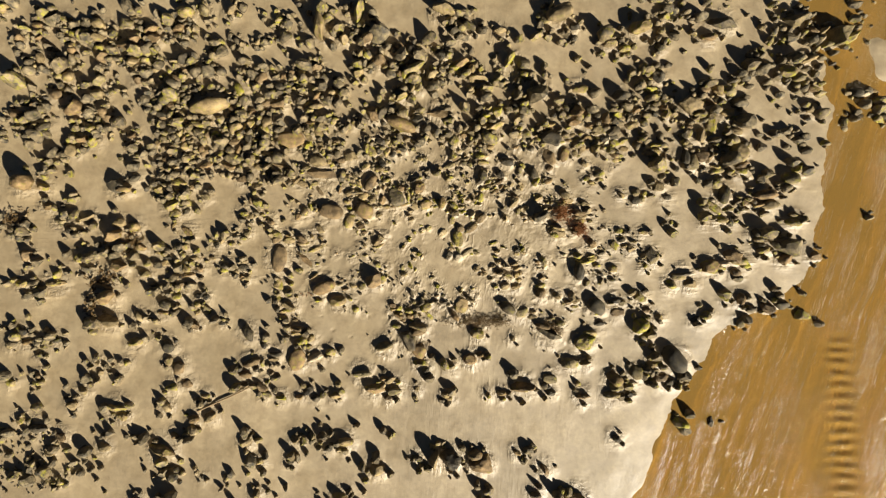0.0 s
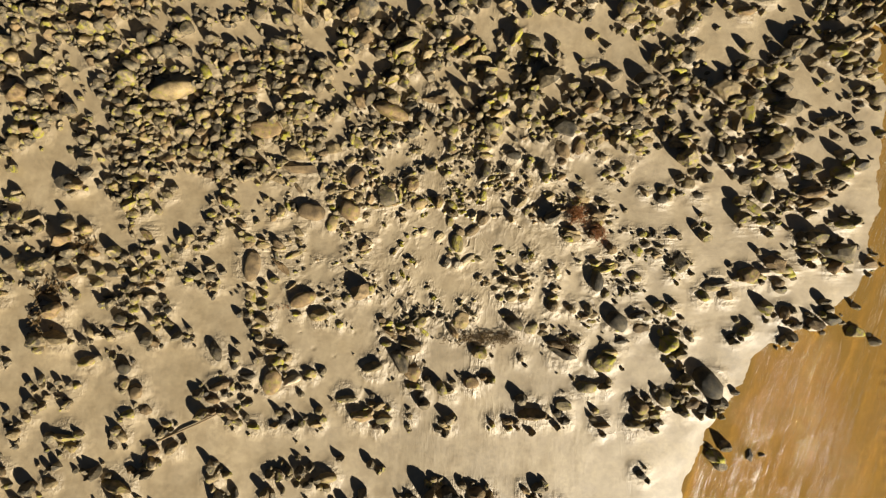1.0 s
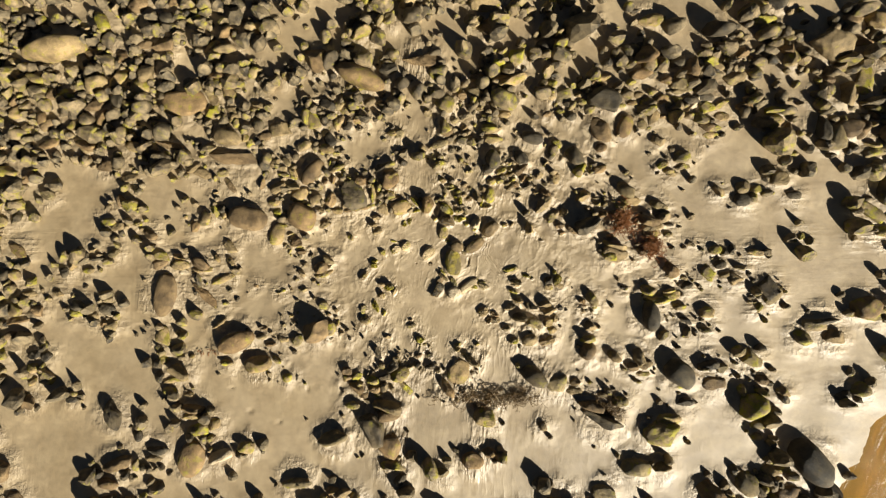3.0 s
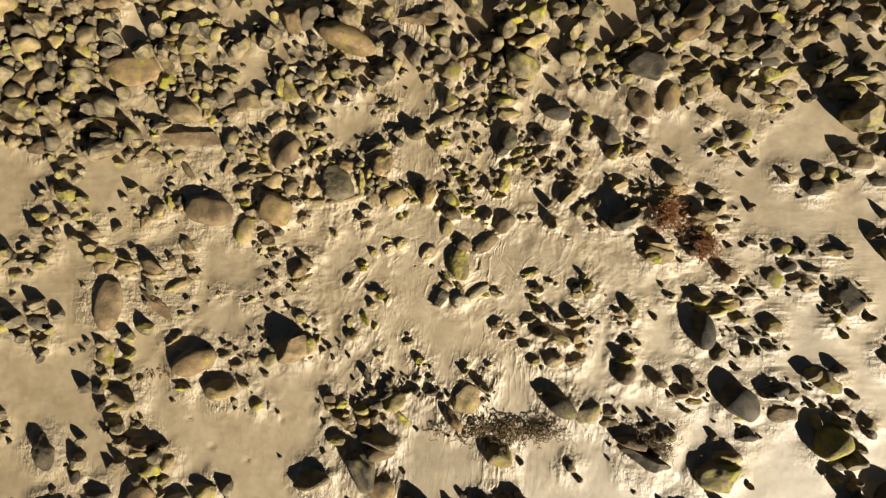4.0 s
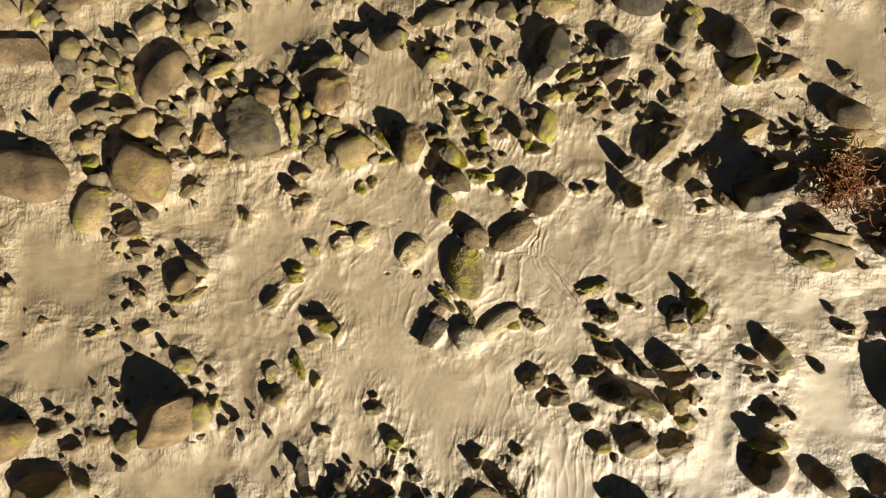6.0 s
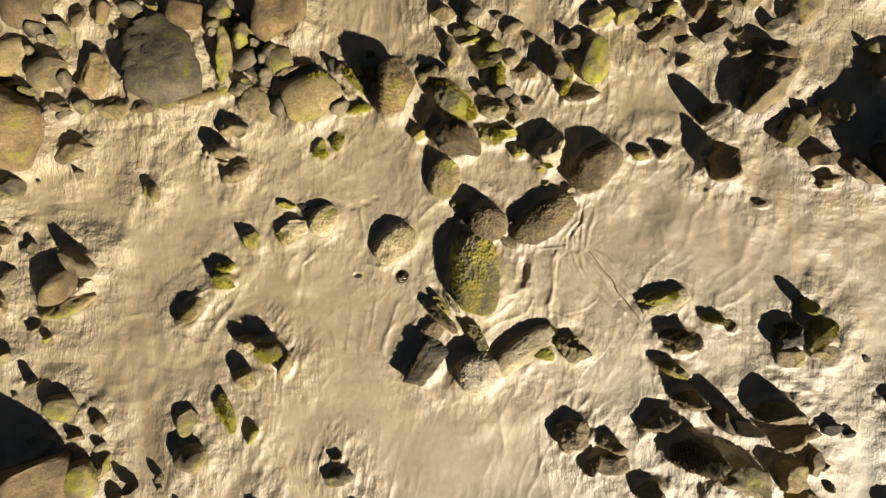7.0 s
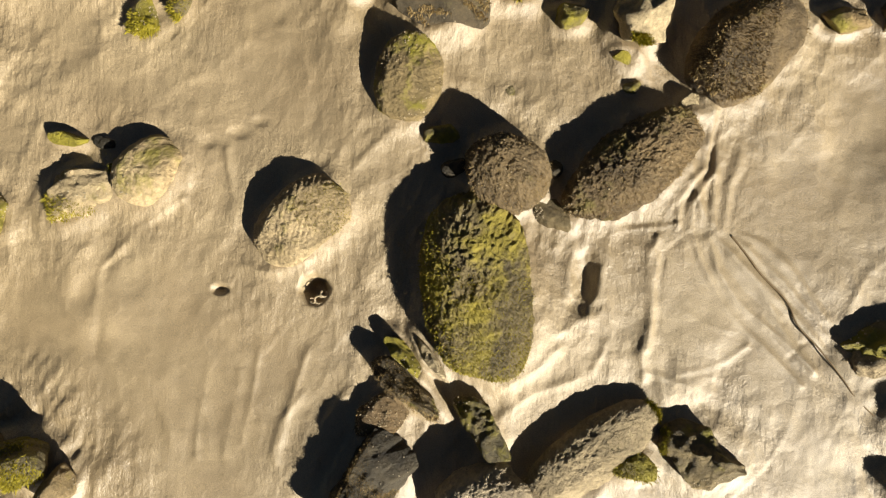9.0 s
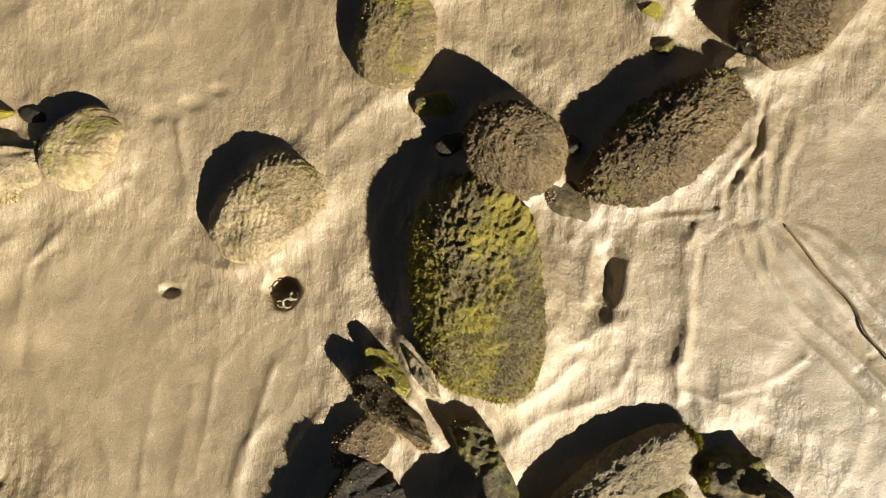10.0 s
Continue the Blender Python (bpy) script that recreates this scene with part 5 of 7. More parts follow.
rock(5.983, 2.805, 0.344, 0.160, 0, 0.181, 'm')
rock(6.211, 2.448, 0.314, 0.161, 80, 0.114, 'bk')
rock(6.134, 2.352, 0.207, 0.184, 0, 0.101, 'p')
rock(5.345, 1.157, 0.314, 0.273, 0, 0.137, 'dok')
rock(6.023, 1.537, 0.366, 0.289, 10, 0.149, 'pk')
rock(6.270, 1.226, 0.276, 0.161, 0, 0.101, 'd')
rock(5.608, 1.344, 0.230, 0.184, 0, 0.081, 'p')
rock(7.939, 1.305, 0.590, 0.335, 85, 0.218, 'dok')
rock(8.082, 0.879, 0.345, 0.161, 0, 0.101, 'm')
rock(7.519, 1.048, 0.227, 0.193, -30, 0.114, 'pk')
rock(7.664, 0.901, 0.528, 0.230, -45, 0.141, 'm')
rock(8.528, 1.064, 0.261, 0.208, 70, 0.143, 'bk')
rock(7.875, 0.550, 0.384, 0.209, 0, 0.139, 'pk')
rock(8.122, 0.484, 0.276, 0.230, 70, 0.101, 'd')
rock(6.403, 0.469, 0.140, 0.097, 80, 0.057, 'gk')
rock(7.344, 0.434, 0.122, 0.113, 0, 0.055, 'pk')
rock(5.546, 0.170, 0.262, 0.145, -10, 0.102, 'pk')
rock(5.145, -0.299, 0.348, 0.273, -20, 0.152, 'pk')
rock(5.280, -0.114, 0.230, 0.103, 0, 0.151, 'm')
rock(5.747, -0.476, 0.400, 0.320, -60, 0.179, 'dk')
rock(5.828, -0.586, 0.414, 0.299, 45, 0.121, 'g')
rock(5.589, -0.834, 0.210, 0.129, 70, 0.086, 'pk')
rock(7.480, -0.814, 0.538, 0.399, 20, 0.214, 'bk')
rock(7.620, -0.916, 0.459, 0.298, 0, 0.151, 'g')
rock(8.135, -0.547, 0.554, 0.399, -20, 0.249, 'bk')
rock(8.319, -0.691, 0.573, 0.229, -5, 0.202, 'm')
rock(7.883, -0.748, 0.252, 0.126, 0, 0.202, 'w')
rock(8.232, -1.010, 0.313, 0.240, 0, 0.157, 'bk')
rock(8.515, -0.803, 0.275, 0.230, 0, 0.151, 'm')
rock(6.332, -1.361, 0.366, 0.257, -35, 0.163, 'gk')
rock(6.871, -1.355, 0.400, 0.288, 10, 0.157, 'pk')
rock(6.583, -1.143, 0.460, 0.230, 0, 0.121, 'p')
rock(6.735, -1.075, 0.524, 0.113, 10, 0.134, 'dk')
rock(7.314, -2.280, 0.330, 0.256, 10, 0.178, 'gok')
rock(7.064, -2.389, 0.349, 0.161, 20, 0.093, 'dk')
rock(5.440, -1.757, 0.400, 0.320, -50, 0.180, 'mk')
rock(5.591, -2.125, 0.262, 0.193, 0, 0.114, 'bk')
rock(5.405, -2.596, 0.524, 0.410, 20, 0.323, 'g')
rock(5.497, -2.923, 0.253, 0.184, 0, 0.101, 'g')
rock(5.970, -2.342, 0.244, 0.193, 0, 0.108, 'pk')
rock(6.384, -3.558, 0.876, 0.538, -55, 0.393, 'dok')
rock(4.626, -4.132, 0.571, 0.335, -45, 0.257, 'bk')
rock(4.698, -4.358, 0.412, 0.320, 0, 0.222, 'g')
rock(5.284, -3.958, 0.452, 0.400, -45, 0.203, 'gk')
rock(5.190, -4.294, 0.276, 0.161, 0, 0.101, 'w')
rock(6.006, -4.117, 0.460, 0.230, 0, 0.121, 'b')
rock(6.213, -4.218, 0.298, 0.230, 0, 0.151, 'd')
rock(6.564, -4.187, 0.209, 0.161, 0, 0.108, 'pk')
rock(5.690, -3.740, 0.345, 0.253, 0, 0.121, 'p')
rock(5.909, -3.683, 0.299, 0.230, 0, 0.121, 'p')
rock(4.563, -4.616, 0.522, 0.208, 0, 0.175, 'gk')
rock(5.036, -4.589, 0.261, 0.193, 0, 0.129, 'dk')
rock(8.343, -2.493, 0.313, 0.241, 80, 0.143, 'pk')
rock(7.954, -1.824, 0.157, 0.113, 0, 0.063, 'mk')
rock(8.355, -1.779, 0.365, 0.240, 70, 0.178, 'bk')
rock(-4.149, 5.023, 0.335, 0.232, 0, 0.143, 'dk')
rock(-2.577, 3.885, 0.583, 0.460, -50, 0.263, 'bk')
rock(-2.322, 3.845, 0.440, 0.330, 70, 0.252, 'd')
rock(-1.721, 3.525, 1.009, 0.417, -25, 0.343, 'bof')
rock(-1.198, 4.681, 0.332, 0.221, 70, 0.151, 'm')
rock(-0.570, 3.841, 0.796, 0.287, -5, 0.151, 'b')
rock(-0.365, 3.987, 0.335, 0.170, 0, 0.143, 'dk')
rock(1.112, 3.376, 0.683, 0.165, 25, 0.222, 'pf')
rock(0.990, 3.445, 0.419, 0.232, 0, 0.152, 'bk')
rock(1.214, 3.879, 0.384, 0.308, 80, 0.214, 'mk')
rock(1.775, 4.106, 0.402, 0.308, 0, 0.178, 'dk')
rock(0.670, 4.478, 0.376, 0.331, 60, 0.161, 'b')
rock(2.660, 4.514, 0.386, 0.185, 80, 0.143, 'mk')
rock(3.379, 3.984, 0.352, 0.309, 0, 0.155, 'dk')
rock(3.739, 4.556, 0.575, 0.266, 0, 0.121, 'p')
rock(3.538, 3.528, 0.436, 0.232, 0, 0.156, 'bk')
rock(1.276, 4.976, 0.351, 0.308, 0, 0.178, 'mk')
rock(-2.849, -4.073, 0.604, 0.185, 10, 0.164, 'gk')
rock(-2.487, -4.510, 0.669, 0.308, 0, 0.231, 'bk')
rock(-1.434, -3.072, 0.685, 0.446, -50, 0.308, 'dk')
rock(-1.149, -2.774, 0.463, 0.287, 20, 0.240, 'b')
rock(-1.146, -3.357, 0.508, 0.442, -40, 0.181, 'b')
rock(-1.093, -3.733, 0.520, 0.201, 0, 0.173, 'gk')
rock(0.596, -2.840, 0.436, 0.324, -10, 0.203, 'gk')
rock(0.375, -3.609, 0.436, 0.309, 0, 0.173, 'bk')
rock(0.682, -3.480, 0.268, 0.201, 0, 0.129, 'bk')
rock(2.738, -2.864, 0.756, 0.247, -20, 0.307, 'dk')
rock(3.774, -3.082, 0.619, 0.462, 0, 0.251, 'gk')
rock(3.922, -2.877, 0.441, 0.287, 0, 0.202, 'p')
rock(3.329, -3.707, 0.520, 0.309, 0, 0.193, 'gk')
rock(1.948, -4.399, 0.767, 0.353, 0, 0.265, 'bk')
rock(2.742, -4.169, 0.443, 0.288, 0, 0.121, 'g')
rock(1.657, -2.994, 0.219, 0.155, -60, 0.097, 'pk')


# ---- relief of the sand ----
HASH = np.random.RandomState(5).permutation(1024)
GRAD = np.random.RandomState(6).uniform(0, 2 * math.pi, 1024)


def relief(x, y, salt=0):
    """Gradient noise, about -0.7 to 0.7."""
    xi, yi = np.floor(x).astype(np.int64), np.floor(y).astype(np.int64)
    fx, fy = x - xi, y - yi
    u, v = fx * fx * fx * (fx * (fx * 6 - 15) + 10), fy * fy * fy * (fy * (fy * 6 - 15) + 10)

    def corner(dx, dy):
        a = GRAD[HASH[(HASH[(xi + dx + salt * 17) % 1024] + yi + dy) % 1024]]
        return np.cos(a) * (fx - dx) + np.sin(a) * (fy - dy)
    top = corner(0, 0) * (1 - u) + corner(1, 0) * u
    low = corner(0, 1) * (1 - u) + corner(1, 1) * u
    return top * (1 - v) + low * v


def smooth(a, b, v):
    s = np.clip((v - a) / (b - a), 0, 1)
    return s * s * (3 - 2 * s)


SHORE_Y = (-60.0, -12.0, -7.63, -6.29, -4.64, -2.98, -2.23, -1.31, -0.3, 0.71, 2.06, 3.78, 5.16, 6.21, 7.27, 14.0, 60.0)
SHORE_X = (-24.0, 2.62, 4.82, 5.66, 6.52, 7.62, 8.7, 10.2, 10.64, 10.73, 10.84, 11.06, 11.11, 10.78, 10.23, 9.63, 12.23)
WATER_Z = -0.045


def bank(x, y):
    """Fall of the beach into the stream, and its bed."""
    d = (x - np.interp(y, SHORE_Y, SHORE_X)) * 0.8 + 0.25 * relief(x * 0.9, y * 0.9, 3) + 0.10 * relief(x * 3, y * 3, 4)
    fall = -0.10 * smooth(-0.75, 1.0, d) - 0.10 * smooth(1.2, 4.5, d) + 0.9 * smooth(14, 40, d)
    bar = 0.085 * smooth(0.9, 1.4, d) * (1 - smooth(2.6, 3.4, d)) * smooth(4.4, 4.9, y) * (1 - smooth(5.8, 6.4, y))
    return fall + bar


def axis(fine, reach, step, growth, far):
    v, s = [0.0], step
    while v[-1] < reach:
        s = step + max(0.0, v[-1] - fine) * growth
        v.append(v[-1] + s)
    while v[-1] < far:
        s *= 1.7
        v.append(v[-1] + s)
    return np.array([-a for a in v[:0:-1]] + v)


def ground_height(gx, gy, xs, ys):
    z = bank(gx, gy) + 0.022 * relief(gx * 0.5, gy * 0.5, 1) + 0.010 * relief(gx * 1.7, gy * 1.7, 2)
    rough = np.zeros_like(z)
    heap = np.zeros_like(z)
    wob = relief(gx * 4.0, gy * 4.0, 7)
    for x, y, l, w, turn, h, _ in STONES:
        r = 1.0 * max(l, w) + 0.30
        i0, i1 = np.searchsorted(ys, (y - r, y + r))
        j0, j1 = np.searchsorted(xs, (x - r, x + r))
        if i1 <= i0 or j1 <= j0:
            continue
        px, py = gx[i0:i1, j0:j1] - x, gy[i0:i1, j0:j1] - y
        c, s = math.cos(radians(turn)), math.sin(radians(turn))
        q = np.hypot((px * c + py * s) / (l / 2), (py * c - px * s) / (w / 2))
        q = q + 0.55 * wob[i0:i1, j0:j1]
        reach = np.maximum(np.hypot(px, py) - 0.45 * max(l, w), 0) / 0.17 + 0.6 * wob[i0:i1, j0:j1]
        rough[i0:i1, j0:j1] = np.maximum(rough[i0:i1, j0:j1], np.exp(-np.maximum(reach, 0) ** 2) * min(1.0, 0.5 + 3.5 * h))
        lee = 0.5 - 0.5 * (px * to_sun.x + py * to_sun.y) / (np.hypot(px, py) + 1e-6)
        rise = min(h, 0.2) * (0.15 * np.exp(-((q - 0.8) / 0.45) ** 2) * (0.4 + 1.2 * (1 - lee)) - 0.10 * np.exp(-((q - 1.35) / 0.35) ** 2) * lee)
        heap[i0:i1, j0:j1] += rise
    z += np.clip(heap, -0.035, 0.07)
    churned = np.zeros_like(z)
    for cx, cy, rx, ry in CHURNED:
        churned = np.maximum(churned, np.exp(-(np.hypot((gx - cx) / rx, (gy - cy) / ry) + 0.5 * relief(gx * 2.5, gy * 2.5, 51)) ** 4))
    rough = np.maximum(rough, 0.2 * churned)
    tx, ty = gx + 0.09 * relief(gx * 3, gy * 3, 52), gy + 0.09 * relief(gx * 3, gy * 3, 53)
    tx, ty = tx + 0.3 * ty, ty - 0.3 * tx
    one = np.clip(1 - 2.6 * np.abs(relief(tx * 6.0, ty * 3.4, 54)), 0, 1) ** 2
    z += churned * (0.004 * one + 0.026 * relief(tx * 4.2, ty * 3.6, 56) + 0.007 * relief(tx * 10, ty * 8, 58)) * (0.35 + 0.65 * smooth(-0.2, 0.3, relief(gx * 3.2, gy * 3.2, 57)))
    # runnels that the ebbing water drew, wrinkles between the stones
    a = radians(68)
    along, cross = gx * math.cos(a) + gy * math.sin(a), gy * math.cos(a) - gx * math.sin(a)
    bend = 0.35 * relief(gx * 1.1, gy * 1.1, 11)
    folds = relief(along * 1.3, (cross + bend) * 6.0, 12)
    creases = 1 - np.abs(relief(along * 2.2 + 4, (cross + bend) * 8.5, 13)) * 3.2
    soft = rough * (0.30 + 0.70 * smooth(0.9, 2.4, np.hypot(gx, gy * 1.4)))
    land = 1 - 0.7 * smooth(0.2, 1.2, gx - np.interp(gy, SHORE_Y, SHORE_X))
    patchy = 0.12 + 0.88 * smooth(-0.05, 0.35, relief(gx * 2.3 + 9, gy * 2.3, 40))
    z += land * patchy * (0.002 + 0.012 * soft) * folds
    z += land * patchy * 0.011 * np.clip(creases, 0, 1) ** 3 * (0.05 + 0.95 * soft)
    wx, wy = gx + 0.05 * relief(gx * 5, gy * 5, 26), gy + 0.05 * relief(gx * 5, gy * 5, 27)
    fold1, fold2 = relief(wx * 6.5, wy * 4.5, 14), relief(wx * 15 + 3, wy * 10, 15)
    tight = 1 - 3.0 * np.abs(relief(along * 3.5 + 0.6 * fold1, (cross + 0.5 * bend) * 13.0, 30))
    worn = 0.3 + 0.7 * smooth(1.1, 2.6, np.hypot(gx, gy * 1.4))
    z += land * rough * worn * (0.022 * fold1 - 0.016 * np.abs(fold2) + 0.006 * relief(gx * 24, gy * 24, 28) + 0.004 * relief(gx * 40, gy * 40, 19))
    z += land * (0.03 + soft) * patchy * 0.013 * np.clip(tight, 0, 1) ** 3
    z += worn * 0.0022 * relief(gx * 11, gy * 11, 16) + 0.0012 * relief(gx * 28, gy * 28, 17)
    # cloth-like creases where the sand drained
    warp = 0.22 * relief(gx * 1.6, gy * 1.6, 21), 0.22 * relief(gx * 1.6, gy * 1.6, 22)
    drape = 1 - 2.6 * np.abs(relief((gx + warp[0]) * 2.6 + 7, (gy + warp[1]) * 1.7, 23))
    pleat = 1 - 2.6 * np.abs(relief((along + warp[0]) * 2.4, (cross + warp[1]) * 7.0, 24))
    some = 0.3 * smooth(0.05, 0.35, relief(gx * 0.8 + 3, gy * 0.8, 25)) + 0.8 * soft
    z += land * some * (0.014 * np.clip(drape, 0, 1) ** 6 + 0.012 * np.clip(pleat, 0, 1) ** 6)
    # crumpled, ridged sand round the stones: warped crests in falling sizes
    ux, uy = gx + 0.10 * relief(gx * 2.7, gy * 2.7, 61) + 0.03 * relief(gx * 8, gy * 8, 62), gy + 0.10 * relief(gx * 2.7, gy * 2.7, 63) + 0.03 * relief(gx * 8, gy * 8, 64)
    ua, uc = ux * math.cos(a) + uy * math.sin(a), uy * math.cos(a) - ux * math.sin(a)
    stirred = np.clip(0.04 + 0.96 * rough * (0.15 + 0.85 * smooth(-0.10, 0.30, relief(gx * 1.9, gy * 1.9, 65))), 0, 1)
    crests = np.zeros_like(z)
    for freq, tall in ((3.2, 0.024), (6.5, 0.018), (13.0, 0.008), (24.0, 0.0025)):
        n = relief(ua * freq * 0.6, uc * freq * 1.25, int(66 + freq))
        crests += tall * np.clip(1 - 3.0 * np.abs(n), 0, 1) ** 1.6 * smooth(-0.25, 0.2, relief(gx * freq * 0.4, gy * freq * 0.4, int(80 + freq)))
    z += land * stirred * (0.22 + 0.78 * smooth(1.0, 2.4, np.hypot(gx, gy * 1.4))) * crests
    # fine ripple marks on the shallow bed
    wet = smooth(-0.1, 0.8, gx - np.interp(gy, SHORE_Y, SHORE_X)) * (1 - smooth(4, 6, gx - np.interp(gy, SHORE_Y, SHORE_X)))
    z += 0.010 * wet * np.sin(24 * (0.86 * gx - 0.5 * gy) + 5 * relief(gx * 1.4, gy * 1.4, 18))
    # single runnels and rims near the middle of the beach: rise, width, course
    i0, i1 = np.searchsorted(ys, (-1.2, 1.4))
    j0, j1 = np.searchsorted(xs, (-1.8, 2.0))
    cx, cy = gx[i0:i1, j0:j1] + 0.02 * wob[i0:i1, j0:j1], gy[i0:i1, j0:j1] + 0.02 * fold1[i0:i1, j0:j1]
    broken = smooth(-0.15, 0.45, relief(cx * 5.5, cy * 5.5, 29) + 0.25)
    for rise, width, *course in RUNNELS:
        d = np.full(cx.shape, 9.0)
        for (ax, ay), (bx, by) in zip(course, course[1:]):
            ux, uy = bx - ax, by - ay
            t = np.clip(((cx - ax) * ux + (cy - ay) * uy) / (ux * ux + uy * uy), 0, 1)
            d = np.minimum(d, np.hypot(cx - ax - t * ux, cy - ay - t * uy))
        z[i0:i1, j0:j1] += 0.72 * min(1.0, 0.012 / width) * rise * (0.35 + 0.65 * broken) * np.exp(-(d / (1.1 * width)) ** 1.4)
    # burrows, a heel-like hollow, marks of birds' feet
    for x, y, rx, ry, deep in HOLLOWS:
        q = np.hypot((gx - x) / rx, (gy - y) / ry) + 0.35 * relief(gx * 16, gy * 16, 20) + 0.15 * relief(gx * 48, gy * 48, 41)
        z += -deep * np.exp(-np.abs(q) ** 3) + 0.06 * deep * np.exp(-((q - 1.35) / 0.3) ** 2)
    return z, rough * (0.35 + 0.65 * smooth(1.0, 2.6, np.hypot(gx, gy * 1.4)))


# trodden and stirred patches: centre and half widths
CHURNED = [(-1.05, 0.62, 1.0, 0.30), (1.05, 0.30, 0.55, 0.42), (-0.95, -0.42, 0.32, 0.16), (0.15, -0.80, 0.50, 0.22), (0.65, -0.30, 0.35, 0.25),
           (-0.30, 0.28, 0.35, 0.12), (-0.98, 0.05, 0.22, 0.16), (2.2, 0.3, 0.7, 0.9), (1.5, -1.3, 0.7, 0.5), (-2.2, -0.2, 0.5, 0.9), (-1.2, 1.5, 1.5, 0.5), (0.9, 1.2, 1.0, 0.4)]

HOLLOWS = [
    (-0.408, -0.023, 0.034, 0.030, 0.075), (-0.665, -0.024, 0.020, 0.012, 0.022), (0.312, 0.015, 0.030, 0.058, 0.024), (0.305, -0.055, 0.045, 0.03, 0.012),
    (-0.62, 0.40, 0.026, 0.016, 0.005), (-0.70, 0.38, 0.030, 0.018, 0.005), (-0.56, 0.43, 0.020, 0.014, 0.005),
    (-5.92, -1.21, 0.03, 0.05, 0.03), (-5.29, -1.20, 0.04, 0.04, 0.03), (-4.13, -2.36, 0.04, 0.03, 0.03), (-3.76, -2.78, 0.06, 0.05, 0.025),
    (-3.21, -2.98, 0.05, 0.03, 0.025), (-2.68, -2.36, 0.03, 0.05, 0.025),
]


RUNNELS = []


def runnel(*rise_width_course):
    RUNNELS.append(rise_width_course)


runnel(0.010, 0.012, (0.59, 0.46), (0.58, 0.32), (0.60, 0.21), (0.67, 0.10), (0.75, -0.00), (0.81, -0.12), (0.89, -0.23))
runnel(0.014, 0.012, (0.51, 0.12), (0.48, 0.07), (0.47, -0.07), (0.45, -0.18), (0.46, -0.25))
runnel(-0.005, 0.010, (0.51, 0.07), (0.58, 0.12), (0.63, 0.13))
runnel(-0.006, 0.009, (0.75, 0.08), (0.79, -0.00), (0.85, -0.07), (0.92, -0.12))
runnel(0.012, 0.016, (-0.30, 0.31), (-0.26, 0.35), (-0.21, 0.39), (-0.15, 0.42))
runnel(-0.007, 0.016, (-0.92, 0.08), (-0.98, 0.03), (-0.97, -0.08), (-1.00, -0.20))
runnel(0.010, 0.012, (-0.59, 0.04), (-0.51, 0.03), (-0.42, 0.05))
runnel(0.010, 0.014, (-0.44, -0.49), (-0.38, -0.39), (-0.31, -0.31))
runnel(0.008, 0.012, (-0.51, -0.46), (-0.49, -0.38), (-0.43, -0.30))
runnel(0.009, 0.012, (-0.64, 0.36), (-0.62, 0.23), (-0.63, 0.17))
runnel(-0.005, 0.014, (0.56, -0.24), (0.63, -0.22), (0.74, -0.16))
runnel(0.010, 0.014, (0.23, -0.13), (0.31, -0.08), (0.35, 0.02), (0.38, 0.06))
runnel(0.009, 0.013, (0.09, -0.36), (0.17, -0.30), (0.29, -0.25))
runnel(0.016, 0.022, (1.43, 0.52), (1.42, 0.31), (1.45, 0.13))
runnel(-0.009, 0.020, (1.50, 0.52), (1.50, 0.31), (1.49, 0.10))
runnel(0.014, 0.020, (1.23, 0.15), (1.29, 0.34), (1.37, 0.44))
runnel(0.014, 0.025, (-1.24, 0.50), (-1.07, 0.58), (-0.91, 0.69))
runnel(0.012, 0.022, (-0.80, 0.52), (-0.63, 0.63), (-0.50, 0.69))
runnel(-0.006, 0.025, (-0.18, -0.80), (0.05, -0.68), (0.24, -0.64))
# narrow crests and cuts left by the draining water
runnel(0.010, 0.007, (0.505, 0.072), (0.487, -0.002), (0.474, -0.075), (0.464, -0.172))
runnel(-0.004, 0.006, (0.518, 0.060), (0.499, -0.026), (0.485, -0.123))
runnel(0.009, 0.008, (0.546, -0.243), (0.623, -0.218), (0.683, -0.188), (0.725, -0.163))
runnel(-0.004, 0.007, (0.551, -0.257), (0.629, -0.235), (0.694, -0.203))
runnel(0.010, 0.006, (0.556, 0.146), (0.555, 0.220), (0.588, 0.264), (0.625, 0.292), (0.647, 0.458))
runnel(-0.004, 0.006, (0.573, 0.140), (0.571, 0.214), (0.600, 0.255), (0.634, 0.285), (0.661, 0.458))
runnel(0.009, 0.006, (0.591, 0.140), (0.586, 0.208), (0.614, 0.245), (0.649, 0.285), (0.675, 0.458))
runnel(-0.004, 0.006, (0.620, 0.121), (0.627, 0.208), (0.642, 0.264), (0.671, 0.307))
runnel(0.011, 0.007, (0.638, 0.121), (0.656, 0.035), (0.699, -0.037), (0.779, -0.121), (0.890, -0.227))
runnel(-0.005, 0.006, (0.647, 0.140), (0.678, 0.048), (0.724, -0.019), (0.815, -0.109))
runnel(0.008, 0.006, (0.596, 0.121), (0.618, 0.048), (0.666, -0.050), (0.743, -0.145), (0.856, -0.263))
runnel(-0.004, 0.006, (0.440, 0.146), (0.500, 0.156), (0.559, 0.168))
runnel(0.008, 0.007, (0.403, 0.128), (0.476, 0.140), (0.555, 0.156))
runnel(0.008, 0.012, (0.228, -0.174), (0.173, -0.235), (0.094, -0.278))
runnel(0.007, 0.010, (0.374, -0.124), (0.352, -0.185), (0.331, -0.233))
runnel(0.006, 0.010, (-0.499, -0.475), (-0.465, -0.328), (-0.415, -0.180))
runnel(0.005, 0.009, (-0.595, -0.428), (-0.574, -0.280), (-0.557, -0.181))
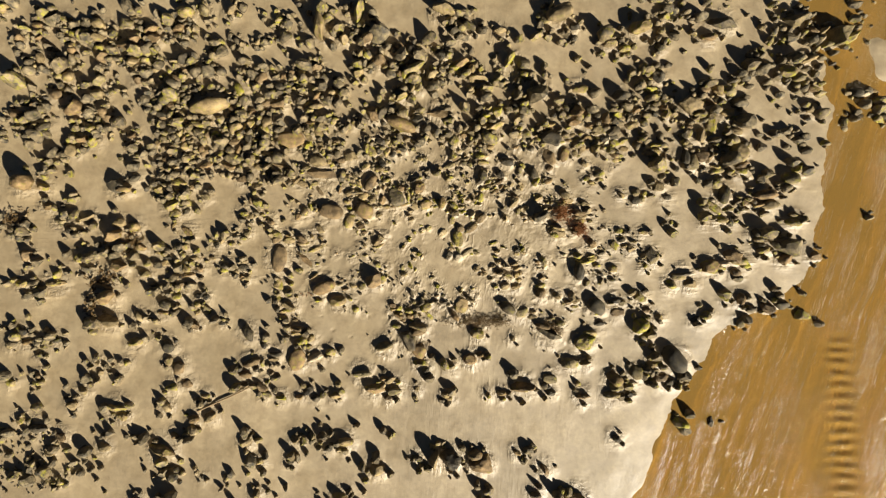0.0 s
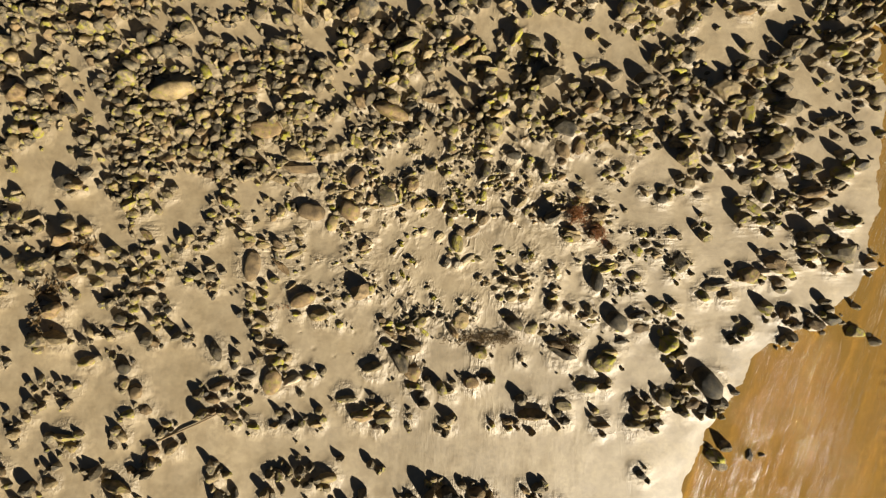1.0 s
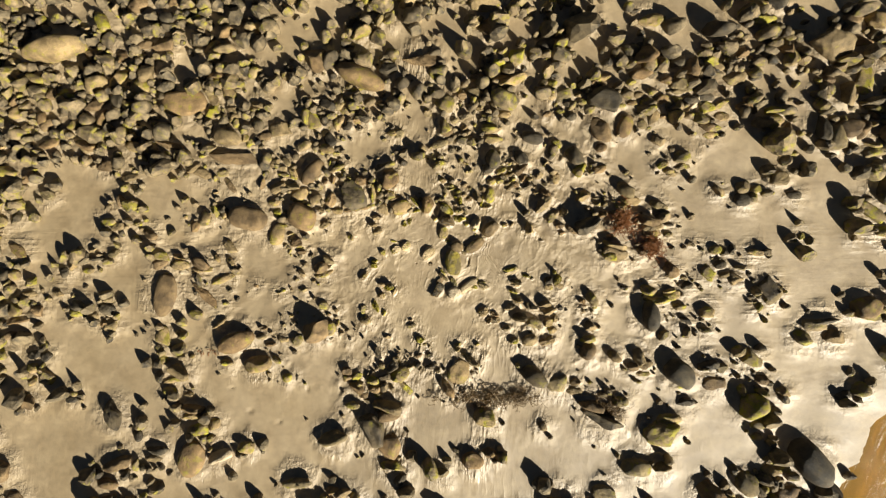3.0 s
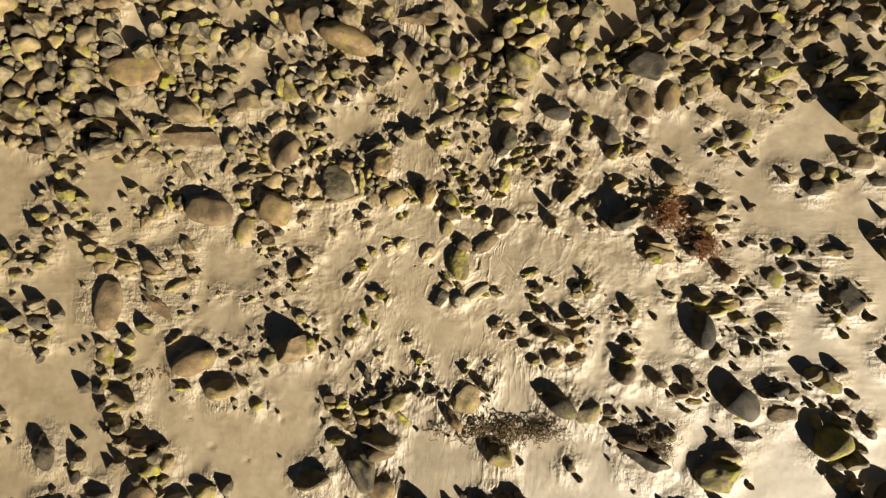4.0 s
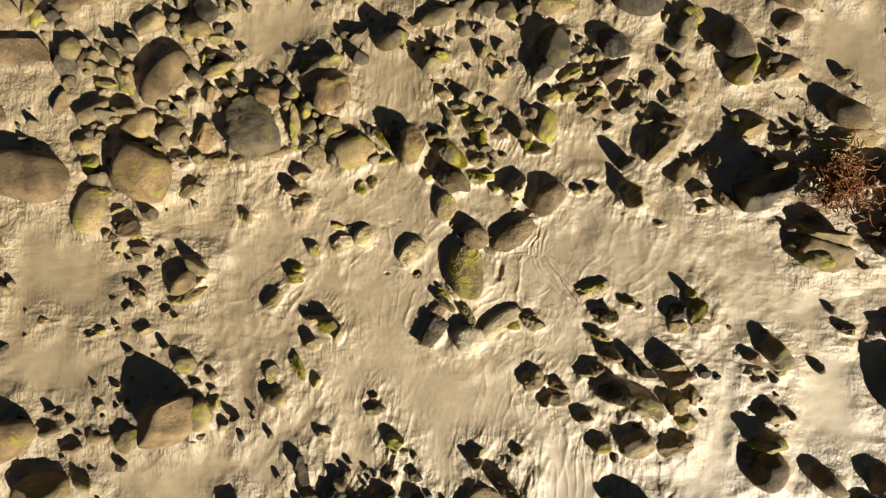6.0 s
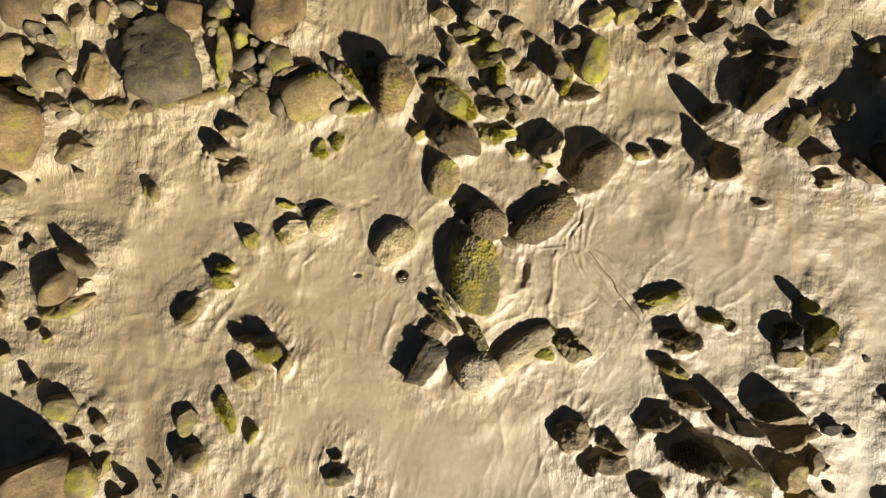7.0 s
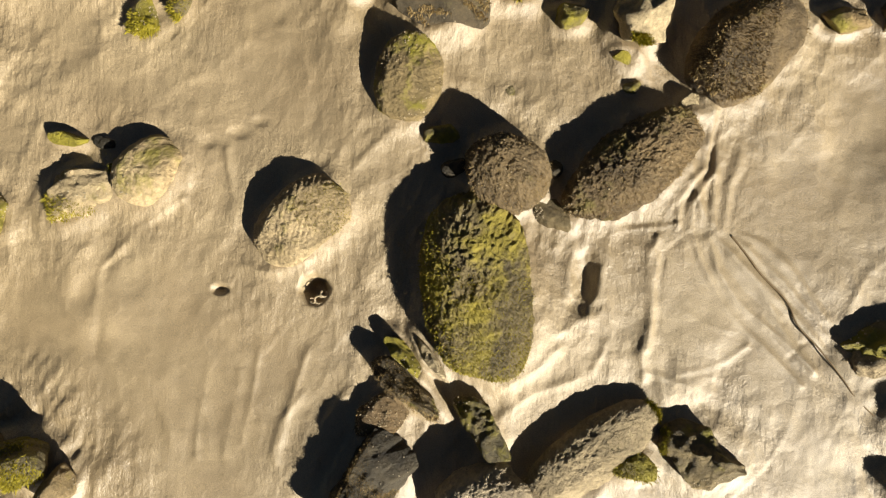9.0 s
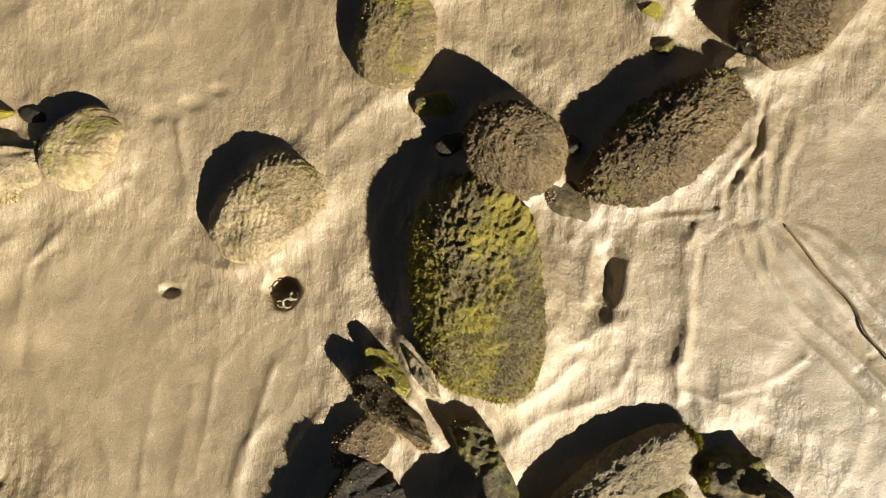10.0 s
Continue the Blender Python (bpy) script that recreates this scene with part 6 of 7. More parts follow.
runnel(0.005, 0.010, (-0.715, -0.467), (-0.704, -0.344), (-0.697, -0.244))
runnel(0.005, 0.010, (-0.639, -0.453), (-0.623, -0.330), (-0.613, -0.244))
runnel(0.008, 0.010, (-0.206, 0.401), (-0.250, 0.359), (-0.285, 0.319))
runnel(0.010, 0.014, (-0.996, -0.096), (-0.992, 0.032), (-0.916, 0.122))
runnel(0.006, 0.008, (-0.399, -0.473), (-0.363, -0.363), (-0.308, -0.289))
runnel(0.007, 0.008, (0.468, -0.232), (0.562, -0.278), (0.608, -0.349))
runnel(0.007, 0.008, (0.655, -0.360), (0.622, -0.266), (0.635, -0.230))
runnel(0.006, 0.008, (0.567, -0.074), (0.626, -0.104), (0.697, -0.122))
runnel(-0.004, 0.006, (0.835, -0.198), (0.860, -0.168), (0.893, -0.158))
runnel(0.008, 0.009, (-0.752, 0.265), (-0.741, 0.330), (-0.763, 0.383))
runnel(0.007, 0.009, (-0.907, 0.142), (-0.829, 0.180), (-0.758, 0.226))
# the bundle of drained strands that bends round the boulders
for k in range(7):
    RUNNELS.append((0.006 if k % 2 else -0.003, 0.007 + 0.002 * (k % 3), (0.625 + 0.022 * k, 0.47), (0.60 + 0.023 * k, 0.36 - 0.01 * k), (0.585 + 0.020 * k, 0.25),
                    (0.60 + 0.014 * k, 0.16 - 0.004 * k), (0.68 + 0.016 * k, 0.07 + 0.006 * k), (0.78 + 0.014 * k, -0.05 + 0.012 * k), (0.93, -0.20 + 0.020 * k)))


def build_ground():
    xs, ys = axis(0.95, 14.8, 0.0055, 0.0155, 2500.0), axis(0.55, 9.0, 0.0055, 0.0155, 2500.0)
    gx, gy = np.meshgrid(xs, ys)
    gz, rough = ground_height(gx, gy, xs, ys)
    ny, nx = gx.shape
    me = bpy.data.meshes.new("ground")
    me.vertices.add(nx * ny)
    me.vertices.foreach_set("co", np.stack((gx, gy, gz), -1).astype(np.float32).ravel())
    k = (np.arange(ny - 1)[:, None] * nx + np.arange(nx - 1)[None]).ravel()
    quads = np.stack((k, k + 1, k + nx + 1, k + nx), -1).ravel().astype(np.int32)
    me.loops.add(len(quads))
    me.loops.foreach_set("vertex_index", quads)
    me.polygons.add(len(k))
    me.polygons.foreach_set("loop_start", (np.arange(len(k)) * 4).astype(np.int32))
    me.polygons.foreach_set("use_smooth", np.ones(len(k), dtype=bool))
    me.update(calc_edges=True)
    me.attributes.new("churn", 'FLOAT', 'POINT').data.foreach_set("value", rough.astype(np.float32).ravel())
    me.materials.append(SAND)
    tagged(new("ground", me), "damp tan beach sand with runnels and wrinkles round the stones", "sand", kind="structure")


def build_water():
    ys = np.concatenate((np.arange(-55, -9, 1.5), np.arange(-9, 9, 0.05), np.arange(9, 56, 1.5)))
    run = np.concatenate((np.arange(0, 9, 0.10), np.arange(9, 19, 1.0)))
    gy, gd = np.meshgrid(ys, run, indexing="ij")
    gx = np.interp(gy, SHORE_Y, SHORE_X) - 1.2 + gd
    # a train of standing waves over a shoal, and light chop in the current
    train = np.exp(-((gx - 11.2 - 0.12 * relief(gx, gy, 42)) / 0.30) ** 2) * smooth(-2.4, -3.4, gy) * smooth(-9.0, -7.5, gy)
    gz = WATER_Z + 0.036 * train * np.sin(gy * 2 * math.pi / 0.33 + 1.5 * relief(gx * 1.5, gy * 1.5, 43) + 0.8 * gx)
    calm = smooth(1.2, 2.6, gd)
    gz += calm * (0.004 * relief((gx + gy) * 0.8, (gx - gy) * 2.6, 44) + 0.003 * smooth(-0.1, 0.4, relief(gx * 0.4, gy * 0.4, 46)) * relief((gx + gy) * 2.6, (gx - gy) * 6.0, 45))
    ny, nx = gx.shape
    me = bpy.data.meshes.new("water")
    k = (np.arange(ny - 1)[:, None] * nx + np.arange(nx - 1)[None]).ravel()
    me.from_pydata(np.stack((gx, gy, gz), -1).reshape(-1, 3).tolist(), [], np.stack((k, k + nx, k + nx + 1, k + 1), -1)[:, ::-1].tolist())
    me.polygons.foreach_set("use_smooth", np.ones(len(k), dtype=bool))
    me.materials.append(WATER)
    tagged(new("water", me), "shallow amber-brown stream water with sunlit ripples", "water", kind="structure")


build_ground()
build_water()


# ---- stones ----
def ball(level):
    bm = bmesh.new()
    bmesh.ops.create_icosphere(bm, subdivisions=level, radius=1.0)
    me = bpy.data.meshes.new("ball")
    bm.to_mesh(me)
    bm.free()
    me.polygons.foreach_set("use_smooth", np.ones(len(me.polygons), dtype=bool))
    co = np.empty(len(me.vertices) * 3, dtype=np.float32)
    me.vertices.foreach_get("co", co)
    return me, co.reshape(-1, 3).astype(np.float64)


BALLS = {n: ball(n) for n in (2, 3, 4, 5, 6, 7)}


def lumps(v, rs, freq, count):
    """Soft random undulation over the unit ball."""
    out = np.zeros(len(v))
    for _ in range(count):
        d = rs.normal(size=3)
        d *= freq * rs.uniform(0.6, 1.5) / np.linalg.norm(d)
        out += np.sin(v @ d + rs.uniform(0, 6.28))
    return out / math.sqrt(count)


def stone_points(v, rs, l, w, h, angular, sunk=0.45, layered=False, smooth_worn=False, furry=False, lean=(0.0, 0.0), peak=1.0):
    v = v.copy()
    power = rs.uniform(2.3, 3.3) if angular else rs.uniform(2.0, 2.5)
    v /= (np.abs(v) ** power).sum(1)[:, None] ** (1 / power)
    # broken faces with rounded edges
    for _ in range(11 if angular else 2 if smooth_worn else 6):
        n = rs.normal(size=3) * (1, 1, 0.8)
        n /= np.linalg.norm(n)
        d = rs.uniform(0.56, 0.86) if angular else rs.uniform(0.70, 0.94)
        over = np.maximum(v @ n - d, 0)
        v -= (over * (0.96 if angular else 0.85))[:, None] * n
    if angular:
        # some narrow to an edge or a point
        up = np.clip(v[:, 2], 0, 1)[:, None]
        v[:, :2] = v[:, :2] * (1 - peak * np.array((rs.uniform(0.0, 0.35), rs.uniform(0.1, 0.5))) * up) + peak * up * rs.uniform(-0.18, 0.18, 2)
    amp = 0.6 if angular else 1.0
    v *= (1 + amp * (0.050 * lumps(v, rs, 2.6, 5) + 0.022 * lumps(v, rs, 7, 6)))[:, None]
    v[:, :2] -= (v[:, :2].max(0) + v[:, :2].min(0)) / 2
    v[:, :2] /= np.abs(v[:, :2]).max(0)
    v[:, 2] /= max(v[:, 2].max(), 0.3)
    tilt = rs.normal(0, 0.12, 2) + lean
    v[:, 2] += v[:, 0] * tilt[0] + v[:, 1] * tilt[1]
    v[:, 2] /= v[:, 2].max()
    up = h * (1 + sunk) / 2
    v *= (l / 2, w / 2, up)
    v[:, 2] += h - up
    if len(v) > 150:
        off = rs.uniform(0, 50, 2)
        out = v / (np.linalg.norm(v, axis=1)[:, None] + 1e-9)
        a, b = v[:, 0] + 0.7 * v[:, 2] + off[0], v[:, 1] - 0.6 * v[:, 2] + off[1]
        amp = min(1.0, max(l, w) / 0.3)
        worn = 0.35 if smooth_worn else 1.0
        d = worn * (0.022 * relief(a * 9, b * 9, 31) + 0.017 * relief(a * 24, b * 24, 32) - 0.010 * np.abs(relief(a * 15, b * 15, 36)))
        if len(v) > 2000:
            d += (0.0065 if furry else 0.0032) * relief(a * 60, b * 60, 33) - 0.009 * worn * np.abs(relief(a * 38, b * 38, 34))
        if len(v) > 20000:
            d += (1.0 if furry else 0.4) * (0.0050 * relief(a * 110, b * 110, 37) + 0.0036 * relief(a * 190, b * 190, 38))
        if layered:
            band = np.exp(-((v[:, 0] * 0.588 - v[:, 1] * 0.809 - 0.01) / 0.045) ** 2)
            d += 0.0007 * band * np.tanh(2.5 * np.sin((v[:, 0] * 0.588 - v[:, 1] * 0.809) * 470 + 2.5 * relief(a * 8, b * 8, 35)))
        v += out * (d * amp)[:, None]
    return v


def describe(l, look_of):
    size = "large" if l > 0.6 else "medium" if l > 0.3 else "small"
    tone = {'p': "pale tan weathered stone with faint algae stains", 'b': "brown stone worn smooth and dusted with sand",
            'd': "dark grey-brown stone with shade in its tone", 'e': "round stone furred with short brown weed", 'm': "stone furred with yellow-green algae",
            'g': "tan stone partly stained with green algae", 'h': "boulder furred with olive-yellow algae over grey-brown stone", 'w': "whitish bare stone", 'q': "sunlit-toned pale stone trimmed with green algae"}[look_of[0]]
    return f"{size} {'angular ' if 'a' in look_of else ''}{tone}, in sand"


def blades(name, pts, normals, rs, count, size, bare, material, parent):
    """Short tufts that stand on a stone's upper side, one mesh."""
    keep = np.where((normals[:, 2] > 0.42))[0]
    field = lumps(pts * 9, rs, 1.6, 5)
    keep = keep[field[keep] > bare]
    if len(keep) < 10:
        return
    pick = rs.choice(keep, count)
    n, base = normals[pick], pts[pick] + rs.normal(0, 0.004, (count, 3)) * (1, 1, 0.3)
    side = np.cross(n, rs.normal(size=(count, 3)))
    side /= np.linalg.norm(side, axis=1)[:, None] + 1e-9
    tall = (size * rs.uniform(0.5, 1.5, count))[:, None]
    lean = n * 0.55 + rs.normal(0, 0.4, (count, 3)) + np.array((-0.1, -0.45, -0.1))
    tip = base + lean * tall
    v = np.stack((base - side * tall * 0.22 - n * 0.002, base + side * tall * 0.22 - n * 0.002, tip), 1).reshape(-1, 3)
    me = bpy.data.meshes.new(name)
    me.from_pydata(v.tolist(), [], [(3 * i, 3 * i + 1, 3 * i + 2) for i in range(count)])
    me.materials.append(material)
    ob = new(name, me)
    ob.parent = parent
    tagged(ob, "short tufted algae growth", kind="stuff")


def barnacles(pts, normals, rs, count, parent):
    """Little pale cones on a stone's flanks, one mesh."""
    pick = rs.choice(len(pts), count)
    pick = pick[(normals[pick, 2] > -0.1) & (lumps(pts[pick] * 14, rs, 1.5, 4) > 0.2)]
    v, f = [], []
    for i in pick:
        n, p, r = normals[i], pts[i], rs.uniform(0.0012, 0.0030)
        u = np.cross(n, (0.3, 0.5, 0.8))
        u /= np.linalg.norm(u) + 1e-9
        w = np.cross(n, u)
        b = len(v)
        for a in range(6):
            c, s = math.cos(a * math.pi / 3), math.sin(a * math.pi / 3)
            v.append(p + r * (c * u + s * w) - 0.001 * n)
            v.append(p + 0.45 * r * (c * u + s * w) + 0.8 * r * n)
        for a in range(6):
            q = (a + 1) % 6
            f.append((b + 2 * a, b + 2 * q, b + 2 * q + 1, b + 2 * a + 1))
        f.append([b + 2 * a + 1 for a in range(6)])
    me = bpy.data.meshes.new("barnacle_crust")
    me.from_pydata([tuple(q) for q in v], [], f)
    me.materials.append(STONE['w'])
    ob = new("barnacle_crust", me)
    ob.parent = parent
    tagged(ob, "pale barnacle crust", kind="stuff")


def build_stone(k, x, y, l, w, turn, h, look_of):
    rs = np.random.RandomState(1000 + k)
    far = math.hypot(x, y * 1.6)
    level = 7 if 'o' in look_of and far < 1.0 and l > 0.2 else 6 if far < 0.95 and l > 0.1 else 5 if far < 1.6 and l > 0.08 else 4 if far < 3.4 and l > 0.12 or l > 0.6 else 3
    base, unit = BALLS[level]
    c, s = math.cos(radians(turn)), math.sin(radians(turn))
    # the stones are shingled by the ebb: their backs slope up towards the stream
    slope = 0.52 if 'k' in look_of else 0.0 if 'o' in look_of or 'f' in look_of else 0.05 if far < 1.4 else 0.42
    lean = slope * np.array((0.7 * c - 0.7 * s, -0.7 * s - 0.7 * c))
    angular = 'a' in look_of or ('o' not in look_of and rs.rand() < 0.8)
    v = stone_points(unit, rs, l, w, h, angular, layered='s' in look_of, smooth_worn='o' in look_of, furry=look_of[0] in 'hem', lean=lean,
                     peak=0.0 if 'f' in look_of else 0.35 if far < 3.4 else 0.75)
    v[:, :2] = v[:, :2] @ np.array(((c, s), (-s, c)))
    me = base.copy()
    me.vertices.foreach_set("co", v.astype(np.float32).ravel())
    me.materials.append(STONE['g' if look_of[0] == 'm' and far > 2.1 else look_of[0]])
    me.update()
    name = ("boulder" if l > 0.55 else "slab_rock" if h < 0.3 * w else "algae_rock" if look_of[0] == 'm' else
            "rock" if l > 0.33 else "cobble" if l > 0.22 else "small_stone")
    me.name = name
    ob = new(name, me)
    ob.location = (x, y, float(bank(np.array([x]), np.array([y]))[0]) if x > 3 else 0)
    tagged(ob, describe(l, look_of), "rock", "rocks on the beach")
    if far > 2.1 or l < 0.12:
        return
    nv = np.empty(len(me.vertices) * 3, dtype=np.float32)
    me.vertices.foreach_get("normal", nv)
    barnacles(v, nv.reshape(-1, 3), rs, 500 if look_of[0] in 'pbwg' else 160, ob)
    normals = nv.reshape(-1, 3)
    amount = int(min(30000, 240000 * l * w + 300) * (1 if look_of[0] in 'mdhe' else 0.25))
    size = 0.0044 if far < 1.1 else 0.007
    if look_of[0] in 'dbhe':
        blades("weed_growth", v, normals, rs, int(amount * (0.12 if look_of[0] == 'h' else 0.5 if look_of[0] == 'e' else 1)), 0.8 * size, -1.2 if 'o' in look_of else -0.4, FUZZ_DARK, ob)
    if look_of[0] in 'mpghq':
        blades("algae", v, normals, rs, int(amount * (0.35 if look_of[0] == 'h' else 0.6 if look_of[0] == 'm' else 1)), size * (1 if look_of[0] in 'mh' else 0.75), {'m': -0.6, 'h': -0.3, 'g': 0.5, 'p': 0.8, 'q': 0.7}[look_of[0]], FUZZ, ob)


for k, spec in enumerate(STONES):
    build_stone(k, *spec)


def strew(name, level, seed, spots, material, label):
    """Stones past counting, in one mesh: x, y and size of each."""
    rs = np.random.RandomState(seed)
    base, unit = BALLS[level]
    tri = np.empty(len(base.polygons) * 3, dtype=np.int32)
    base.polygons.foreach_get("vertices", tri)
    pts, faces, n = [], [], 0
    for px, py, s in spots:
        v = stone_points(unit, rs, s * rs.uniform(0.9, 1.5), s * rs.uniform(0.9, 1.3), s * rs.uniform(0.7, 1.4), True, lean=rs.uniform(0.0, 0.65) * np.array((0.7, -0.7)))

        pz = float(bank(np.array([px]), np.array([py]))[0]) if px > 3 else 0
        pts.append(v + (px, py, pz))
        faces.append(tri + n)
        n += len(v)
    co, idx = np.concatenate(pts), np.concatenate(faces)
    me = bpy.data.meshes.new(name)
    me.vertices.add(n)
    me.vertices.foreach_set("co", co.astype(np.float32).ravel())
    me.loops.add(len(idx))
    me.loops.foreach_set("vertex_index", idx.astype(np.int32))
    me.polygons.add(len(idx) // 3)
    me.polygons.foreach_set("loop_start", (np.arange(len(idx) // 3) * 3).astype(np.int32))
    me.polygons.foreach_set("use_smooth", np.full(len(idx) // 3, name == "shingle"))
    me.update(calc_edges=True)
    me.materials.append(material)
    tagged(new(name, me), label, name, kind="stuff")


def clear_of(spots, least):
    """Drops the spots that lie inside one of the larger stones."""
    big = np.array([q[:5] for q in STONES if q[2] > least])
    c, sn = np.cos(np.radians(big[:, 4])), np.sin(np.radians(big[:, 4]))
    for px, py, size in spots:
        dx, dy = px - big[:, 0], py - big[:, 1]
        if (np.hypot((dx * c + dy * sn) / (big[:, 2] / 2 + 0.2 * size), (dy * c - dx * sn) / (big[:, 3] / 2 + 0.2 * size)) > 0.9).all():
            yield px, py, size


PATCHES = []


def patch(x, y, reach, count):
    PATCHES.append((x, y, reach, count))


# clusters of fist-sized stones on the outer beach: middle, reach, how many
patch(-13.32, -5.86, 0.82, 14)
patch(-13.64, -2.93, 0.55, 12)
patch(-12.73, -3.10, 0.41, 8)
patch(-11.18, -3.78, 0.27, 5)
patch(-10.55, -3.95, 0.27, 4)
patch(-10.50, -5.31, 0.41, 6)
patch(-9.60, -5.98, 0.68, 12)
patch(-8.21, -5.63, 0.55, 8)
patch(-11.76, -4.82, 0.34, 5)
patch(-11.33, -6.85, 0.82, 20)
patch(-12.91, -7.04, 0.82, 20)
patch(-4.22, -6.00, 0.68, 18)
patch(-0.48, -6.36, 0.68, 10)
patch(-2.01, -5.80, 0.27, 4)
patch(-5.93, -6.60, 0.16, 2)
patch(-6.29, -5.94, 0.21, 3)
patch(-2.51, -6.88, 0.55, 6)
patch(2.19, -6.32, 0.41, 8)
patch(-5.56, -7.59, 0.55, 8)
patch(-10.50, -0.30, 0.68, 22)
patch(-12.16, 0.58, 0.82, 20)
patch(-13.18, -1.01, 0.55, 8)
patch(-13.79, 0.41, 0.55, 10)
patch(-10.96, -2.40, 0.55, 10)
patch(-12.59, 2.19, 0.82, 16)
patch(-13.76, 3.64, 0.68, 14)
patch(-11.38, 3.98, 0.82, 18)
patch(-12.91, 5.45, 0.82, 16)
patch(-10.91, 5.97, 0.82, 16)
patch(-8.55, 6.49, 0.82, 14)
patch(-5.84, 6.63, 0.82, 14)
patch(-2.99, 6.76, 0.82, 16)
patch(-0.17, 6.54, 0.82, 16)
patch(3.31, 6.30, 0.82, 16)
patch(5.88, 6.44, 0.82, 14)
patch(8.89, 5.17, 0.68, 12)
patch(9.98, 2.91, 0.55, 8)
patch(8.95, 1.55, 0.55, 10)
patch(9.56, -0.14, 0.55, 8)
patch(8.69, -1.97, 0.41, 6)
patch(6.65, -5.20, 0.34, 5)
patch(-13.40, -4.15, 0.55, 8)
patch(0.69, -7.49, 0.55, 6)
patch(3.17, -7.45, 0.41, 6)
patch(-8.69, -7.15, 0.68, 8)
patch(-6.94, -7.45, 0.55, 6)
patch(-3.18, -7.72, 0.55, 8)


def pebble_spots():
    rs = np.random.RandomState(77)
    for x, y, l, w, turn, h, _ in STONES:
        far = math.hypot(x, y * 1.6)
        if far < 2.6:
            continue
        single = abs(x - 0.1) < 5.2 and -3.0 < y < 2.9
        dense = (5.0 if x > 2.5 else 8.0) if y > 2.0 else 3.0
        for _ in range(rs.poisson(2.2 if single else dense)):
            a, r = rs.uniform(0, 6.28), (0.5 + abs(rs.normal(0, 0.6 if y > 2 else 0.35))) * max(l, 0.3)
            yield x + r * math.cos(a), y + r * math.sin(a), rs.lognormal(math.log(0.055 if single else 0.075 if far < 6 else 0.14), 0.4)
    for x, y, reach, count in PATCHES:
        for _ in range(count):
            yield x + rs.normal(0, 0.55) * reach, y + rs.normal(0, 0.45) * reach, rs.lognormal(math.log(0.15), 0.4)


def gravel_spots():
    """The packed belt of stones that crosses the upper beach, densest along its middle."""
    rs = np.random.RandomState(78)
    for x, y, l, w, turn, h, _ in STONES:
        belt = y > 0.7 and (x < 0.4 or y > 2.2 or 1.4 < x < 3) and y - 0.75 > 0.10 * max(0.0, abs(x) - 2.0)
        if not belt:
            continue
        near = math.hypot(x, y * 1.6) < 4.0
        close = y < 1.7 and abs(x) < 2.6
        for _ in range(rs.poisson(1.0 if x > 1.2 and y < 4 else (5.5 if x < 0.3 else 3.4) if close else 3.1 if near else 3.0 if x < 0 else 2.2)):
            a, r = rs.uniform(0, 6.28), rs.uniform(0.45, 0.9) * max(l, 0.22)
            px, py = x + r * math.cos(a), y + r * math.sin(a)
            inner = abs(px - 0.1) < 5.2 and py < 2.9
            if py > (0.95 if x < 0.3 and close else 0.68) and (not inner or rs.rand() < 0.6):
                yield px, py, rs.lognormal(math.log(0.07 if close else 0.10 if inner else 0.13 if near else 0.18), 0.35)
    for _ in range(34):
        cx, cy = rs.uniform(5.2, 11.7), rs.uniform(2.6, 8.2)
        for _ in range(rs.randint(3, 11)):
            yield cx + rs.normal(0, 0.35), cy + rs.normal(0, 0.28), rs.lognormal(math.log(0.15), 0.4)
    for _ in range(150):
        yield rs.uniform(-14.6, -12.2), rs.uniform(-7.8, -5.9), rs.lognormal(math.log(0.065), 0.4)


strew("pebbles", 2, 79, clear_of(pebble_spots(), 0.15), PEBBLE, "mixed brown and grey pebbles strewn between the rocks")
strew("shingle", 2, 80, clear_of(gravel_spots(), 0.10), PEBBLE, "packed dark and tan broken stones between the rocks")


# ---- seaweed, root, stick ----
def strands(name, centre, size, count, thick, material, seed, label):
    rs = np.random.RandomState(seed)
    cu = bpy.data.curves.new(name, 'CURVE')
    cu.dimensions, cu.bevel_depth, cu.bevel_resolution, cu.resolution_u = '3D', thick, 1, 3
    for _ in range(count):
        sp = cu.splines.new('POLY')
        n = rs.randint(8, 16)
        sp.points.add(n - 1)
        p = np.array((rs.normal(0, size[0] * 0.28), rs.normal(0, size[1] * 0.28), rs.uniform(0.01, size[2])))
        d = rs.uniform(0, 6.28)
        for q in sp.points:
            q.co = (*p, 1)
            q.radius = rs.uniform(0.5, 1.2)
            d += rs.normal(0, 0.7)
            p = p + np.array((math.cos(d), math.sin(d), rs.normal(0, 0.25))) * min(size) * 0.11
            p[2] = min(max(p[2], 0.006), size[2])
    cu.materials.append(material)
    ob = new(name, cu)
    ob.location = (*centre, 0)
    tagged(ob, label, "seaweed", "seaweed on the rocks")


def cord(name, points, thick, material, label, category):
    cu = bpy.data.curves.new(name, 'CURVE')
    cu.dimensions, cu.bevel_depth, cu.bevel_resolution = '3D', thick, 2
    sp = cu.splines.new('NURBS')
    sp.points.add(len(points) - 1)
    for i, (q, p) in enumerate(zip(sp.points, points)):
        q.co = (*p, 1)
        q.radius = 1 - 0.5 * i / len(points)
    sp.use_endpoint_u, sp.order_u = True, 3
    cu.materials.append(material)
    tagged(new(name, cu), label, category)


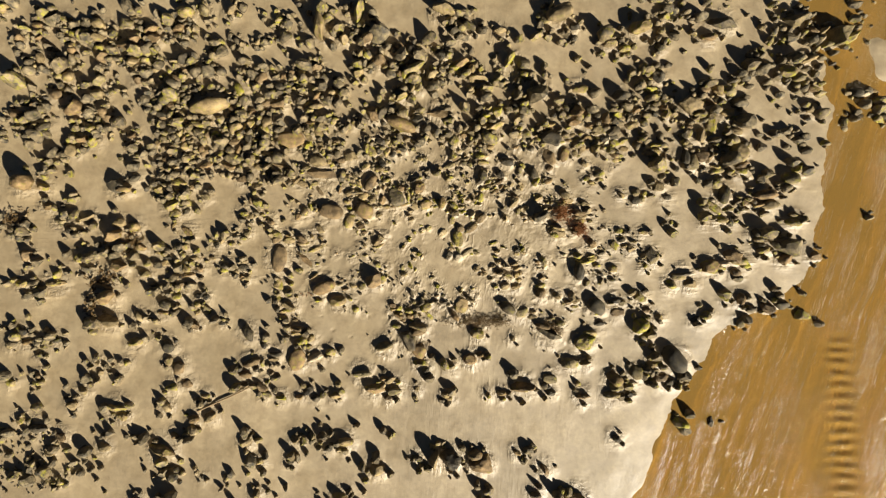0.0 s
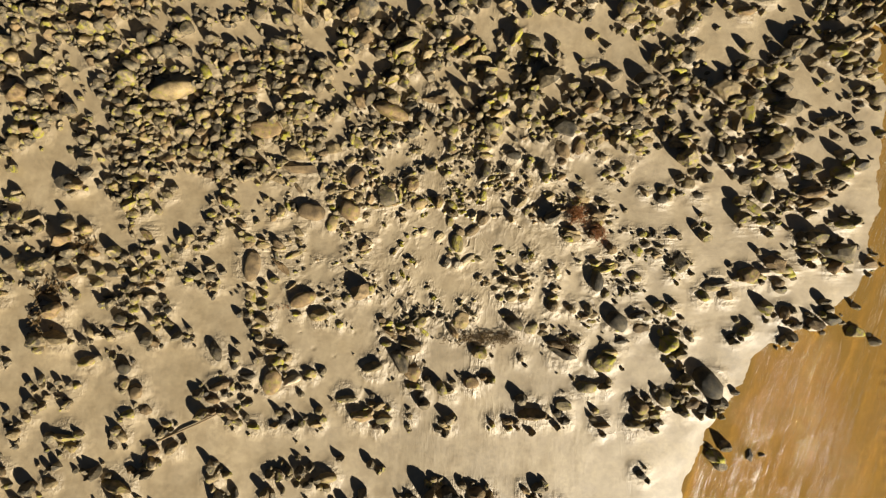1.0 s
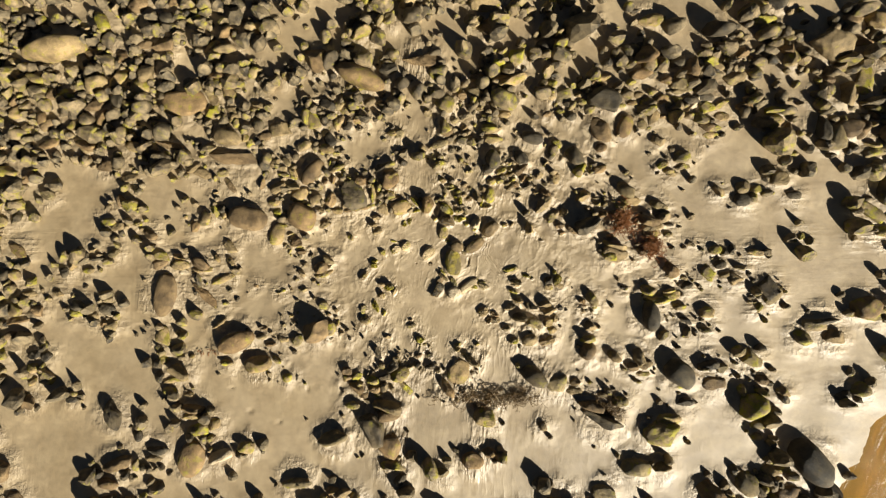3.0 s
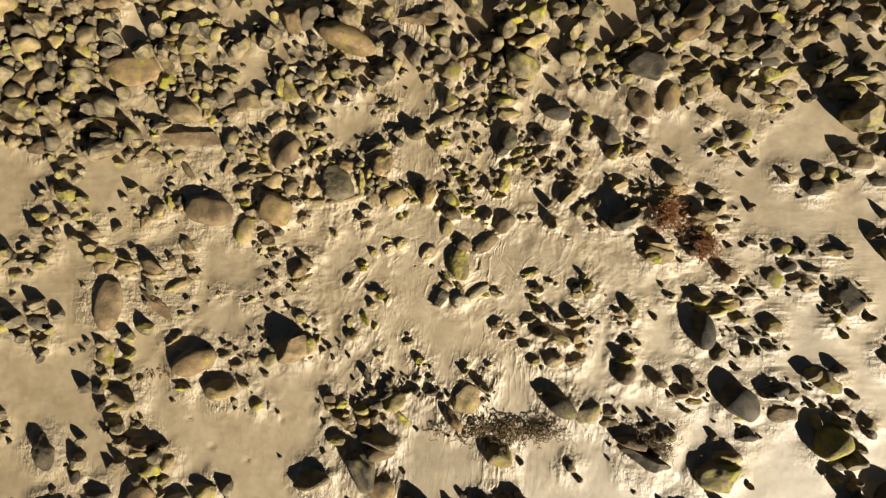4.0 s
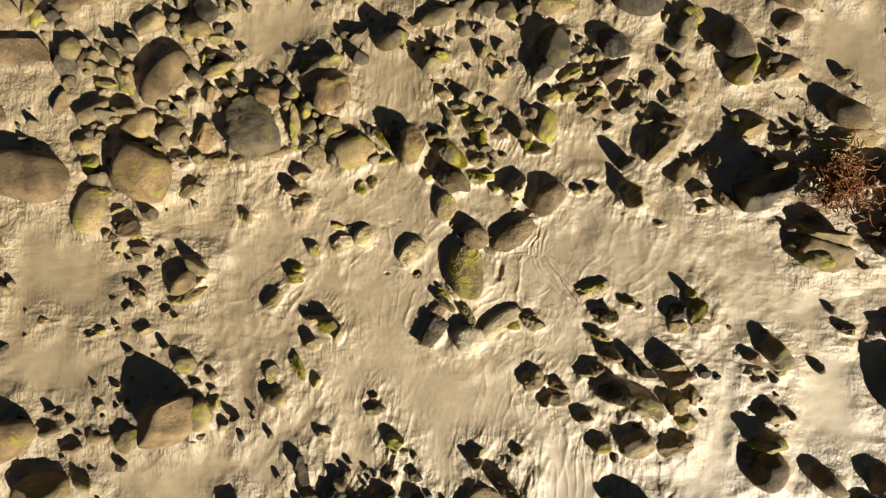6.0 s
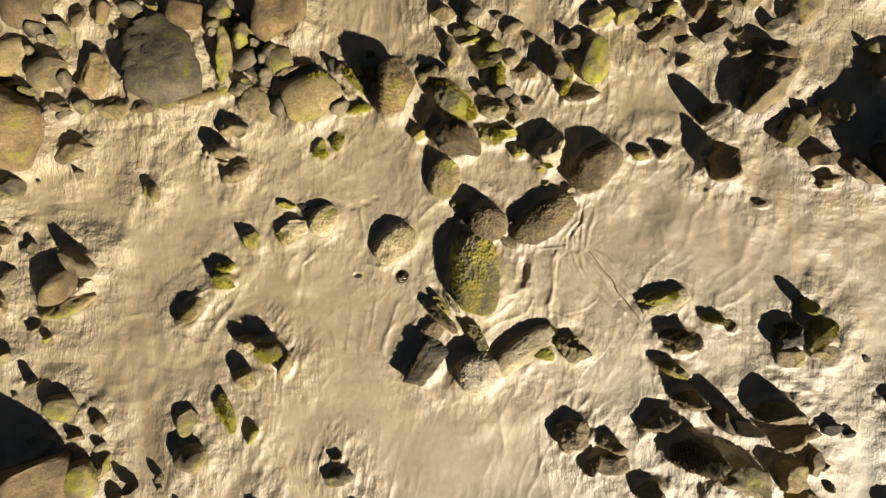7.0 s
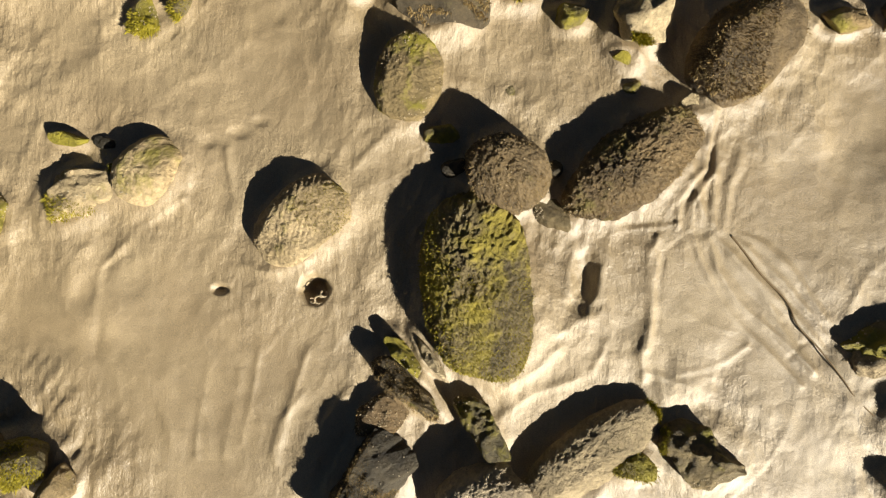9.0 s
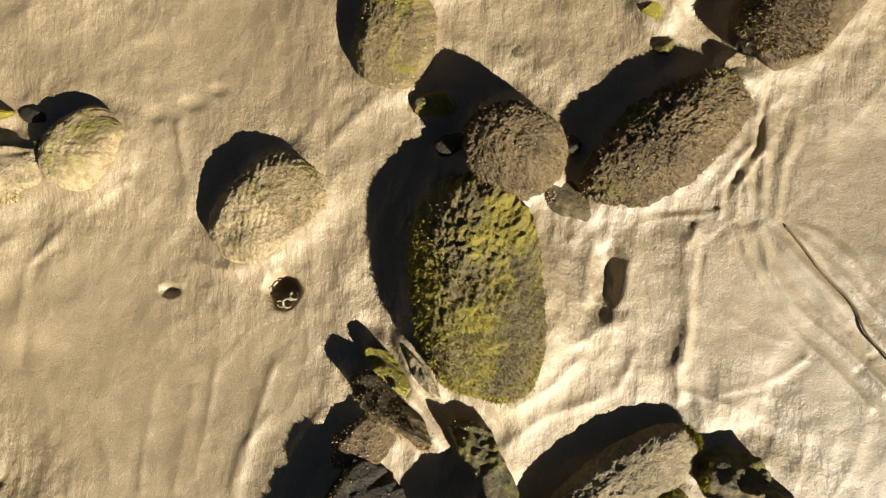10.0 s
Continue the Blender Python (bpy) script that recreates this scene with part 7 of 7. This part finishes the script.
RED = "matted red-brown seaweed caught on the stones"
DARK = "dark brown seaweed draped over the stones"
strands("seaweed", (3.17, 0.75), (0.26, 0.32, 0.20), 170, 0.0055, KELP, 1, RED)
strands("seaweed", (3.68, 0.26), (0.28, 0.22, 0.17), 190, 0.0055, KELP, 2, RED)
strands("seaweed", (1.26, -2.47), (0.46, 0.30, 0.14), 130, 0.004, KELP_DARK, 3, DARK)
strands("seaweed", (2.84, -2.70), (0.60, 0.30, 0.14), 170, 0.0045, KELP_DARK, 4, DARK)
strands("seaweed", (0.61, -2.50), (1.30, 0.34, 0.12), 240, 0.0055, KELP_DARK, 11, DARK)
strands("seaweed", (-9.97, -0.13), (0.60, 0.45, 0.18), 40, 0.014, KELP_DARK, 5, DARK)
strands("seaweed", (-13.9, 0.62), (0.80, 0.40, 0.18), 36, 0.014, KELP_DARK, 6, DARK)
strands("seaweed", (-11.24, -2.14), (0.40, 1.30, 0.16), 60, 0.014, KELP_DARK, 7, DARK)
strands("seaweed", (-10.92, -1.27), (0.90, 0.40, 0.16), 40, 0.014, KELP_DARK, 8, DARK)
strands("seaweed", (-4.58, -1.68), (0.45, 0.16, 0.06), 14, 0.006, KELP, 9, RED)
cord("root", [(0.69, 0.12, 0.004), (0.735, 0.06, 0.008), (0.76, 0.02, 0.005), (0.83, -0.05, 0.008), (0.845, -0.11, 0.006), (0.90, -0.165, 0.009), (0.965, -0.255, 0.008), (0.99, -0.30, 0.006), (1.06, -0.36, 0.002)],
     0.0032, WOOD, "thin wet root lying across the sand", "root")
cord("stick", [(-7.87, -5.25, 0.01), (-7.27, -4.97, 0.05), (-6.58, -4.68, 0.05), (-6.06, -4.39, 0.02)], 0.03, WOOD,
     "long bent driftwood stick half sunk in sand", "stick")


# ---- a broken shell at the burrow ----
def shell_ring(x, y, radius, tilt, turn):
    bm = bmesh.new()
    n, m = 14, 6
    rings = []
    for i in range(n):
        a = i * 5.4 / n
        thick = radius * (0.28 - 0.10 * i / n)
        c = Vector((math.cos(a) * radius, math.sin(a) * radius, 0.12 * radius * a))
        out = Vector((math.cos(a), math.sin(a), 0))
        rings.append([bm.verts.new(c + out * thick * math.cos(b * 2 * math.pi / m) + Vector((0, 0, thick * 1.3 * math.sin(b * 2 * math.pi / m)))) for b in range(m)])
    for p, q in zip(rings, rings[1:]):
        for b in range(m):
            bm.faces.new((p[b], q[b], q[(b + 1) % m], p[(b + 1) % m]))
    bm.faces.new(rings[0][::-1])
    bm.faces.new(rings[-1])
    bmesh.ops.recalc_face_normals(bm, faces=bm.faces)
    me = bpy.data.meshes.new("shell_fragment")
    bm.to_mesh(me)
    bm.free()
    me.materials.append(STONE['w'])
    ob = new("shell_fragment", me)
    ob.matrix_world = pose(x, y, -0.004, tilt, 10, turn)
    tagged(ob, "broken pale sea snail shell at a burrow", "shell", "shell pieces at the burrow")


shell_ring(-0.397, -0.050, 0.010, 20, 30)
shell_ring(-0.412, -0.052, 0.008, -15, 200)
shell_ring(-0.383, -0.036, 0.009, 40, 120)
